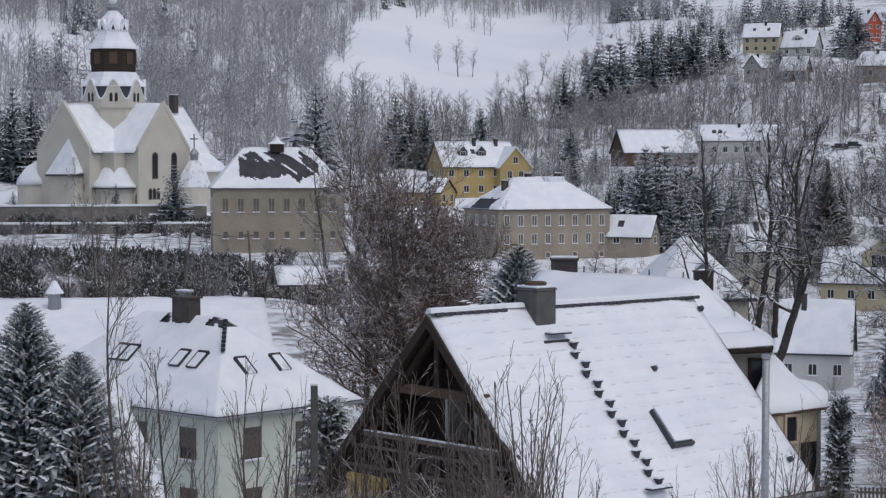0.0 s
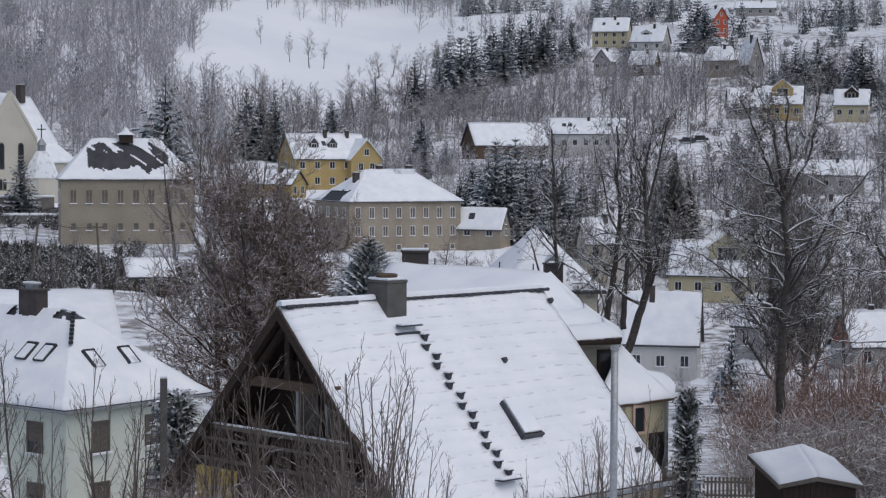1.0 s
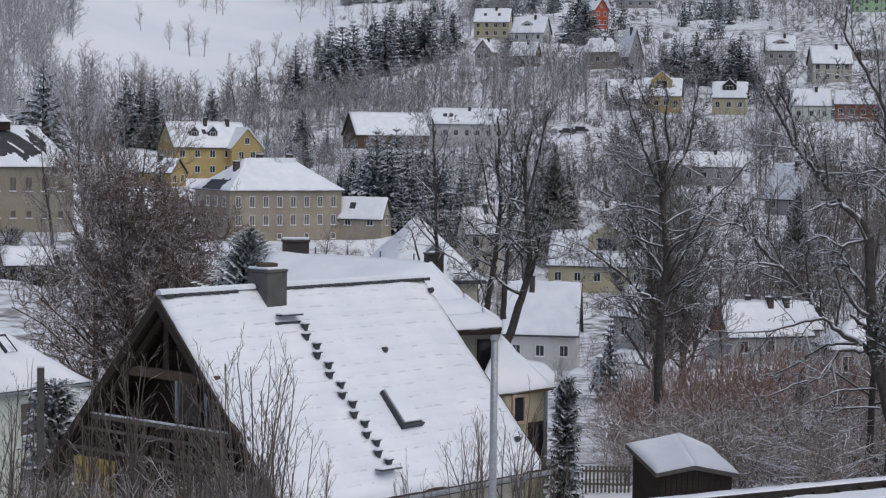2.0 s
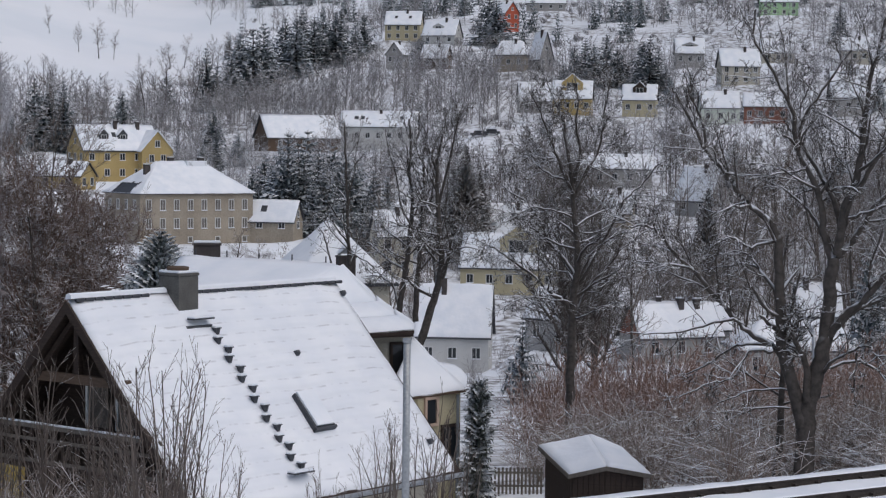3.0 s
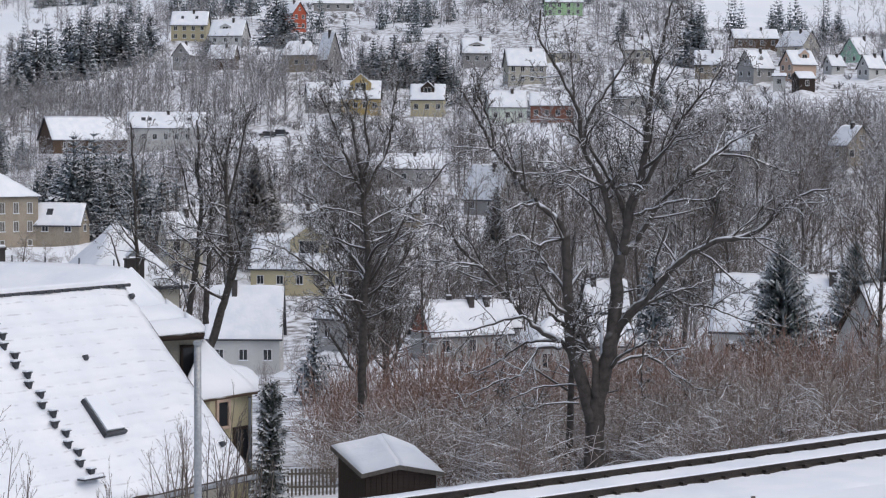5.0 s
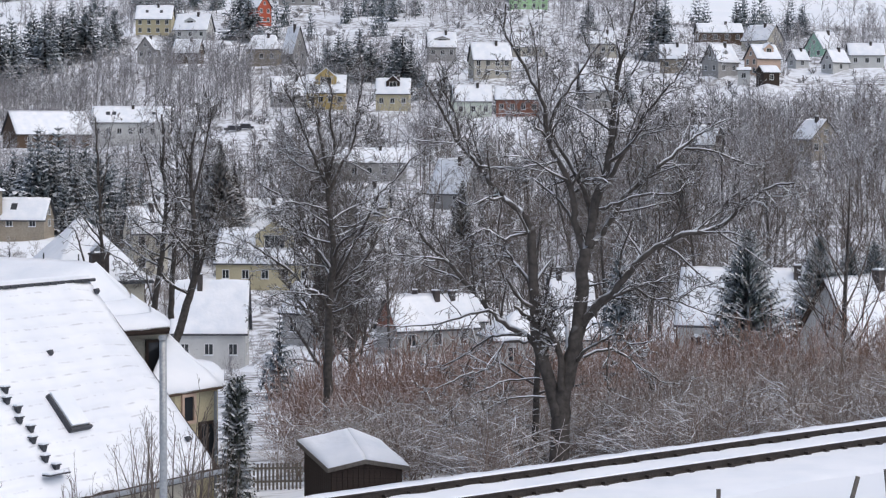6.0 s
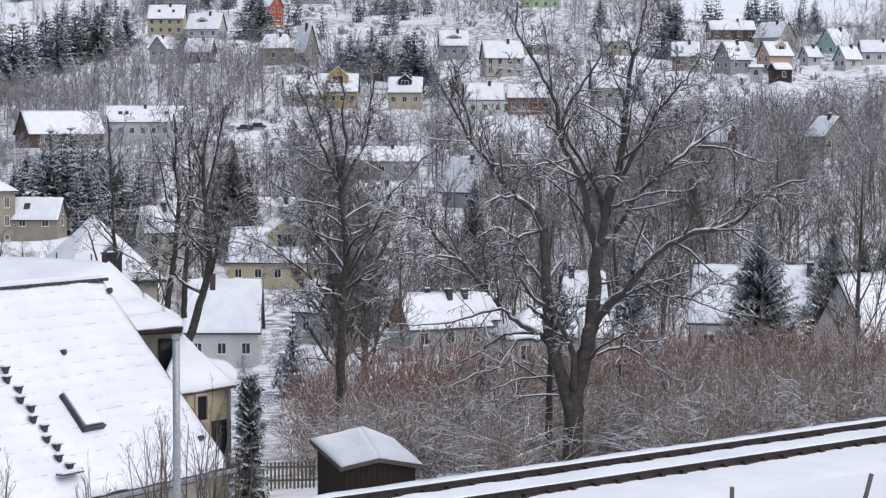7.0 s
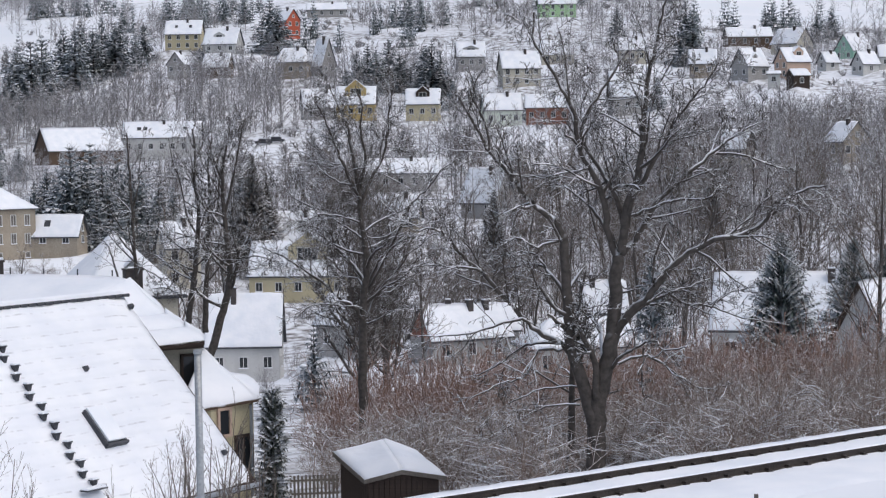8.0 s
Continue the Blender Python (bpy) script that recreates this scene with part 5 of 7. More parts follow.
def shed():
    e = thing("garden_shed", "dark timber garden shed with a low snow-covered gabled roof", "shed", pose(-2.15, 62.0, -3.25))
    back = Matrix.Translation((2.15, -62.0, 3.25))
    BL, FL, FA, BA, FR, BR = (back @ Vector(p) for p in ((-4.14, 63.06, -2.86), (-3.06, 60.82, -3.38), (-1.92, 60.57, -3.06), (-2.67, 63.44, -2.57), (-0.59, 60.50, -3.25), (-1.36, 62.89, -2.99)))
    mid = (BL + FL + FR + BR) / 4

    def inset(p, k=0.86):
        q = mid.lerp(p, k)
        return Vector((q.x, q.y, p.z - 0.16))

    ring = [inset(p) for p in (FL, FA, FR, BR, BA, BL)]
    bm = bmesh.new()
    lo = [bm.verts.new((p.x, p.y, -2.7)) for p in ring]
    hi = [bm.verts.new(p) for p in ring]
    bm.faces.new(lo[::-1])
    bm.faces.new(hi)
    for i in range(6):
        bm.faces.new((lo[i], lo[(i + 1) % 6], hi[(i + 1) % 6], hi[i]))
    bmesh.ops.recalc_face_normals(bm, faces=bm.faces)
    part("wall", bm, "dark_wood", e)
    # upright boards on the gable front and on the long side
    for p, q in ((ring[0], ring[1]), (ring[1], ring[2]), (ring[5], ring[0])):
        n = max(4, int((q - p).xy.length / 0.16))
        out = Vector((q.y - p.y, p.x - q.x, 0)).normalized() * 0.018
        turn = math.degrees(math.atan2(q.y - p.y, q.x - p.x))
        for i in range(n):
            c = p.lerp(q, (i + 0.5) / n) + out
            h = c.z - 0.05 + 2.6
            child("board", shared(("board", round(h, 2)), lambda: box(-0.074, 0.074, -0.014, 0.014, 0, h), "dark_wood"), e, pose(c.x, c.y, -2.6, 0, 0, turn))
    slopes = [[BL, FL, FA, BA], [FA, FR, BR, BA]]
    for o in slopes:
        r = part("roof_slope", plates([[tuple(p - Vector((0, 0, 0.14))) for p in o]], 0.07), "felt", e)
        part("snow_cover", snow_sheet([[tuple(p - Vector((0, 0, 0.06))) for p in o]], 0.11, 2, 0.15, 0.02), "snow", r, smooth=True)
    for p, q in ((BL, FL), (FL, FA), (FA, FR)):
        bm = bmesh.new()
        out = Vector((q.y - p.y, p.x - q.x, 0)).normalized() * 0.03
        vs = [[bm.verts.new(v + o - Vector((0, 0, z))) for v, z in ((p, 0.05), (q, 0.05), (q, 0.18), (p, 0.18))] for o in (out * 0.1, out)]
        bm.faces.new(vs[0])
        bm.faces.new(vs[1])
        for i in range(4):
            bm.faces.new((vs[0][i], vs[0][(i + 1) % 4], vs[1][(i + 1) % 4], vs[1][i]))
        bmesh.ops.recalc_face_normals(bm, faces=bm.faces)
        part("fascia", bm, "grey_wood", e)
    return e


shed()
p = thing("pole", "plain grey metal pole beside the railway", "pole", pose(-4.05, 30.73, 0))
part("mast", lathe([(0, -0.6), (0.062, -0.6), (0.055, 3.44), (0.0, 3.45)], 14), "galvanised", p, smooth=True)
part("cap", lathe([(0, 3.44), (0.066, 3.44), (0.066, 3.5), (0.0, 3.52)], 14), "galvanised", p)


def small_things():
    for i, (az, d, top, lean) in enumerate(((8.15, 30.0, 1.36, 0), (11.6, 30.5, 1.55, 14), (12.9, 31.5, 1.5, -6))):
        x, y = spot(az, d)
        g = ground(x, y)
        e = thing("marker_post", "short dark post standing in the snow", "post", pose(x, y, g, 0, lean, 0), "marker posts")
        part("shaft", box(-0.03, 0.03, -0.03, 0.03, -0.3, max(top - g, 0.3), 0.008), "grey_wood", e)
    x, y = spot(-20.2, 68)
    e = thing("concrete_post", "weathered grey concrete post beside the green house", "post", pose(x, y, ground(x, y), 0, 0, 20))
    part("shaft", box(-0.12, 0.12, -0.12, 0.12, -0.4, -1.2 - ground(x, y), 0.02), "concrete", e)
    part("snow_cap", box(-0.13, 0.13, -0.13, 0.13, -1.198 - ground(x, y), -1.13 - ground(x, y), 0.02), "snow", e)
    # picket fence by the shed
    x, y = spot(-4.7, 68)
    g = ground(x, y)
    e = thing("picket_fence", "low dark wooden picket fence in the garden", "fence", pose(x, y, g, 0, 0, 8))
    for z in (0.3, 0.75):
        part("rail", box(-1.6, 1.3, -0.02, 0.02, z, z + 0.07), "grey_wood", e)
    pk = shared(("picket",), lambda: box(-0.035, 0.035, -0.045, -0.022, 0.05, 0.95), "grey_wood")
    for i in range(22):
        child("picket", pk, e, Matrix.Translation((-1.5 + 0.13 * i, 0, 0.02 * (i % 2))))
    # street lamp in the lane
    x, y = spot(-4.55, 140)
    g = ground(x, y)
    e = thing("street_lamp", "grey street lamp with a flat head", "lamp", pose(x, y, g))
    top = EYE_Z - 140 * 0.1075 - g
    part("mast", lathe([(0, -0.3), (0.07, -0.3), (0.045, top), (0, top)], 8), "galvanised", e)
    hd = part("head", lathe([(0.05, top), (0.28, top + 0.12), (0.3, top + 0.2), (0, top + 0.26)], 10), "zinc", e)
    part("snow_cap", lathe([(0.28, top + 0.215), (0.2, top + 0.33), (0, top + 0.38)], 10), "snow", hd)
    # poles and wires across the bank below the church
    tops = []
    for az, d, top, lean in ((-23.9, 190, 0.2, 8), (-25.8, 188, -0.6, 3), (-21.9, 186, -0.4, -4)):
        x, y = spot(az, d)
        g = ground(x, y)
        e = thing("wooden_pole", "leaning wooden utility pole", "pole", pose(x, y, g, 0, lean, 0), "utility poles")
        part("mast", lathe([(0, -0.5), (0.13, -0.5), (0.09, top - g), (0, top - g)], 8), "grey_wood", e)
        part("crossarm", box(-0.6, 0.6, -0.05, 0.05, top - g - 0.5, top - g - 0.38), "grey_wood", e)
        tops.append(Vector((x + math.sin(radians(lean)) * (top - g), y, top - 0.3)))
    tops.sort(key=lambda v: v.x)
    for a, b in zip(tops, tops[1:]):
        W = Wood()
        pts = [a.lerp(b, t / 12) - Vector((0, 0, 0.5 * (1 - (t / 6 - 1) ** 2))) for t in range(13)]
        W.tube(pts, [0.03] * 13, 4)
        o = new("overhead_wire", mesh_from("overhead_wire", *W.arrays(), "felt"))
        tagged(o, "thin dark overhead wire between poles", "wire", "overhead wires")
    # road through the valley
    verts, faces = [], []
    n = 40
    for i in range(n + 1):
        t = i / n
        d = 225 + 85 * t
        az = -1.4 + 1.1 * math.sin(t * 3.0) - 1.2 * t
        for k, w in enumerate((-2.6, -0.9, 0.9, 2.6)):
            x, y = spot(az, d)
            verts.append((x + w, y + w * 0.4, ground(x + w, y + w * 0.4) + 0.15))
    for i in range(n):
        for k in range(3):
            q = i * 4 + k
            faces.append((q, q + 1, q + 5, q + 4))
    tagged(part("road", (verts, faces), "asphalt", None, smooth=True), "snowy village road with dark wheel tracks", "road", kind="structure")
    # parked cars
    first = None
    for az, d, turn in ((-5.55, 498, 4), (-5.2, 500, -3), (-7.0, 505, 10), (1.0, 520, 0)):
        x, y = spot(az, d)
        m = pose(x, y, ground(x, y) + 0.05, 0, 0, -az + turn)
        if first:
            copy_thing(first, m)
            continue
        e = thing("car", "dark parked car with snow on its roof", "car", m, "parked cars")
        part("body", bm_box(box(-2.1, 2.1, -0.85, 0.85, 0.3, 0.9, 0.12), -1.2, 1.3, -0.75, 0.75, 0.88, 1.45, 0.15), "felt", e)
        part("snow_cover", box(-1.0, 1.1, -0.7, 0.7, 1.452, 1.58, 0.05), "snow", e)
        part("windscreen", box(-1.215, 1.315, -0.6, 0.6, 0.98, 1.3), "glass", e)
        for wx, wy in ((-1.3, -0.86), (1.3, -0.86), (-1.3, 0.72), (1.3, 0.72)):
            w = part("wheel", shift(lathe([(0, 0), (0.32, 0), (0.32, 0.16), (0, 0.16)], 12), pose(wx, wy + 0.15, 0.32, 90, 0, 0)), "rail_steel", e)
            part("rim", shift(lathe([(0, 0.162), (0.19, 0.162), (0.17, 0.18), (0, 0.18)], 10), pose(wx, wy + 0.15, 0.32, 90, 0, 0)), "galvanised", w)
        first = e

# ---- plants ----


class Wood:
    """Collects tubes of stems and twigs as one mesh."""

    def __init__(self):
        self.v, self.f = [], []
        self.cap, self.depth, self.least = None, 2, 0.013

    def tube(self, pts, radii, sides=3):
        base = len(self.v)
        for i, p in enumerate(pts):
            d = (pts[min(i + 1, len(pts) - 1)] - pts[max(i - 1, 0)]).normalized()
            a = d.orthogonal().normalized()
            b = d.cross(a)
            for k in range(sides):
                t = 2 * math.pi * k / sides
                self.v.append(p + (a * math.cos(t) + b * math.sin(t)) * radii[i])
        for i in range(len(pts) - 1):
            for k in range(sides):
                q = base + i * sides
                self.f.append((q + k, q + (k + 1) % sides, q + sides + (k + 1) % sides, q + sides + k))

    def line_with_snow(self, pts, radii):
        """A ridge of snow along the upper side of those stretches that lie flat enough to hold it."""
        run, thick = [], []
        n = len(pts) - 1
        for i, p in enumerate(pts):
            d = (pts[min(i + 1, n)] - pts[max(i - 1, 0)]).normalized()
            r = radii[i]
            flat = abs(d.z) < 0.66 + 0.35 * noise.noise((p.x * 0.8, p.y * 0.8, p.z * 0.8))
            if flat:
                run.append(p + Vector((0, 0, r * 0.66)))
                thick.append(min(r * 0.55, 0.04) + 0.006)
            if (not flat or i == n) and len(run) > 1:
                thick[0] *= 0.4
                thick[-1] *= 0.5
                self.cap.tube(run, thick, 4)
            if not flat:
                run, thick = [], []

    def arrays(self):
        return np.array([tuple(p) for p in self.v], dtype=np.float32), np.array(self.f, dtype=np.int32)


def mesh_from(name, V, Fq, material):
    me = bpy.data.meshes.new(name)
    me.vertices.add(len(V))
    me.vertices.foreach_set("co", np.asarray(V, dtype=np.float32).ravel())
    n, k = Fq.shape
    me.loops.add(n * k)
    me.loops.foreach_set("vertex_index", Fq.ravel().astype(np.int32))
    me.polygons.add(n)
    me.polygons.foreach_set("loop_start", np.arange(0, n * k, k, dtype=np.int32))
    me.polygons.foreach_set("loop_total", np.full(n, k, dtype=np.int32))
    me.polygons.foreach_set("use_smooth", np.ones(n, dtype=bool))
    me.update(calc_edges=True)
    me.materials.append(MATS[material])
    return me


def path(rng, p, d, length, n, wob, lift):
    pts = [p.copy()]
    d = d.normalized()
    for _ in range(n):
        d = (d + Vector((rng.gauss(0, wob), rng.gauss(0, wob), rng.gauss(0, wob) + lift))).normalized()
        pts.append(pts[-1] + d * (length / n))
    return pts


def grow(W, rng, pts, r0, r1, kids, ratios, level, lift, wob, spread, min_r, start=0.25, stem=None):
    """A limb along pts with side shoots, down to the last level."""
    n = len(pts) - 1
    sides = 6 if level == 0 else 4 if level == 1 and r0 > 0.03 else 3
    radii = [r0 + (r1 - r0) * i / n for i in range(n + 1)]
    (stem or W).tube(pts, radii, sides)
    if W.cap is not None and level < W.depth and r0 > W.least:
        W.line_with_snow(pts, radii)
    if level >= len(kids):
        return
    L = sum((b - a).length for a, b in zip(pts, pts[1:]))
    for c in range(kids[level]):
        t = start + (1 - start) * (c + rng.random() * 0.9) / kids[level]
        t = min(t, 0.995)
        i = min(int(t * n), n - 1)
        p = pts[i].lerp(pts[i + 1], t * n - i)
        d = (pts[i + 1] - pts[i]).normalized()
        side = d.orthogonal().normalized()
        side.rotate(Matrix.Rotation(rng.uniform(0, 2 * math.pi), 3, d))
        a = radians(rng.uniform(*spread))
        nd = d * math.cos(a) + side * math.sin(a)
        ln = L * ratios[level] * (1.15 - 0.6 * t) * rng.uniform(0.7, 1.25)
        rr = max((r0 + (r1 - r0) * t) * 0.55, min_r)
        m = (4, 2, 1, 1)[min(level, 3)] if min_r < 0.03 else 1
        grow(W, rng, path(rng, p, nd, ln, m, wob, lift), rr, max(rr * 0.3, min_r * 0.7), kids, ratios, level + 1, lift, wob, spread, min_r, 0.15)


def bare_tree_mesh(seed, height, r, kids, ratios, lift=0.06, wob=0.12, spread=(28, 62), min_r=0.008, lean=(0, 0), start=0.25, material="bark"):
    """Trunk and crown of a leafless tree."""
    rng = random.Random(seed)
    T, W = Wood(), Wood()
    pts = path(rng, Vector((0, 0, -0.6)), Vector((lean[0], lean[1], 1)), height + 0.6, 9, 0.055, 0.03)
    grow(W, rng, pts, r, 0.015, kids, ratios, 0, lift, wob, spread, min_r, start, T)
    return mesh_from("crown", *W.arrays(), material), mesh_from("trunk", *T.arrays(), "bark")


def conifer_mesh(seed, height, radius, whorls, per, material="needles", sag=0.35, fans=7, spray=0.42, taper=0.85):
    """Drooping boughs in whorls, each a fan of many narrow needle sprays."""
    rng = random.Random(seed)
    V, Fs = [], []

    def tri(a, b, c, d):
        i = len(V)
        V.extend((a, b, c, d))
        Fs.append((i, i + 1, i + 2, i + 3))

    for w in range(whorls):
        t = w / whorls
        z = height * (0.06 + 0.94 * t)
        rad = radius * (1 - t) ** taper * rng.uniform(0.8, 1.12) + 0.08
        for k in range(per):
            if rng.random() < 0.1:
                continue
            a = 2 * math.pi * (k + rng.random() * 0.9) / per + w * 0.7
            rr = rad * rng.uniform(0.65, 1.15)
            out = Vector((math.cos(a), math.sin(a), 0))
            side = Vector((-math.sin(a), math.cos(a), 0))
            tilt = 0.5 * t + 0.05 - sag * (1 - t) * rng.uniform(0.6, 1.4)
            for j in range(fans):
                s = (j + 0.6) / fans
                c = out * rr * s + Vector((0, 0, z + rr * (tilt * s + 0.12 * s * s)))
                wd = rr * spray * (1 - 0.6 * s) * rng.uniform(0.6, 1.3)
                ln = rr / fans * 1.7
                for sg in (-1, 1):
                    tip = c + side * sg * wd + out * ln * rng.uniform(0.2, 1.0) + Vector((0, 0, -wd * rng.uniform(0.15, 0.6)))
                    tri(c - out * ln * 0.4, c + out * ln * 0.45 + Vector((0, 0, 0.02)), tip + out * 0.05, tip - out * 0.09)
                if rng.random() < 0.55:
                    tip = c + out * ln * 0.6 - Vector((0, 0, ln * rng.uniform(0.7, 1.5)))
                    tri(c - side * ln * 0.3, c + side * ln * 0.3, tip + side * 0.03, tip - side * 0.03)
    return mesh_from("boughs", np.array([tuple(p) for p in V]), np.array(Fs), material)


def trunk_mesh(height, r):
    W = Wood()
    W.tube([Vector((0, 0, -1.0)), Vector((0, 0, height * 0.5)), Vector((0.02, 0, height))], [r, r * 0.6, 0.01], 6)
    return mesh_from("trunk", *W.arrays(), "bark")


CONIFERS = []
for k in range(5):
    CONIFERS.append((conifer_mesh(40 + k, 10.0, (2.6, 2.2, 2.9, 2.1, 2.4)[k], 18, 8, fans=4), trunk_mesh(9.8, 0.16)))
FROSTED = [(conifer_mesh(60 + k, 10.0, (2.6, 2.3)[k], 18, 8, "frost_needles", fans=4), trunk_mesh(9.8, 0.16)) for k in range(2)]
LARCH = conifer_mesh(55, 10.0, 2.6, 40, 15, "dark_twigs", 0.1, 7, 0.3)
BARE = []
for k in range(7):
    BARE.append(bare_tree_mesh(80 + k, 10.0, 0.19, (12, 7, 5, 2), (0.42, 0.5, 0.5, 0.6), 0.07, 0.12, (25, 60), 0.011, material="twigs"))


def put_tree(name, label, parts, az, dist, top, ref_h, seed, group, width=1.0):
    """A tree whose tip is at that height, standing on the ground."""
    x, y = spot(az, dist)
    g = ground(x, y)
    h = max(top - g, 1.2)
    e = thing(name, label, "tree", pose(x, y, g, 0, 0, (seed * 77) % 360), group)
    s = h / ref_h
    e.scale = (s * width, s * width, s)
    for nm, me in parts:
        child(nm, me, e, Matrix())
    return e


def conifer(az, dist, top, seed, frost=False, width=1.0):
    me, tr = (FROSTED[seed % 2] if frost else CONIFERS[seed % 5])
    put_tree("spruce", "frosted spruce tree dusted with snow" if frost else "dark green spruce with snow on its boughs", (("crown", me), ("trunk", tr)), az, dist, top, 10.0, seed, "spruces", width)


def bare(az, dist, top, seed, width=1.0):
    put_tree("bare_tree", "leafless deciduous tree with snow along its branches", (("crown", BARE[seed % 7][0]), ("trunk", BARE[seed % 7][1])), az, dist, top, 10.0, seed, "bare trees", width)


def build_trees():
    # spruces between and behind the houses: bearing, distance, height of the tip
    for i, (a, d, z) in enumerate((
            (-20.15, 420, 21.5), (-17.9, 470, 20.5), (-17.5, 475, 19.0), (-17.1, 470, 20.0), (-18.5, 460, 12.0), (-15.5, 480, 18.0),
            (-10.9, 352, 8.3), (-10.6, 345, 6.6), (-10.35, 350, 8.8), (-10.05, 343, 5.8), (-9.75, 348, 4.2), (-9.35, 340, 0.0), (-9.0, 346, 1.2), (-11.35, 350, 2.6), (-11.75, 346, -0.6), (-8.65, 342, -1.5),
            (-11.1, 346, 6.0), (-11.9, 352, 2.0), (-10.45, 340, 4.0), (-9.9, 338, 3.5), (-9.2, 350, 3.0), (-8.8, 336, -2.0), (-10.75, 338, 1.0), (-10.2, 335, 0.5), (-9.55, 333, -2.0), (-11.55, 356, 4.4), (-8.3, 345, -3.0),
            (-9.3, 345, 5.2), (-8.95, 350, 4.2), (-8.5, 345, 2.0), (-9.65, 352, 6.4), (-10.9, 340, 7.0), (-8.1, 352, 1.0), (-13.3, 420, 5.5), (-12.9, 425, 8.0), (-14.0, 440, 7.0), (-12.3, 450, 9.0), (-13.0, 470, 14.0))):
        conifer(a, d, z, i, i % 4 == 0, 1.35)
    for i, (a, d, z) in enumerate((
            (-13.2, 560, 32.0), (-12.9, 565, 27.0), (-12.5, 560, 29.0), (-11.9, 570, 38.0), (-11.6, 575, 40.0), (-14.3, 555, 25.0), (-15.1, 550, 21.0),
            (-12.3, 612, 38.0), (-11.5, 598, 36.0), (-11.0, 622, 44.0), (-10.7, 610, 43.0), (-10.55, 634, 47.5), (-10.2, 618, 44.5), (-9.95, 640, 49.0), (-9.6, 622, 46.0), (-9.45, 645, 48.0), (-9.05, 628, 44.0), (-8.8, 640, 47.0),
            (-5.3, 640, 55.0), (-5.1, 636, 52.0), (-2.9, 555, 33.5), (-2.6, 560, 36.0), (-2.35, 556, 34.0), (-2.0, 562, 37.0), (-1.7, 558, 33.5), (-1.4, 560, 30.0), (-3.2, 550, 29.0), (-1.0, 556, 35.0), (-0.55, 552, 33.0), (-0.35, 548, 28.0), (-0.8, 548, 36.0),
            (-0.2, 530, 24.0), (0.35, 535, 26.0), (6.3, 600, 49.0), (6.5, 596, 46.0), (4.4, 640, 50.0), (9.9, 650, 48.0), (10.3, 660, 50.0), (8.5, 640, 48.0), (-7.2, 600, 38.0), (5.5, 520, 24.0), (1.9, 510, 20.0), (2.1, 500, 17.0), (1.6, 420, 8.0),
            (10.1, 380, 6.0), (10.5, 375, 4.0), (11.2, 370, 0.5), (11.9, 372, -1.0), (12.6, 380, 2.0), (9.4, 385, 2.0), (7.4, 380, 3.0))):
        conifer(a, d, z, i + 3, i % 3 == 1, 1.35 + 0.12 * (i % 4))
    for i, (a, d, z, w) in enumerate(((-25.7, 345, 1.8, 1.0), (-24.1, 342, 5.2, 1.25), (-28.5, 350, 0.5, 1.6), (-27.9, 348, -2.0, 1.4), (-29.2, 352, 1.0, 1.2),
                                      (-28.5, 430, 21.0, 1.2), (-28.0, 436, 20.0, 1.1), (-29.0, 440, 23.0, 1.2), (-4.25, 175, -8.2, 1.0),  
                                      (5.3, 165, -1.5, 0.9), (5.6, 170, -4.5, 1.0), (12.9, 150, -2.0, 1.0), (4.5, 400, 6.0, 1.0), (6.0, 330, 4.0, 1.0), (6.4, 335, 1.0, 1.0))):
        conifer(a, d, z, i + 1, i in (7, 19), w)
    # larches, brown and without needles
    for i, (a, d, z, w) in enumerate(((-5.9, 345, 6.2, 1.0), (-6.25, 350, 2.5, 0.9), (-5.5, 348, 2.0, 0.9), (4.3, 340, 3.0, 0.8), (7.0, 300, 3.5, 0.8), (0.9, 300, 0.5, 0.8))):
        put_tree("larch", "dense brown larch without needles", (("crown", LARCH), ("trunk", CONIFERS[0][1])), a, d, z, 10.0, i, "larches", w)
    # single trees on the open field
    for i, (a, d, h, w) in enumerate(((-17.5, 700, 8.0, 0.7), (-16.7, 668, 8.0, 0.8), (-16.15, 662, 10.5, 0.95), (-15.75, 665, 8.0, 0.8), (-15.05, 660, 3.5, 1.0), (-14.75, 655, 3.0, 1.3), (-14.2, 652, 7.0, 1.5), (-13.8, 656, 9.0, 1.0), (-13.05, 652, 9.0, 1.2), (-12.6, 655, 9.5, 1.1), (-12.3, 650, 9.0, 1.0))):
        bare(a, d, ground(*spot(a, d)) + h, i, w)
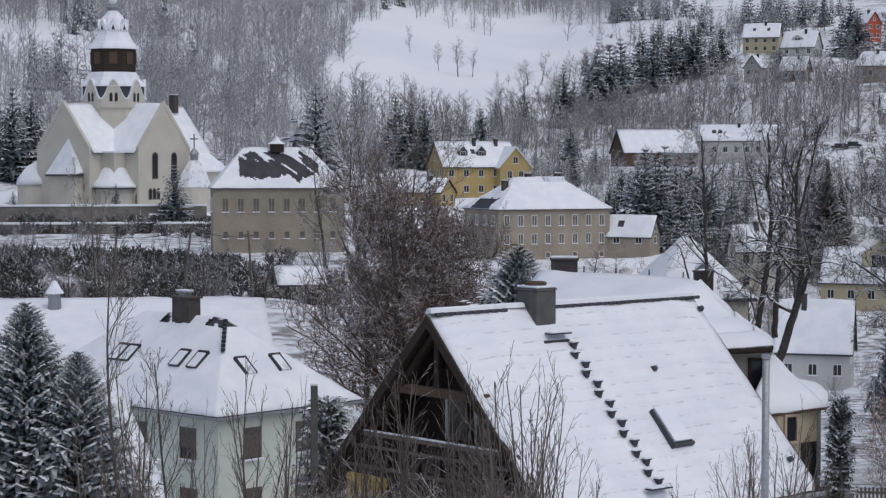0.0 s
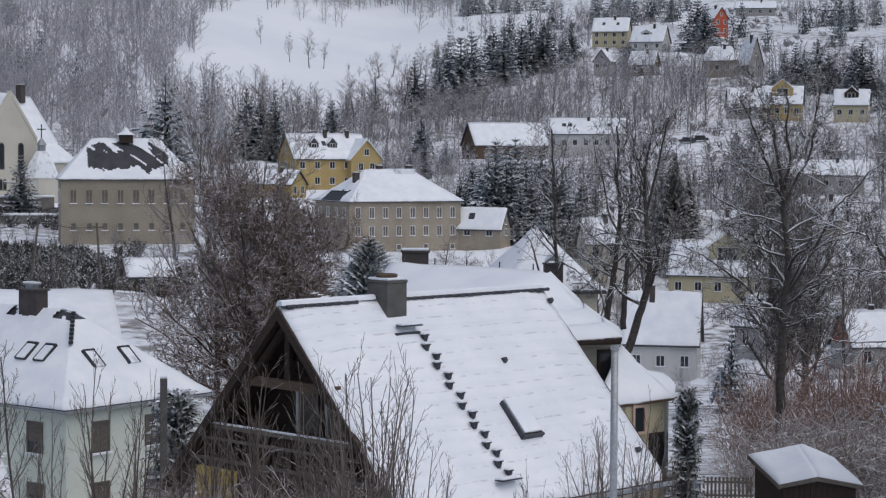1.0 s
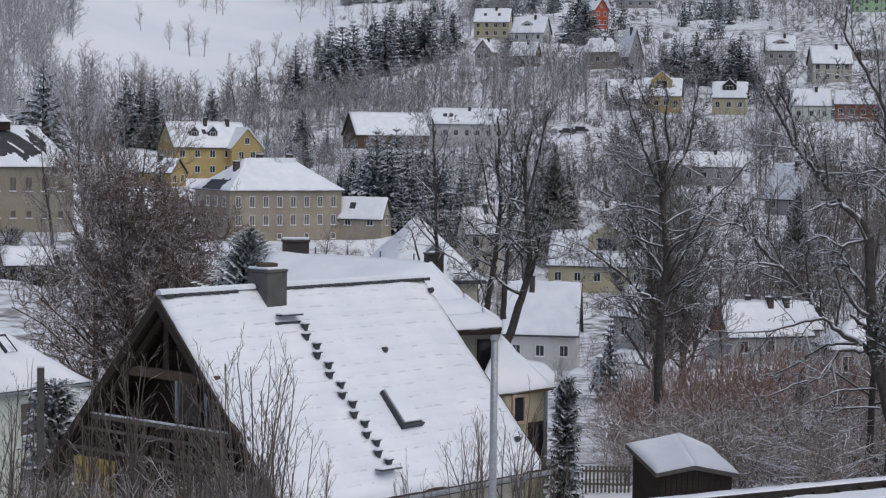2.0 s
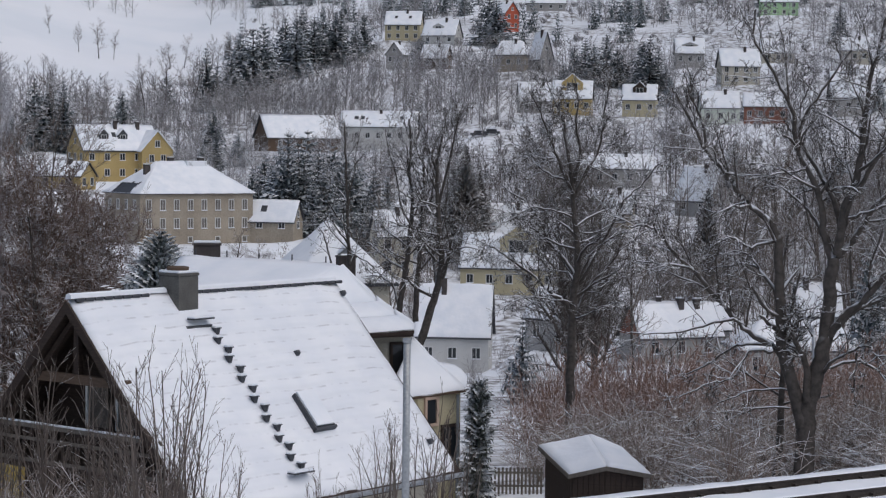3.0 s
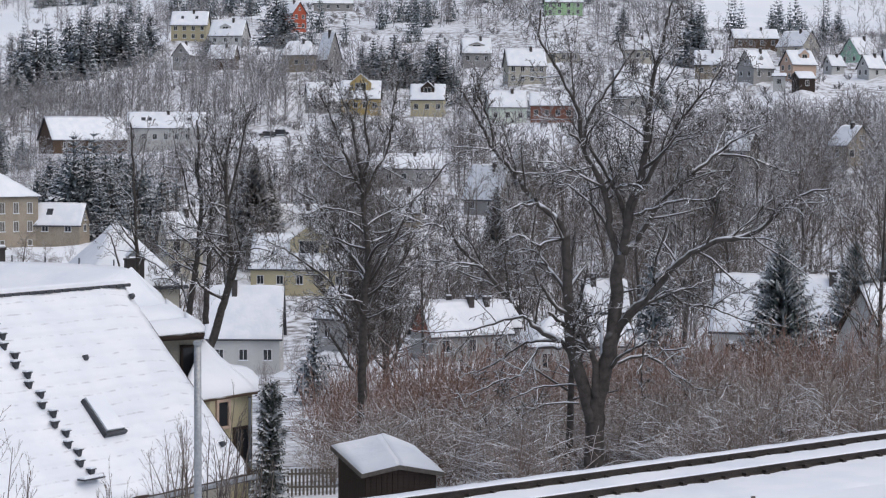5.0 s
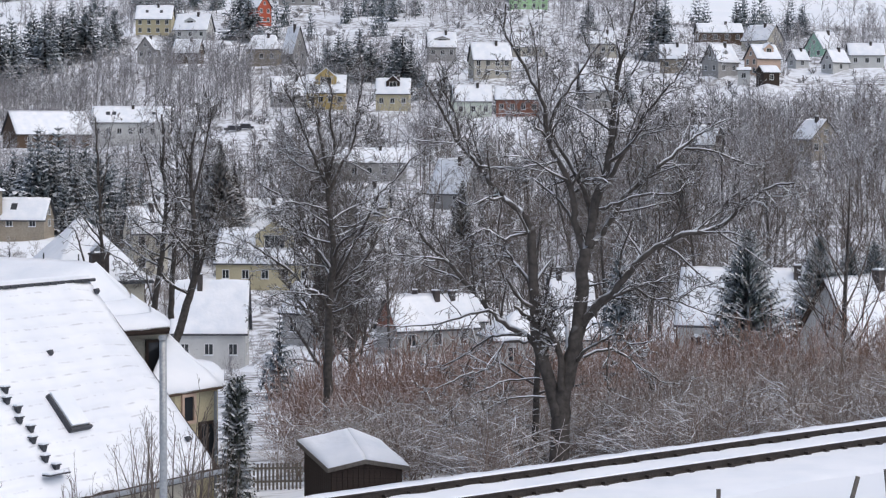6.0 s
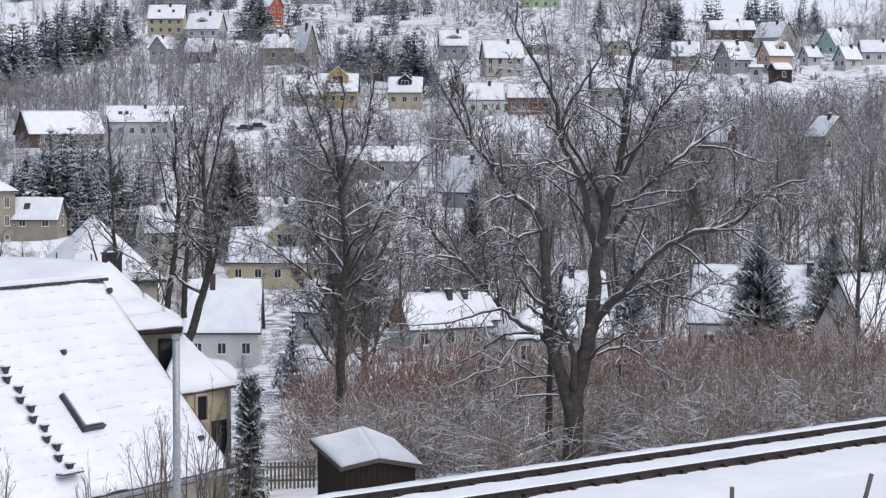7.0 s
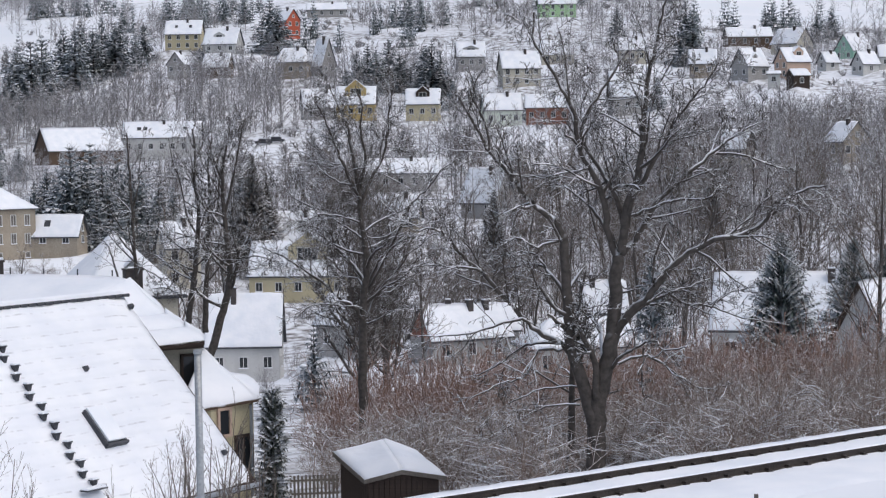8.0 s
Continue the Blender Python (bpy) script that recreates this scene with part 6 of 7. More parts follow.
    # bare trees in the village
    for i, (a, d, z, w) in enumerate((
            (-8.35, 118, 0.4, 0.6), (-7.9, 116, 2.6, 0.6),
            (-1.1, 215, -3.0, 0.8), (2.4, 215, -4.0, 0.9), (5.0, 230, 0.0, 1.0), (6.2, 225, 1.0, 1.0), (7.4, 230, 2.5, 1.0), (8.6, 240, 3.0, 1.0), (9.6, 250, 2.0, 1.0), (10.8, 245, 0.0, 1.0), (11.8, 240, 1.0, 1.0), (12.6, 250, 3.0, 1.0),
            (-2.2, 330, 3.0, 1.0), (1.9, 320, 1.0, 1.0), (4.0, 310, 4.0, 1.0), (6.7, 320, 6.0, 1.0), (8.2, 330, 8.0, 1.0), (5.4, 360, 8.5, 1.0), (2.8, 355, 6.0, 1.0),
            (-14.4, 540, 26.5, 1.3), (-14.9, 545, 24.0, 1.3), (-13.6, 545, 26.0, 1.2), (-16.6, 520, 19.0, 1.4), (-16.1, 520, 16.0, 1.4),
            (-26.0, 130, 3.2, 0.6), (-27.2, 140, -1.0, 0.8), (-23.2, 170, -1.5, 0.8), (-21.6, 180, -1.8, 0.9), (-19.9, 250, 7.0, 0.9), (-18.9, 250, 8.5, 0.9), (-18.2, 245, 7.5, 0.9), (-12.4, 260, -5.0, 1.3), (-11.6, 250, -6.5, 1.4), (-11.0, 240, -7.0, 1.4))):
        bare(a, d, z, i, w)


build_trees()


def big_fir():
    me = conifer_mesh(7, 9.5, 3.3, 62, 17, "fir_needles", 0.25, 13, 0.17)
    x, y = spot(-28.2, 60)
    for (a, d, top, s) in ((-28.2, 60, 2.25, 1), (-26.75, 59, 0.9, 2), (-29.3, 61, 0.6, 7), (-14.45, 86, 2.7, 8), (8.9, 118, 1.4, 3), (10.86, 160, -0.8, 4), (11.7, 162, -1.8, 5), (12.35, 158, -1.2, 6)):
        put_tree("fir_tree", "dense dark green fir with heavy snow on its boughs", (("crown", me), ("trunk", trunk_mesh(9.3, 0.17))), a, d, top, 9.5, s, "firs", 1.25 if d < 100 else 0.95)


big_fir()


def columnar_thuja():
    me = conifer_mesh(17, 4.0, 0.62, 36, 11, "snowy_hedge", 0.5, 6, 0.3, 0.3)
    put_tree("snowy_evergreen", "slim columnar conifer covered with clumps of snow", (("crown", me), ("trunk", trunk_mesh(3.6, 0.06))), -5.45, 63, -0.9, 4.0, 3, "", 0.85)
    # an ivy bush, stood in for by the same columnar conifer mesh
    put_tree("snowy_evergreen", "dark ivy bush with specks of snow beside the house, shaped like a conifer", (("crown", me), ("trunk", trunk_mesh(3.6, 0.06))), -19.85, 70, -1.9, 4.0, 5, "", 1.25)


columnar_thuja()


def limb_path(pts, rng):
    """A smooth, slightly wandering limb through a few points."""
    P = [Vector(p) for p in pts]
    out = []
    for i in range(len(P) - 1):
        a, b, c, d = P[max(i - 1, 0)], P[i], P[i + 1], P[min(i + 2, len(P) - 1)]
        for k in range(4):
            t = k / 4
            q = 0.5 * (2 * b + (c - a) * t + (2 * a - 5 * b + 4 * c - d) * t * t + (3 * b - a - 3 * c + d) * t**3)
            out.append(q + Vector((rng.gauss(0, 0.02), rng.gauss(0, 0.05), rng.gauss(0, 0.02))))
    return out + [P[-1]]


def limb_builder(e, rng, big, small):
    """Returns two functions: one grows a limb of a tree with its twigs, the other lays the snow on all of them."""
    snow = Wood()

    def limb(name, r0, r1, *pts, kids=None, start=0.22):
        W = Wood()
        W.cap = snow
        grow(W, rng, limb_path(pts, rng), r0 * 0.84, r1 * 0.84, kids or (big if r0 >= 0.085 else small), (0.30, 0.50, 0.5, 0.55), 0, 0.03, 0.17, (28, 75), 0.011, start)
        child(name, mesh_from(name, *W.arrays(), "bark"), e, Matrix())

    def lay_snow():
        tagged(child("snow_line", mesh_from("snow_line", *snow.arrays(), "snow"), e, Matrix()), "snow lying along the limbs", kind="stuff")

    return limb, lay_snow


def great_tree():
    x, y = spot(3.72, 60)
    e = thing("old_ash_tree", "large old leafless tree with forked trunks and snow on its limbs", "tree", pose(x, y, -2.95, 0, 0, -3.72))
    rng = random.Random(21)
    limb, lay_snow = limb_builder(e, rng, (15, 7, 4, 2), (9, 5, 3))
    limb("trunk", 0.37, 0.21, (-0.08, 0.0, -0.45), (-0.02, 0.0, 0.82), (0.02, 0.0, 1.83), (0.23, 0.0, 2.76), (0.48, 0.0, 3.85), (0.60, 0.0, 5.19), (0.66, 0.0, 6.19), kids=(3, 3, 3), start=0.5)
    limb("trunk", 0.26, 0.15, (-0.11, 0.0, 1.24), (-0.43, -0.1, 2.51), (-0.70, -0.2, 3.52), (-0.79, -0.2, 4.53), (-0.85, -0.3, 5.70), (-0.92, -0.4, 6.86), kids=(6, 4, 3), start=0.3)
    limb("limb", 0.14, 0.03, (0.66, 0.0, 6.11), (0.40, 0.1, 6.85), (0.30, 0.1, 7.77), (-0.07, 0.2, 8.68), (-0.45, 0.3, 9.43), (-0.55, 0.3, 10.35), (-0.82, 0.4, 11.01), (-1.30, 0.5, 11.81), (-1.77, 0.5, 12.68), (-1.73, 0.6, 13.44))
    limb("limb", 0.11, 0.03, (0.85, 0.0, 6.77), (0.73, 0.2, 7.72), (0.14, 0.5, 8.81), (-0.38, 0.7, 9.76), (0.08, 0.9, 10.86), (0.66, 1.2, 11.71), (1.08, 1.4, 12.31))
    limb("limb", 0.16, 0.03, (0.77, 0.0, 6.36), (0.96, -0.1, 7.69), (1.28, -0.2, 8.53), (1.42, -0.3, 9.52), (1.48, -0.4, 10.26), (1.55, -0.5, 11.16), (1.72, -0.6, 11.97), (1.89, -0.7, 12.70), (2.11, -0.8, 13.59))
    limb("limb", 0.11, 0.02, (0.93, 0.0, 7.11), (1.12, -0.2, 7.86), (1.57, -0.4, 8.70), (2.05, -0.6, 9.52), (2.36, -0.8, 10.17), (2.76, -1.0, 10.66), (3.15, -1.2, 11.14), (3.55, -1.4, 11.75))
    limb("limb", 0.13, 0.02, (0.71, 0.0, 6.22), (1.20, 0.2, 6.72), (1.77, 0.3, 7.68), (2.60, 0.5, 8.44), (3.37, 0.7, 9.11), (3.94, 0.9, 9.53), (4.48, 1.0, 9.87), (5.00, 1.2, 10.09))
    limb("limb", 0.05, 0.015, (3.65, 0.9, 9.16), (4.50, 1.1, 9.09), (5.32, 1.3, 8.77), (5.93, 1.5, 8.66))
    limb("limb", 0.07, 0.015, (1.09, -0.2, 7.40), (1.58, -0.5, 7.61), (2.55, -0.9, 7.87), (3.31, -1.2, 7.93), (3.58, -1.5, 8.33))
    limb("limb", 0.16, 0.03, (0.54, 0.0, 3.88), (0.95, -0.2, 4.51), (1.52, -0.4, 5.02), (2.08, -0.6, 5.77), (2.73, -0.8, 6.33), (3.44, -1.0, 6.69), (4.40, -1.2, 6.93), (4.94, -1.4, 7.30), (5.43, -1.6, 7.84), (6.05, -1.8, 8.16), (6.55, -2.0, 8.24))
    limb("limb", 0.045, 0.015, (4.33, -1.5, 6.93), (4.76, -1.2, 7.72), (5.33, -1.0, 8.04))
    limb("limb", 0.045, 0.015, (3.90, -1.4, 6.81), (4.76, -1.8, 6.81), (5.23, -2.2, 6.56))
    limb("limb", 0.1, 0.02, (0.69, 0.0, 4.19), (1.46, 0.4, 4.73), (2.17, 0.8, 5.03), (2.86, 1.2, 5.22), (3.52, 1.6, 5.44))
    limb("limb", 0.055, 0.015, (2.21, 0.8, 5.01), (2.69, 1.1, 4.70), (3.55, 1.4, 4.57), (4.42, 1.7, 4.22), (5.81, 2.0, 3.95))
    limb("limb", 0.04, 0.012, (3.47, 1.2, 4.60), (4.10, 1.1, 5.05), (4.87, 1.0, 5.20))
    limb("limb", 0.075, 0.02, (0.20, 0.0, 2.47), (0.66, -0.3, 3.21), (1.15, -0.6, 3.55), (1.63, -0.9, 3.78), (1.95, -1.2, 3.55), (2.59, -1.5, 3.65))
    limb("limb", 0.06, 0.015, (0.63, 0.0, 3.01), (1.47, 0.3, 3.24), (2.02, 0.6, 2.86), (2.54, 0.9, 2.49), (3.06, 1.2, 2.19), (3.65, 1.5, 2.02))
    limb("limb", 0.04, 0.012, (1.38, -0.6, 3.55), (1.28, -0.9, 2.79), (1.38, -1.2, 2.16))
    limb("limb", 0.13, 0.03, (-0.92, -0.4, 6.73), (-1.09, -0.5, 7.20), (-1.55, -0.6, 7.61), (-2.04, -0.7, 8.06), (-2.32, -0.8, 8.55), (-2.69, -1.0, 8.95), (-3.10, -1.1, 9.45), (-3.34, -1.2, 9.99), (-3.73, -1.3, 10.64), (-3.98, -1.4, 11.07))
    limb("limb", 0.05, 0.015, (-2.43, -1.0, 8.67), (-2.01, -0.7, 8.59), (-1.39, -0.5, 8.60), (-1.07, -0.2, 8.48))
    limb("limb", 0.05, 0.015, (-2.98, -1.2, 9.34), (-3.13, -1.5, 10.15), (-3.38, -1.7, 10.79), (-3.62, -2.0, 11.46))
    limb("limb", 0.07, 0.02, (0.30, 0.2, 7.05), (-0.07, 0.5, 7.59), (-0.54, 0.8, 8.00), (-0.99, 1.1, 8.29), (-1.37, 1.4, 8.28))
    limb("limb", 0.06, 0.02, (0.36, 0.0, 7.89), (0.65, -0.4, 8.26), (1.08, -0.8, 8.29), (1.36, -1.2, 8.18))
    limb("limb", 0.13, 0.03, (-0.50, 0.0, 3.09), (-1.10, -0.2, 3.69), (-1.70, -0.5, 4.04), (-2.36, -0.7, 4.72), (-2.84, -1.0, 5.31), (-3.32, -1.2, 5.90), (-3.87, -1.5, 6.40), (-4.20, -1.7, 6.84), (-4.55, -2.0, 7.14), (-5.08, -2.2, 7.14))
    limb("limb", 0.08, 0.02, (-0.88, -0.3, 5.00), (-1.22, 0.1, 5.59), (-1.57, 0.5, 5.88), (-2.15, 0.9, 5.95), (-3.16, 1.3, 5.70))
    limb("limb", 0.05, 0.015, (-1.43, 0.2, 5.90), (-1.87, 0.4, 6.28), (-2.55, 0.7, 6.30), (-3.04, 0.9, 6.08))
    limb("limb", 0.06, 0.015, (-0.99, -0.4, 6.73), (-1.67, -0.7, 6.53), (-2.19, -1.0, 6.80), (-2.67, -1.2, 6.64), (-3.02, -1.5, 6.21))
    limb("limb", 0.05, 0.015, (-3.37, -1.6, 5.97), (-3.94, -1.9, 6.02), (-4.50, -2.1, 6.11), (-5.00, -2.4, 6.15))
    limb("limb", 0.07, 0.015, (-1.50, -0.3, 3.93), (-2.03, -0.6, 4.38), (-2.51, -0.9, 4.40), (-3.16, -1.1, 4.17), (-3.80, -1.4, 4.09), (-4.60, -1.7, 4.05), (-5.09, -2.0, 4.07))
    limb("limb", 0.06, 0.015, (-1.11, -0.1, 3.64), (-1.68, 0.2, 3.65), (-2.19, 0.4, 3.52), (-2.74, 0.7, 3.08), (-3.40, 0.9, 2.70), (-3.83, 1.2, 2.56))
    limb("limb", 0.055, 0.015, (-1.01, -0.1, 3.44), (-1.67, -0.4, 3.50), (-1.99, -0.7, 2.89), (-2.34, -0.9, 2.67), (-2.95, -1.2, 2.55), (-3.66, -1.5, 2.19))
    limb("limb", 0.14, 0.05, (-0.03, -0.2, 2.02), (-0.04, -0.3, 3.07), (-0.29, -0.4, 3.71), (-0.54, -0.5, 4.22), (-0.71, -0.6, 4.69))
    limb("limb", 0.06, 0.015, (-0.70, -0.3, 3.33), (-0.60, -0.6, 3.90), (-0.27, -0.9, 4.43), (0.12, -1.3, 4.69), (0.51, -1.6, 4.81))
    limb("limb", 0.04, 0.012, (-0.57, 0.0, 2.36), (-1.53, -0.3, 2.33), (-2.18, -0.7, 2.16), (-2.96, -1.0, 1.73), (-3.40, -1.4, 1.38))
    limb("limb", 0.04, 0.012, (-0.50, 0.0, 1.82), (-1.36, -0.5, 1.84), (-2.04, -0.9, 1.66), (-2.71, -1.4, 1.28), (-3.24, -1.8, 1.04))
    lay_snow()
    # thinner neighbour
    x, y = spot(2.85, 61)
    e2 = thing("slim_tree", "slim leafless trunk beside the old tree", "tree", pose(x, y, -3.2))
    W, T = Wood(), Wood()
    grow(W, rng, path(rng, Vector((0, 0, -1)), Vector((0.04, 0, 1)), 7.0, 8, 0.05, 0.02), 0.15, 0.03, (12, 6, 3), (0.3, 0.5, 0.5), 0, 0.03, 0.14, (35, 75), 0.008, 0.4, T)
    child("crown", mesh_from("crown", *W.arrays(), "bark"), e2, Matrix())
    child("trunk", mesh_from("trunk", *T.arrays(), "bark"), e2, Matrix())


great_tree()


def limbed_trees():
    """The other large trees whose limbs can be told apart."""
    def tree(name, label, az, d, z, seed, big, small):
        x, y = spot(az, d)
        return limb_builder(thing(name, label, "tree", pose(x, y, z, 0, 0, -az)), random.Random(seed), big, small)

    limb, lay_snow = tree("tall_tree", "tall leafless tree with wide snowy branches", -2.89, 85, -8.0, 31, (15, 8, 5, 2), (10, 6, 4))
    limb("trunk", 0.26, 0.1, (-0.00, 0.0, 2.24), (-0.00, 0.0, 4.86), (0.04, 0.0, 7.00), (0.18, 0.0, 8.89), (0.23, 0.0, 10.31), (0.04, 0.0, 11.73), (-0.03, 0.0, 12.91), kids=(12, 6, 4), start=0.4)
    limb("limb", 0.12, 0.02, (-0.00, 0.0, 7.28), (-0.31, -0.2, 7.96), (-0.90, -0.4, 8.33), (-1.48, -0.6, 8.94), (-2.06, -0.9, 9.37), (-2.75, -1.1, 9.90), (-3.55, -1.3, 10.37), (-4.16, -1.5, 10.59))
    limb("limb", 0.1, 0.02, (0.11, 0.0, 9.08), (-0.43, 0.2, 9.83), (-0.91, 0.4, 10.29), (-1.26, 0.6, 10.99), (-1.62, 0.9, 11.70), (-2.34, 1.1, 12.29), (-2.94, 1.3, 12.64), (-3.35, 1.5, 13.16))
    limb("limb", 0.09, 0.02, (-0.01, 0.0, 12.55), (-0.43, -0.2, 13.38), (-0.78, -0.5, 14.20), (-1.12, -0.7, 15.13), (-1.47, -1.0, 15.94), (-1.86, -1.2, 16.67))
    limb("limb", 0.1, 0.02, (-0.03, 0.0, 12.86), (-0.31, 0.1, 14.55), (-0.43, 0.3, 15.50), (-0.79, 0.4, 16.20), (-1.19, 0.6, 17.24))
    limb("limb", 0.08, 0.02, (0.04, 0.0, 12.86), (0.27, -0.1, 14.09), (0.09, -0.2, 15.26), (0.18, -0.4, 16.19), (-0.10, -0.5, 17.17))
    limb("limb", 0.09, 0.02, (0.09, 0.0, 12.32), (0.51, 0.2, 13.38), (0.98, 0.3, 14.09), (1.22, 0.5, 15.27), (1.36, 0.6, 16.45), (1.51, 0.8, 17.26))
    limb("limb", 0.07, 0.02, (0.28, 0.0, 8.85), (0.75, -0.4, 9.86), (1.21, -0.8, 10.35), (1.90, -1.2, 10.84), (2.68, -1.6, 10.97))
    limb("limb", 0.08, 0.02, (0.28, 0.0, 7.66), (0.63, 0.3, 8.40), (1.47, 0.6, 9.33), (2.00, 0.8, 10.03), (2.91, 1.1, 10.74), (3.50, 1.4, 10.99))
    limb("limb", 0.08, 0.02, (0.33, 0.0, 8.66), (1.22, -0.2, 10.33), (1.80, -0.5, 11.56), (2.19, -0.8, 12.27), (2.88, -1.0, 12.93), (3.57, -1.2, 13.75), (4.30, -1.5, 14.15))
    limb("limb", 0.05, 0.015, (0.11, 0.0, 7.90), (-0.66, -0.5, 7.99), (-1.36, -1.0, 8.14), (-2.27, -1.5, 8.06), (-2.99, -2.0, 7.60))
    limb("limb", 0.05, 0.015, (0.14, 0.0, 7.19), (0.56, -0.7, 7.41), (1.25, -1.3, 7.82), (1.98, -2.0, 8.10))
    limb("limb", 0.05, 0.015, (0.04, 0.0, 11.45), (-0.78, -0.4, 11.74), (-1.59, -0.8, 11.87), (-2.28, -1.2, 11.53), (-3.00, -1.6, 11.04))
    limb("limb", 0.05, 0.015, (-0.05, 0.0, 13.03), (-0.79, 0.4, 13.13), (-1.62, 0.8, 13.72), (-2.10, 1.2, 14.31), (-2.64, 1.6, 14.55))
    limb("limb", 0.05, 0.015, (0.11, 0.0, 10.90), (0.99, 0.5, 10.81), (1.95, 1.0, 11.41), (2.68, 1.5, 12.41), (2.93, 2.0, 13.36))
    lay_snow()
    limb, lay_snow = tree("tall_slim_tree", "slim dark leafless tree by the houses", -9.15, 104, -9.6, 32, (14, 7, 4), (8, 5, 4))
    limb("trunk", 0.14, 0.04, (0.09, 0.0, 7.42), (-0.01, 0.0, 9.57), (-0.11, 0.0, 11.57), (-0.18, 0.0, 13.57), (-0.26, 0.0, 15.56), (-0.36, 0.0, 17.12))
    limb("limb", 0.07, 0.02, (-0.06, 0.0, 10.86), (-0.61, -0.3, 11.59), (-1.05, -0.7, 12.23), (-1.44, -1.0, 12.41))
    limb("limb", 0.08, 0.02, (-0.52, 0.0, 8.14), (-0.91, 0.2, 9.56), (-1.19, 0.5, 10.84), (-1.58, 0.8, 11.66), (-1.92, 1.0, 11.82))
    limb("limb", 0.06, 0.015, (-0.06, 0.0, 10.43), (0.70, -0.3, 10.10), (1.34, -0.7, 9.60), (1.95, -1.0, 8.77))
    limb("limb", 0.05, 0.015, (-0.16, 0.0, 13.28), (0.19, 0.3, 14.41), (0.31, 0.7, 15.84), (0.60, 1.0, 17.13))
    lay_snow()
    limb, lay_snow = tree("twin_tree", "dark leafless tree with twin trunks by the houses", -7.52, 102, -9.4, 33, (16, 8, 5), (10, 6, 4))
    limb("trunk", 0.2, 0.05, (-0.48, 0.0, 6.94), (-0.25, 0.0, 8.35), (-0.02, 0.0, 10.04), (0.15, 0.0, 11.73), (0.21, 0.0, 13.13), (0.05, 0.0, 14.54), (0.11, 0.0, 15.94), (0.00, 0.0, 17.05))
    limb("trunk", 0.19, 0.04, (0.41, 0.4, 6.90), (0.48, 0.5, 8.60), (0.59, 0.5, 10.29), (0.68, 0.6, 11.99), (0.78, 0.7, 13.68), (0.73, 0.7, 15.37), (0.96, 0.8, 16.64))
    limb("limb", 0.08, 0.02, (-0.37, 0.0, 7.37), (-0.64, 0.3, 8.47), (-1.04, 0.6, 8.94), (-1.60, 0.9, 9.15), (-2.25, 1.2, 9.02))
    limb("limb", 0.07, 0.015, (0.15, 0.0, 11.73), (-0.40, -0.2, 12.86), (-0.61, -0.5, 14.26), (-1.05, -0.8, 15.65), (-1.20, -1.0, 16.62))
    limb("limb", 0.07, 0.015, (0.65, 0.0, 11.73), (1.16, -0.2, 13.14), (1.27, -0.5, 14.54), (1.60, -0.8, 15.94), (1.82, -1.0, 17.05))
    limb("limb", 0.06, 0.015, (0.03, 0.0, 9.48), (-0.63, -0.3, 10.06), (-1.24, -0.7, 10.64), (-1.64, -1.0, 10.80))
    limb("limb", 0.06, 0.015, (0.24, 0.0, 13.41), (-0.12, 0.3, 14.53), (-0.62, 0.7, 15.31), (-0.95, 1.0, 15.48))
    lay_snow()
    limb, lay_snow = tree("leaning_tree", "leaning dark leafless tree by the houses", -7.16, 100, -9.2, 34, (16, 8, 5), (10, 6, 4))
    limb("trunk", 0.27, 0.05, (-0.07, 0.0, 5.47), (0.46, 0.0, 7.18), (0.88, 0.0, 8.57), (1.04, 0.0, 9.95), (0.91, 0.0, 11.61), (0.78, 0.0, 13.54), (0.84, 0.0, 14.92), (1.06, 0.0, 16.15))
    limb("limb", 0.1, 0.02, (0.93, 0.0, 8.57), (1.32, -0.2, 9.69), (1.48, -0.5, 10.80), (1.91, -0.8, 11.36), (2.29, -1.0, 12.14))
    limb("limb", 0.08, 0.02, (0.84, 0.0, 14.09), (0.41, 0.3, 15.19), (0.19, 0.7, 16.15), (-0.19, 1.0, 17.12))
    limb("limb", 0.09, 0.02, (0.89, 0.0, 12.71), (1.22, -0.2, 14.09), (1.49, -0.5, 15.47), (1.76, -0.8, 16.70), (1.87, -1.0, 17.24))
    limb("limb", 0.06, 0.015, (1.05, 0.0, 10.23), (1.75, -0.3, 10.52), (2.57, -0.6, 10.58), (3.33, -0.9, 10.27), (4.13, -1.2, 9.87))
    limb("limb", 0.06, 0.015, (0.91, 0.0, 11.33), (1.22, 0.3, 12.15), (1.28, 0.7, 13.25), (1.35, 1.0, 14.35))
    lay_snow()


limbed_trees()


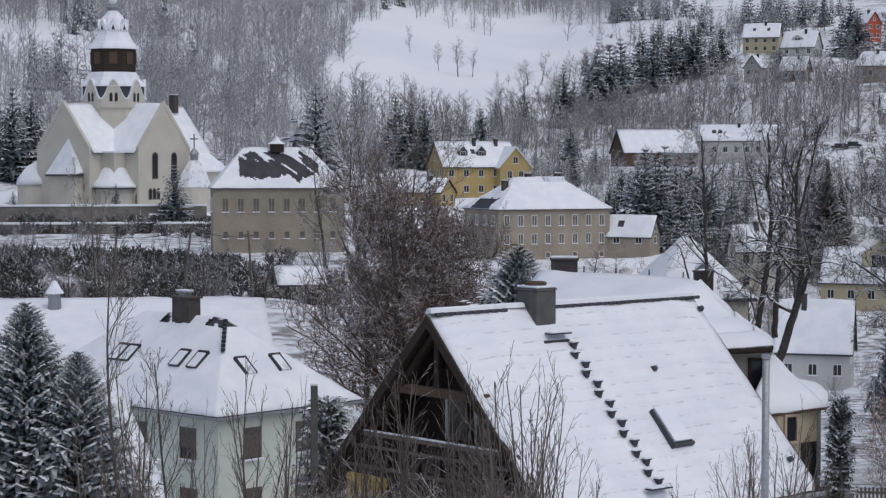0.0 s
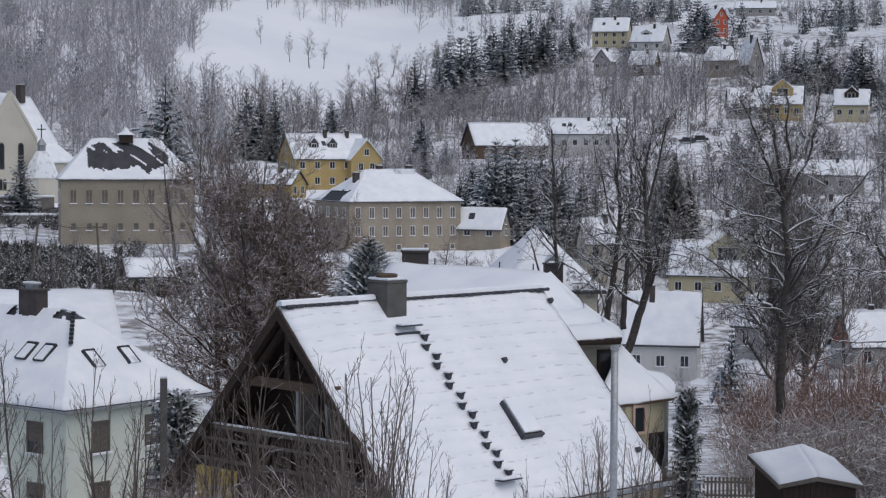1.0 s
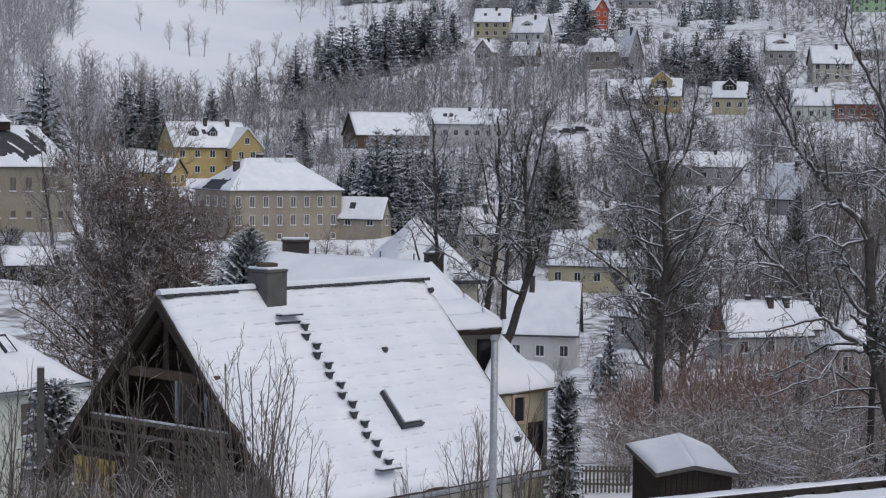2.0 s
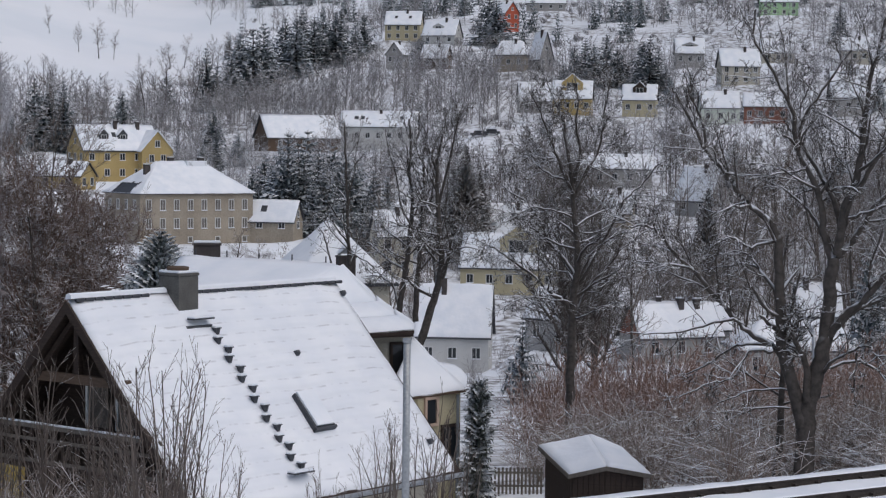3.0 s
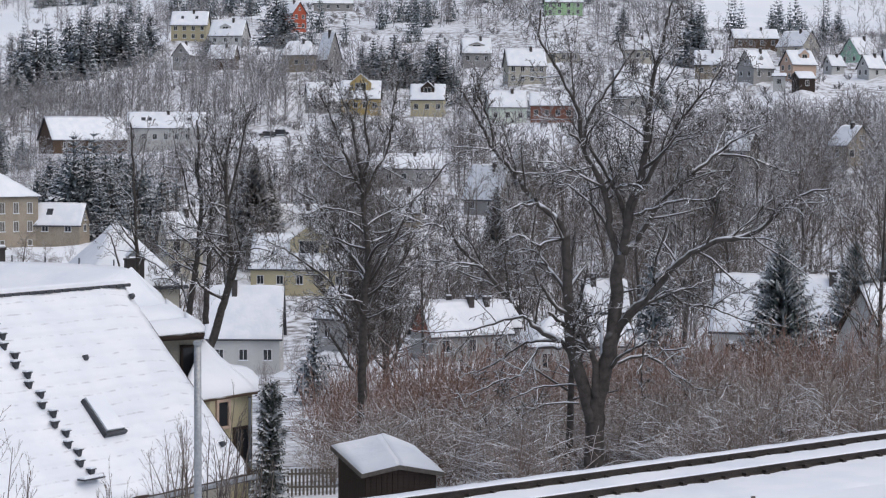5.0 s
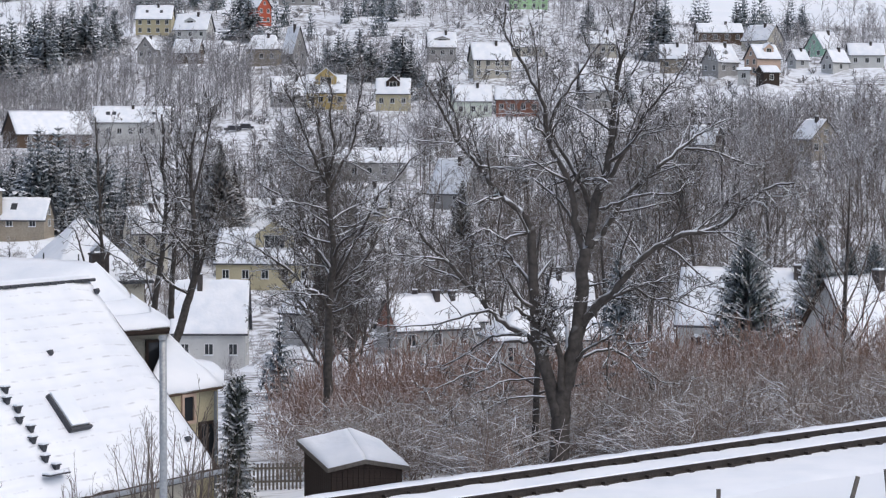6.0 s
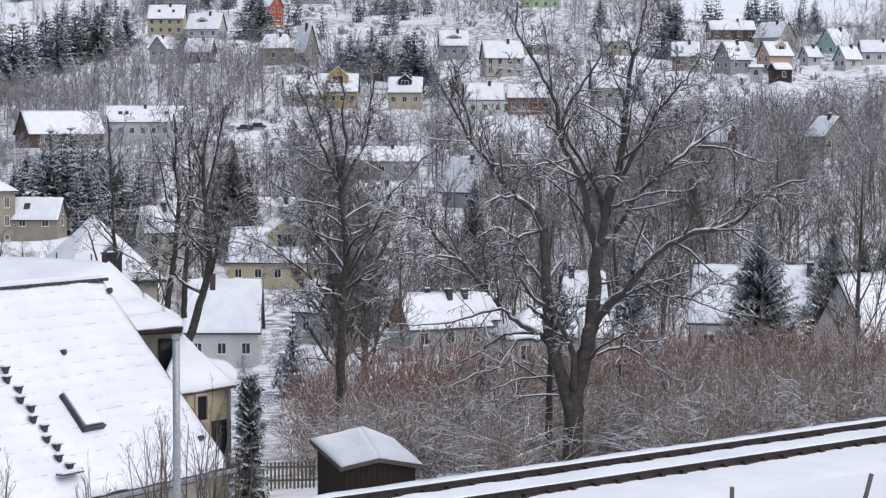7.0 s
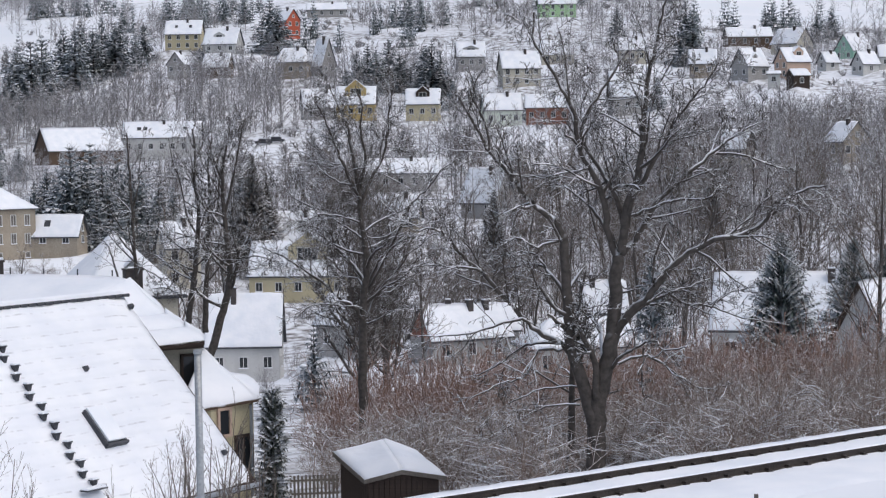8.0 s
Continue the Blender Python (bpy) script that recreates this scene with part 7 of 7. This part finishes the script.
def unique_trees():
    def one(label, az, d, top, seed, r, kids, ratios, spread, lift, mat="bark", lean=(0, 0), start=0.25, wob=0.13, min_r=0.008):
        x, y = spot(az, d)
        g = ground(x, y)
        e = thing("bare_tree", label, "tree", pose(x, y, g, 0, 0, 0), "bare trees")
        cr, tr = bare_tree_mesh(seed, top - g, r, kids, ratios, lift, wob, spread, min_r, lean, start, mat)
        child("crown", cr, e, Matrix())
        child("trunk", tr, e, Matrix())
    one("leafless tree with reddish twigs behind the roofs", -17.9, 122, 3.2, 302, 0.30, (38, 10, 7, 3), (0.46, 0.5, 0.5, 0.55), (35, 70), 0.05, "rust_twigs", start=0.12, min_r=0.019)
    one("leafless tree with dense reddish twigs", -18.5, 126, 1.2, 303, 0.26, (38, 10, 7, 3), (0.52, 0.5, 0.5, 0.55), (35, 75), 0.05, "rust_twigs", start=0.1, min_r=0.019)
    one("leafless tree with dense dark twigs", -16.9, 124, 0.4, 304, 0.26, (38, 10, 7, 3), (0.52, 0.5, 0.5, 0.55), (35, 75), 0.05, "rust_twigs", start=0.1, min_r=0.019)
    one("tall leafless tree above the bushes", -17.5, 130, 6.6, 305, 0.30, (14, 7, 5, 3), (0.40, 0.5, 0.5, 0.55), (25, 50), 0.08, "twigs", start=0.3, min_r=0.012)
    one("tall leafless tree with upright boughs", -18.7, 132, 5.8, 306, 0.28, (14, 7, 5, 3), (0.40, 0.5, 0.5, 0.55), (25, 50), 0.08, "twigs", start=0.3, min_r=0.012)
    one("dense dark leafless tree beyond the tall one", -2.85, 165, 4.4, 320, 0.4, (44, 10, 6, 3), (0.34, 0.5, 0.5, 0.55), (30, 65), 0.07, "dark_twigs", start=0.12, min_r=0.018)
    one("dense dark leafless tree among the houses", -2.2, 180, 1.5, 321, 0.4, (36, 9, 6, 3), (0.34, 0.5, 0.5, 0.55), (30, 65), 0.07, "dark_twigs", start=0.12, min_r=0.018)
    one("leafless tree at the edge of the thicket", 11.6, 100, 5.0, 310, 0.2, (14, 7, 5, 3), (0.40, 0.5, 0.5, 0.55), (25, 55), 0.07, "twigs", start=0.2)
    one("leafless tree on the valley side", 9.4, 230, 6.5, 311, 0.3, (16, 8, 6, 3), (0.40, 0.5, 0.5, 0.55), (25, 60), 0.06, "twigs", start=0.2, min_r=0.015)
    one("slender leafless tree beside the fir", -25.5, 50, 3.7, 312, 0.06, (16, 6, 3), (0.28, 0.45, 0.5), (20, 45), 0.10, "twigs", start=0.15, min_r=0.006)
    one("slender leafless tree before the green house", -24.0, 52, 1.3, 313, 0.05, (14, 6, 3), (0.28, 0.45, 0.5), (20, 45), 0.10, "twigs", start=0.15, min_r=0.006)


unique_trees()


def scatter(name, label, category, template, material, places, seed):
    """Many like plants, past counting, as one mesh: (x, y, z, scale, width) each, turned at random."""
    rng = random.Random(seed)
    Vs, Fs, off = [], [], 0
    for x, y, z, s, w in places:
        V, Fq = template[rng.randrange(len(template))]
        a = rng.uniform(0, 2 * math.pi)
        c, sn = math.cos(a), math.sin(a)
        U = np.empty_like(V)
        U[:, 0] = (V[:, 0] * c - V[:, 1] * sn) * s * w + x
        U[:, 1] = (V[:, 0] * sn + V[:, 1] * c) * s * w + y
        U[:, 2] = V[:, 2] * s + z
        Vs.append(U)
        Fs.append(Fq + off)
        off += len(V)
    ob = new(name, mesh_from(name, np.concatenate(Vs), np.concatenate(Fs), material))
    return tagged(ob, label, category, kind="stuff")


def bare_template(seed, h, r, kids, ratios, lift, spread, min_r, start=0.2):
    rng = random.Random(seed)
    W = Wood()
    grow(W, rng, path(rng, Vector((0, 0, -0.5)), Vector((0, 0, 1)), h, 3, 0.05, 0.03), r, 0.03, kids, ratios, 0, lift, 0.12, spread, min_r, start)
    return W.arrays()


def shrub_template(seed, stems, h, r, kids, ratios, spread_xy=0.35, min_r=0.006, angle=(20, 55), wob=0.12, lined=False):
    """Stems of a shrub; lined: together with the snow that lies on them."""
    rng = random.Random(seed)
    W = Wood()
    if lined:
        W.cap, W.depth, W.least = Wood(), 3, 0.005
    for _ in range(stems):
        a = rng.uniform(0, 2 * math.pi)
        k = rng.uniform(0, spread_xy)
        d = Vector((math.cos(a) * k, math.sin(a) * k, 1))
        p = Vector((rng.gauss(0, 0.25), rng.gauss(0, 0.25), -0.2))
        grow(W, rng, path(rng, p, d, h * rng.uniform(0.6, 1.1), 4, wob * 0.6, 0.03), r, min_r * 0.8, kids, ratios, 1, 0.05, wob, angle, min_r, 0.2)
    return (W.arrays(), W.cap.arrays()) if lined else W.arrays()


def build_woods():
    rng = random.Random(99)
    T = [bare_template(500 + k, 10, 0.11, (17, 2), (0.40, 0.55), 0.07, (28, 65), 0.045, 0.10) for k in range(8)]
    frosty, grey = [], []
    while len(frosty) < 3000:
        az, d = rng.uniform(-31, -10), 430 + 520 * rng.random() ** 0.8
        if az > -18.5 and d < 835 or field(az, d) or d < 455 and az < -23:
            continue
        x, y = spot(az, d)
        if noise.noise((x * 0.01, y * 0.01, 1)) < -0.45:
            continue
        frosty.append((x, y, ground(x, y), rng.uniform(0.8, 1.4), rng.uniform(0.8, 1.15)))
    while len(grey) < 1800:
        az, d = rng.uniform(-19, 14), 300 + 480 * rng.random()
        x, y = spot(az, d)
        if field(az, d) or any(math.hypot(x - hx, y - hy) < hr * 1.25 for hx, hy, hz, hr in PADS):
            continue
        k = noise.noise((x * 0.012, y * 0.012, 7)) + (0.55 if d < 575 and d > 480 and az < -2 else 0) + (0.4 if az > 5 and 330 < d < 470 else -0.9 if az > 4.5 and 485 < d < 570 else 0) + (-0.25 if d > 620 and az > -7 else 0)
        if az < -10 and d < 500:
            k -= 0.7
        if az < 4.5 and d < 360:
            k -= 0.6
        if k < rng.uniform(-0.35, 0.4):
            continue
        # keep the fronts of the houses clear
        if any(0 < (hd - d) < 60 and abs(az - ha) < math.degrees(hr * 0.7 / hd) for ha, hd, hr in HOUSE_RAYS) and rng.random() < 0.6:
            continue
        grey.append((x, y, ground(x, y), rng.uniform(0.55, 1.1), rng.uniform(0.8, 1.2)))
    belt = 0
    while belt < 210:
        az, d = rng.uniform(-13.0, -3.2), rng.uniform(512, 578)
        x, y = spot(az, d)
        if any(math.hypot(x - hx, y - hy) < hr * 1.2 for hx, hy, hz, hr in PADS):
            continue
        grey.append((x, y, ground(x, y), rng.uniform(0.7, 1.2), rng.uniform(0.8, 1.1)))
        belt += 1
    slope = 0
    while slope < 230:
        az, d = rng.uniform(-15, -7.8), rng.uniform(385, 462)
        x, y = spot(az, d)
        if any(math.hypot(x - hx, y - hy) < hr * 1.15 for hx, hy, hz, hr in PADS):
            continue
        grey.append((x, y, ground(x, y), rng.uniform(0.4, 0.75), rng.uniform(0.9, 1.3)))
        slope += 1
    scatter("hillside_wood", "frosted leafless wood covering the hillside", "forest", T, "frost_haze_twigs", frosty, 1)
    scatter("village_trees", "bare grey trees between the gardens and houses", "trees", T, "grey_twigs", grey, 2)
    C = []
    for k in range(3):
        me = conifer_mesh(700 + k, 10.0, 2.2, 12, 7, "frost_needles", 0.35, 3)
        V = np.empty(len(me.vertices) * 3, dtype=np.float32)
        me.vertices.foreach_get("co", V)
        Fq = np.empty(len(me.polygons) * 4, dtype=np.int32)
        me.loops.foreach_get("vertex_index", Fq)
        C.append((V.reshape(-1, 3), Fq.reshape(-1, 4)))
        bpy.data.meshes.remove(me)
    con = []
    while len(con) < 170:
        az, d = rng.uniform(-30, 14), rng.uniform(500, 950)
        x, y = spot(az, d)
        if field(az, d) or noise.noise((x * 0.015, y * 0.015, 21)) < 0.18 or (az > -18 and d < 640):
            continue
        con.append((x, y, ground(x, y), rng.uniform(0.8, 1.5), rng.uniform(0.8, 1.1)))
    scatter("hillside_spruces", "frosted spruces scattered through the hillside wood", "forest", C, "frost_needles", con, 3)
    # brown leafless trees filling the valley bottom and its sides
    M = [bare_template(560 + k, 10, 0.13, (12, 5, 2), (0.40, 0.5, 0.55), 0.07, (25, 60), 0.03, 0.15) for k in range(6)]
    val = []
    while len(val) < 620:
        az = rng.uniform(-8.5, 15)
        d = rng.uniform(135, 290) if rng.random() < 0.55 else rng.uniform(290, 440)
        x, y = spot(az, d)
        if any(math.hypot(x - hx, y - hy) < hr * 1.15 for hx, hy, hz, hr in PADS):
            continue
        k = 0.32 if az > 5.0 and d > 200 else 0.9 if az > 0.3 and 262 < d < 430 else 0.0 if d < 255 else 0.45
        if rng.random() > k:
            continue
        if any(0 < (hd - d) < 90 and abs(az - ha) < math.degrees(hr * 0.9 / hd) for ha, hd, hr in HOUSE_RAYS) and rng.random() < 0.8:
            continue
        val.append((x, y, ground(x, y), rng.uniform(0.55, 1.15), rng.uniform(0.8, 1.2)))
    scatter("valley_trees", "brown leafless trees crowding the valley bottom", "trees", M, "valley_twigs", val, 14)
    # tree line along the top of the far fields
    line = []
    for i in range(420):
        az = rng.uniform(-18, 14)
        d = rng.choice((800, 905, 1010)) + rng.gauss(0, 8) + 20 * math.sin(az)
        if d < 850 and not (-17.4 < az < -15.2 or -13.2 < az < -11.8 or az > 7 and rng.random() < 0.3):
            continue
        x, y = spot(az, d)
        line.append((x, y, ground(x, y), rng.uniform(0.6, 1.1), 1.1))
    scatter("field_hedge", "dark leafless hedgerow along the snowy fields", "hedge", T, "grey_twigs", line, 4)


HOUSE_RAYS = [(math.degrees(math.atan2(hx, hy)), math.hypot(hx, hy), hr) for hx, hy, hz, hr in PADS]
build_woods()


def build_thickets():
    rng = random.Random(12)
    S = [shrub_template(800 + k, 8, 3.0, 0.020, (0, 4, 2), (0, 0.42, 0.5), 0.3, 0.008) for k in range(6)]
    # bushes with arching stems that carry snow, thin upright shoots between them, red-stemmed brush behind
    B = [shrub_template(820 + k, 11, 2.6, 0.017, (0, 7, 3), (0, 0.5, 0.55), 0.85, 0.007, (30, 80), 0.2, True) for k in range(6)]
    U = [shrub_template(840 + k, 4, 4.2, 0.020, (0, 7, 3), (0, 0.26, 0.5), 0.12, 0.006, (25, 60), 0.1) for k in range(5)]
    bushes, shoots, red = [], [], []
    while len(bushes) < 400:
        az, d = rng.uniform(-4.4, 15), rng.uniform(56, 84)
        x, y = spot(az, d)
        s = (Vector((x, y)) - TRACK_AT).dot(TRACK_N)
        if s < 3.0 or (az < 1.3 and d < 68) or (2.0 < az < 5.5 and d < 62.5):
            continue
        bushes.append((x, y, ground(x, y), rng.uniform(0.5, 1.15), rng.uniform(0.9, 1.4)))
    while len(shoots) < 230:
        az, d = rng.uniform(1.0, 15), rng.uniform(56, 86)
        x, y = spot(az, d)
        s = (Vector((x, y)) - TRACK_AT).dot(TRACK_N)
        if s < 3.2 or (2.0 < az < 5.5 and d < 62.5):
            continue
        shoots.append((x, y, ground(x, y), rng.uniform(0.6, 1.1), rng.uniform(0.8, 1.2)))
    while len(red) < 380:
        az, d = rng.uniform(-3.6, 15), rng.uniform(80, 112)
        x, y = spot(az, d)
        red.append((x, y, ground(x, y), rng.uniform(1.0, 1.9), rng.uniform(0.9, 1.3)))
    scatter("thicket", "dense leafless thicket dusted with snow behind the railway", "shrubs", [t[0] for t in B], "thicket_twigs", bushes, 5)
    scatter("thicket_snow", "snow lying along the stems of the thicket", "snow", [t[1] for t in B], "snow", bushes, 5)
    scatter("young_shoots", "thin upright leafless shoots behind the railway", "shrubs", U, "thicket_twigs", shoots, 16)
    R = [t[0] for t in B]
    scatter("red_thicket", "reddish-brown leafless thicket on the slope", "shrubs", S[:3] + R[:3], "red_twigs", red, 6)
    low = []
    while len(low) < 260:
        az, d = rng.uniform(-30, -3), rng.uniform(180, 300)
        x, y = spot(az, d)
        if noise.noise((x * 0.02, y * 0.02, 3)) < -0.05 or any(math.hypot(x - hx, y - hy) < hr * 1.1 for hx, hy, hz, hr in PADS):
            continue
        low.append((x, y, ground(x, y), rng.uniform(0.6, 1.2), 1.3))
    scatter("garden_bushes", "leafless garden bushes with snow between the houses", "shrubs", S, "grey_twigs", low, 8)
    # scrub, hedges and garden clutter all over the far slope
    G = [shrub_template(850 + k, 7, 2.0, 0.06, (0, 4, 1), (0, 0.5, 0.6), 0.6, 0.05) for k in range(4)]
    scrub = []
    while len(scrub) < 1000:
        az, d = rng.uniform(-31, 15), rng.uniform(300, 800)
        x, y = spot(az, d)
        if field(az, d) or any(math.hypot(x - hx, y - hy) < hr * 1.05 for hx, hy, hz, hr in PADS):
            continue
        if az < -12 and d < 480 or noise.noise((x * 0.03, y * 0.03, 17)) < -0.1:
            continue
        scrub.append((x, y, ground(x, y), rng.uniform(0.5, 1.4), rng.uniform(1.0, 1.8)))
    scatter("garden_scrub", "grey leafless scrub and hedges on the snowy slope", "shrubs", G, "grey_twigs", scrub, 15)
    hedge = []
    H = [shrub_template(900 + k, 10, 2.2, 0.06, (0, 4, 1), (0, 0.5, 0.6), 0.7, 0.05) for k in range(3)]
    while len(hedge) < 420:
        az, d = rng.uniform(-30, -19.6), rng.uniform(192, 246)
        x, y = spot(az, d)
        if noise.noise((x * 0.03, (y + x * 0.2) * 0.11, 4)) < -0.12:
            continue
        hedge.append((x, y, ground(x, y), rng.uniform(0.5, 1.0), 1.5))
    scatter("dark_hedge", "dark evergreen scrub on the bank with snow on it", "shrubs", H, "hedge", hedge, 9)
    # bushes along the foot of the churchyard walls
    foot = []
    while len(foot) < 95:
        az, d = rng.uniform(-30, -22.6), rng.choice((rng.uniform(326, 343), rng.uniform(300, 320)))
        x, y = spot(az, d)
        foot.append((x, y, ground(x, y), rng.uniform(0.6, 1.25), rng.uniform(1.0, 1.6)))
    scatter("churchyard_bushes", "dark leafless bushes along the churchyard walls", "shrubs", H, "hedge", foot, 18)
    # brambles in front of the timber house
    br = []
    while len(br) < 52:
        az, d = rng.uniform(-20.6, -14.0), rng.uniform(40, 48)
        x, y = spot(az, d)
        br.append((x, y, ground(x, y) - 0.4, rng.uniform(0.55, 1.2), 1.1))
    scatter("brush", "tangled leafless brush before the timber house", "shrubs", R, "thicket_twigs", br, 7)


build_thickets()


def saplings():
    M = []
    for k in range(5):
        rng = random.Random(950 + k)
        W, T = Wood(), Wood()
        for _ in range(5):
            p = Vector((rng.gauss(0, 0.22), rng.gauss(0, 0.22), -0.2))
            grow(W, rng, path(rng, p, Vector((rng.gauss(0, 0.07), rng.gauss(0, 0.07), 1)), 4.0 * rng.uniform(0.75, 1.05), 7, 0.03, 0.02), 0.026, 0.007, (9, 3), (0.24, 0.4), 0, 0.10, 0.07, (18, 42), 0.005, 0.3, T)
        M.append((mesh_from("crown", *W.arrays(), "twigs"), mesh_from("stem", *T.arrays(), "twigs")))
    for i, (az, d, top) in enumerate((
            (-15.05, 40, 2.2), (-14.45, 38, 2.4), (-14.1, 39, 2.6), (-13.8, 41, 1.9), (-10.1, 39, 0.0), (-8.4, 38, 0.9), (-7.6, 37, 1.5), (-6.9, 39, 1.8), (-25.2, 47, 2.0), (-22.0, 47, 1.7), (-13.1, 38, 1.0), (-12.6, 40, 0.2), (-9.7, 38, 0.6), (-9.2, 37, 0.2), (-8.0, 36, 1.6), (-7.0, 37, 1.2), (-6.5, 38, 0.5), (-5.9, 40, 0.8),
            (-19.0, 43, 1.6), (-18.2, 44, 1.3), (-17.4, 43, 1.9), (-16.5, 42, 1.6), (-15.6, 41, 1.3), (-16.0, 42, 1.0), (-16.8, 43, 0.4), (-17.8, 42, 0.9), (-18.6, 44, 0.2), (-23.4, 44, 1.0), (-21.1, 46, 1.4), (-20.4, 43, 0.8), (-19.4, 43, 0.4), (-26.6, 44, 0.6))):
        x, y = spot(az, d)
        g = ground(x, y)
        e = thing("sapling", "thin upright leafless saplings beside the railway", "sapling", pose(x, y, g, 0, 0, 40 * i), "saplings")
        s = (top - g) / 4.0
        e.scale = (max(s, 0.6),) * 2 + (s,)
        child("crown", M[i % 5][0], e, Matrix())
        child("stem", M[i % 5][1], e, Matrix())


saplings()


small_things()
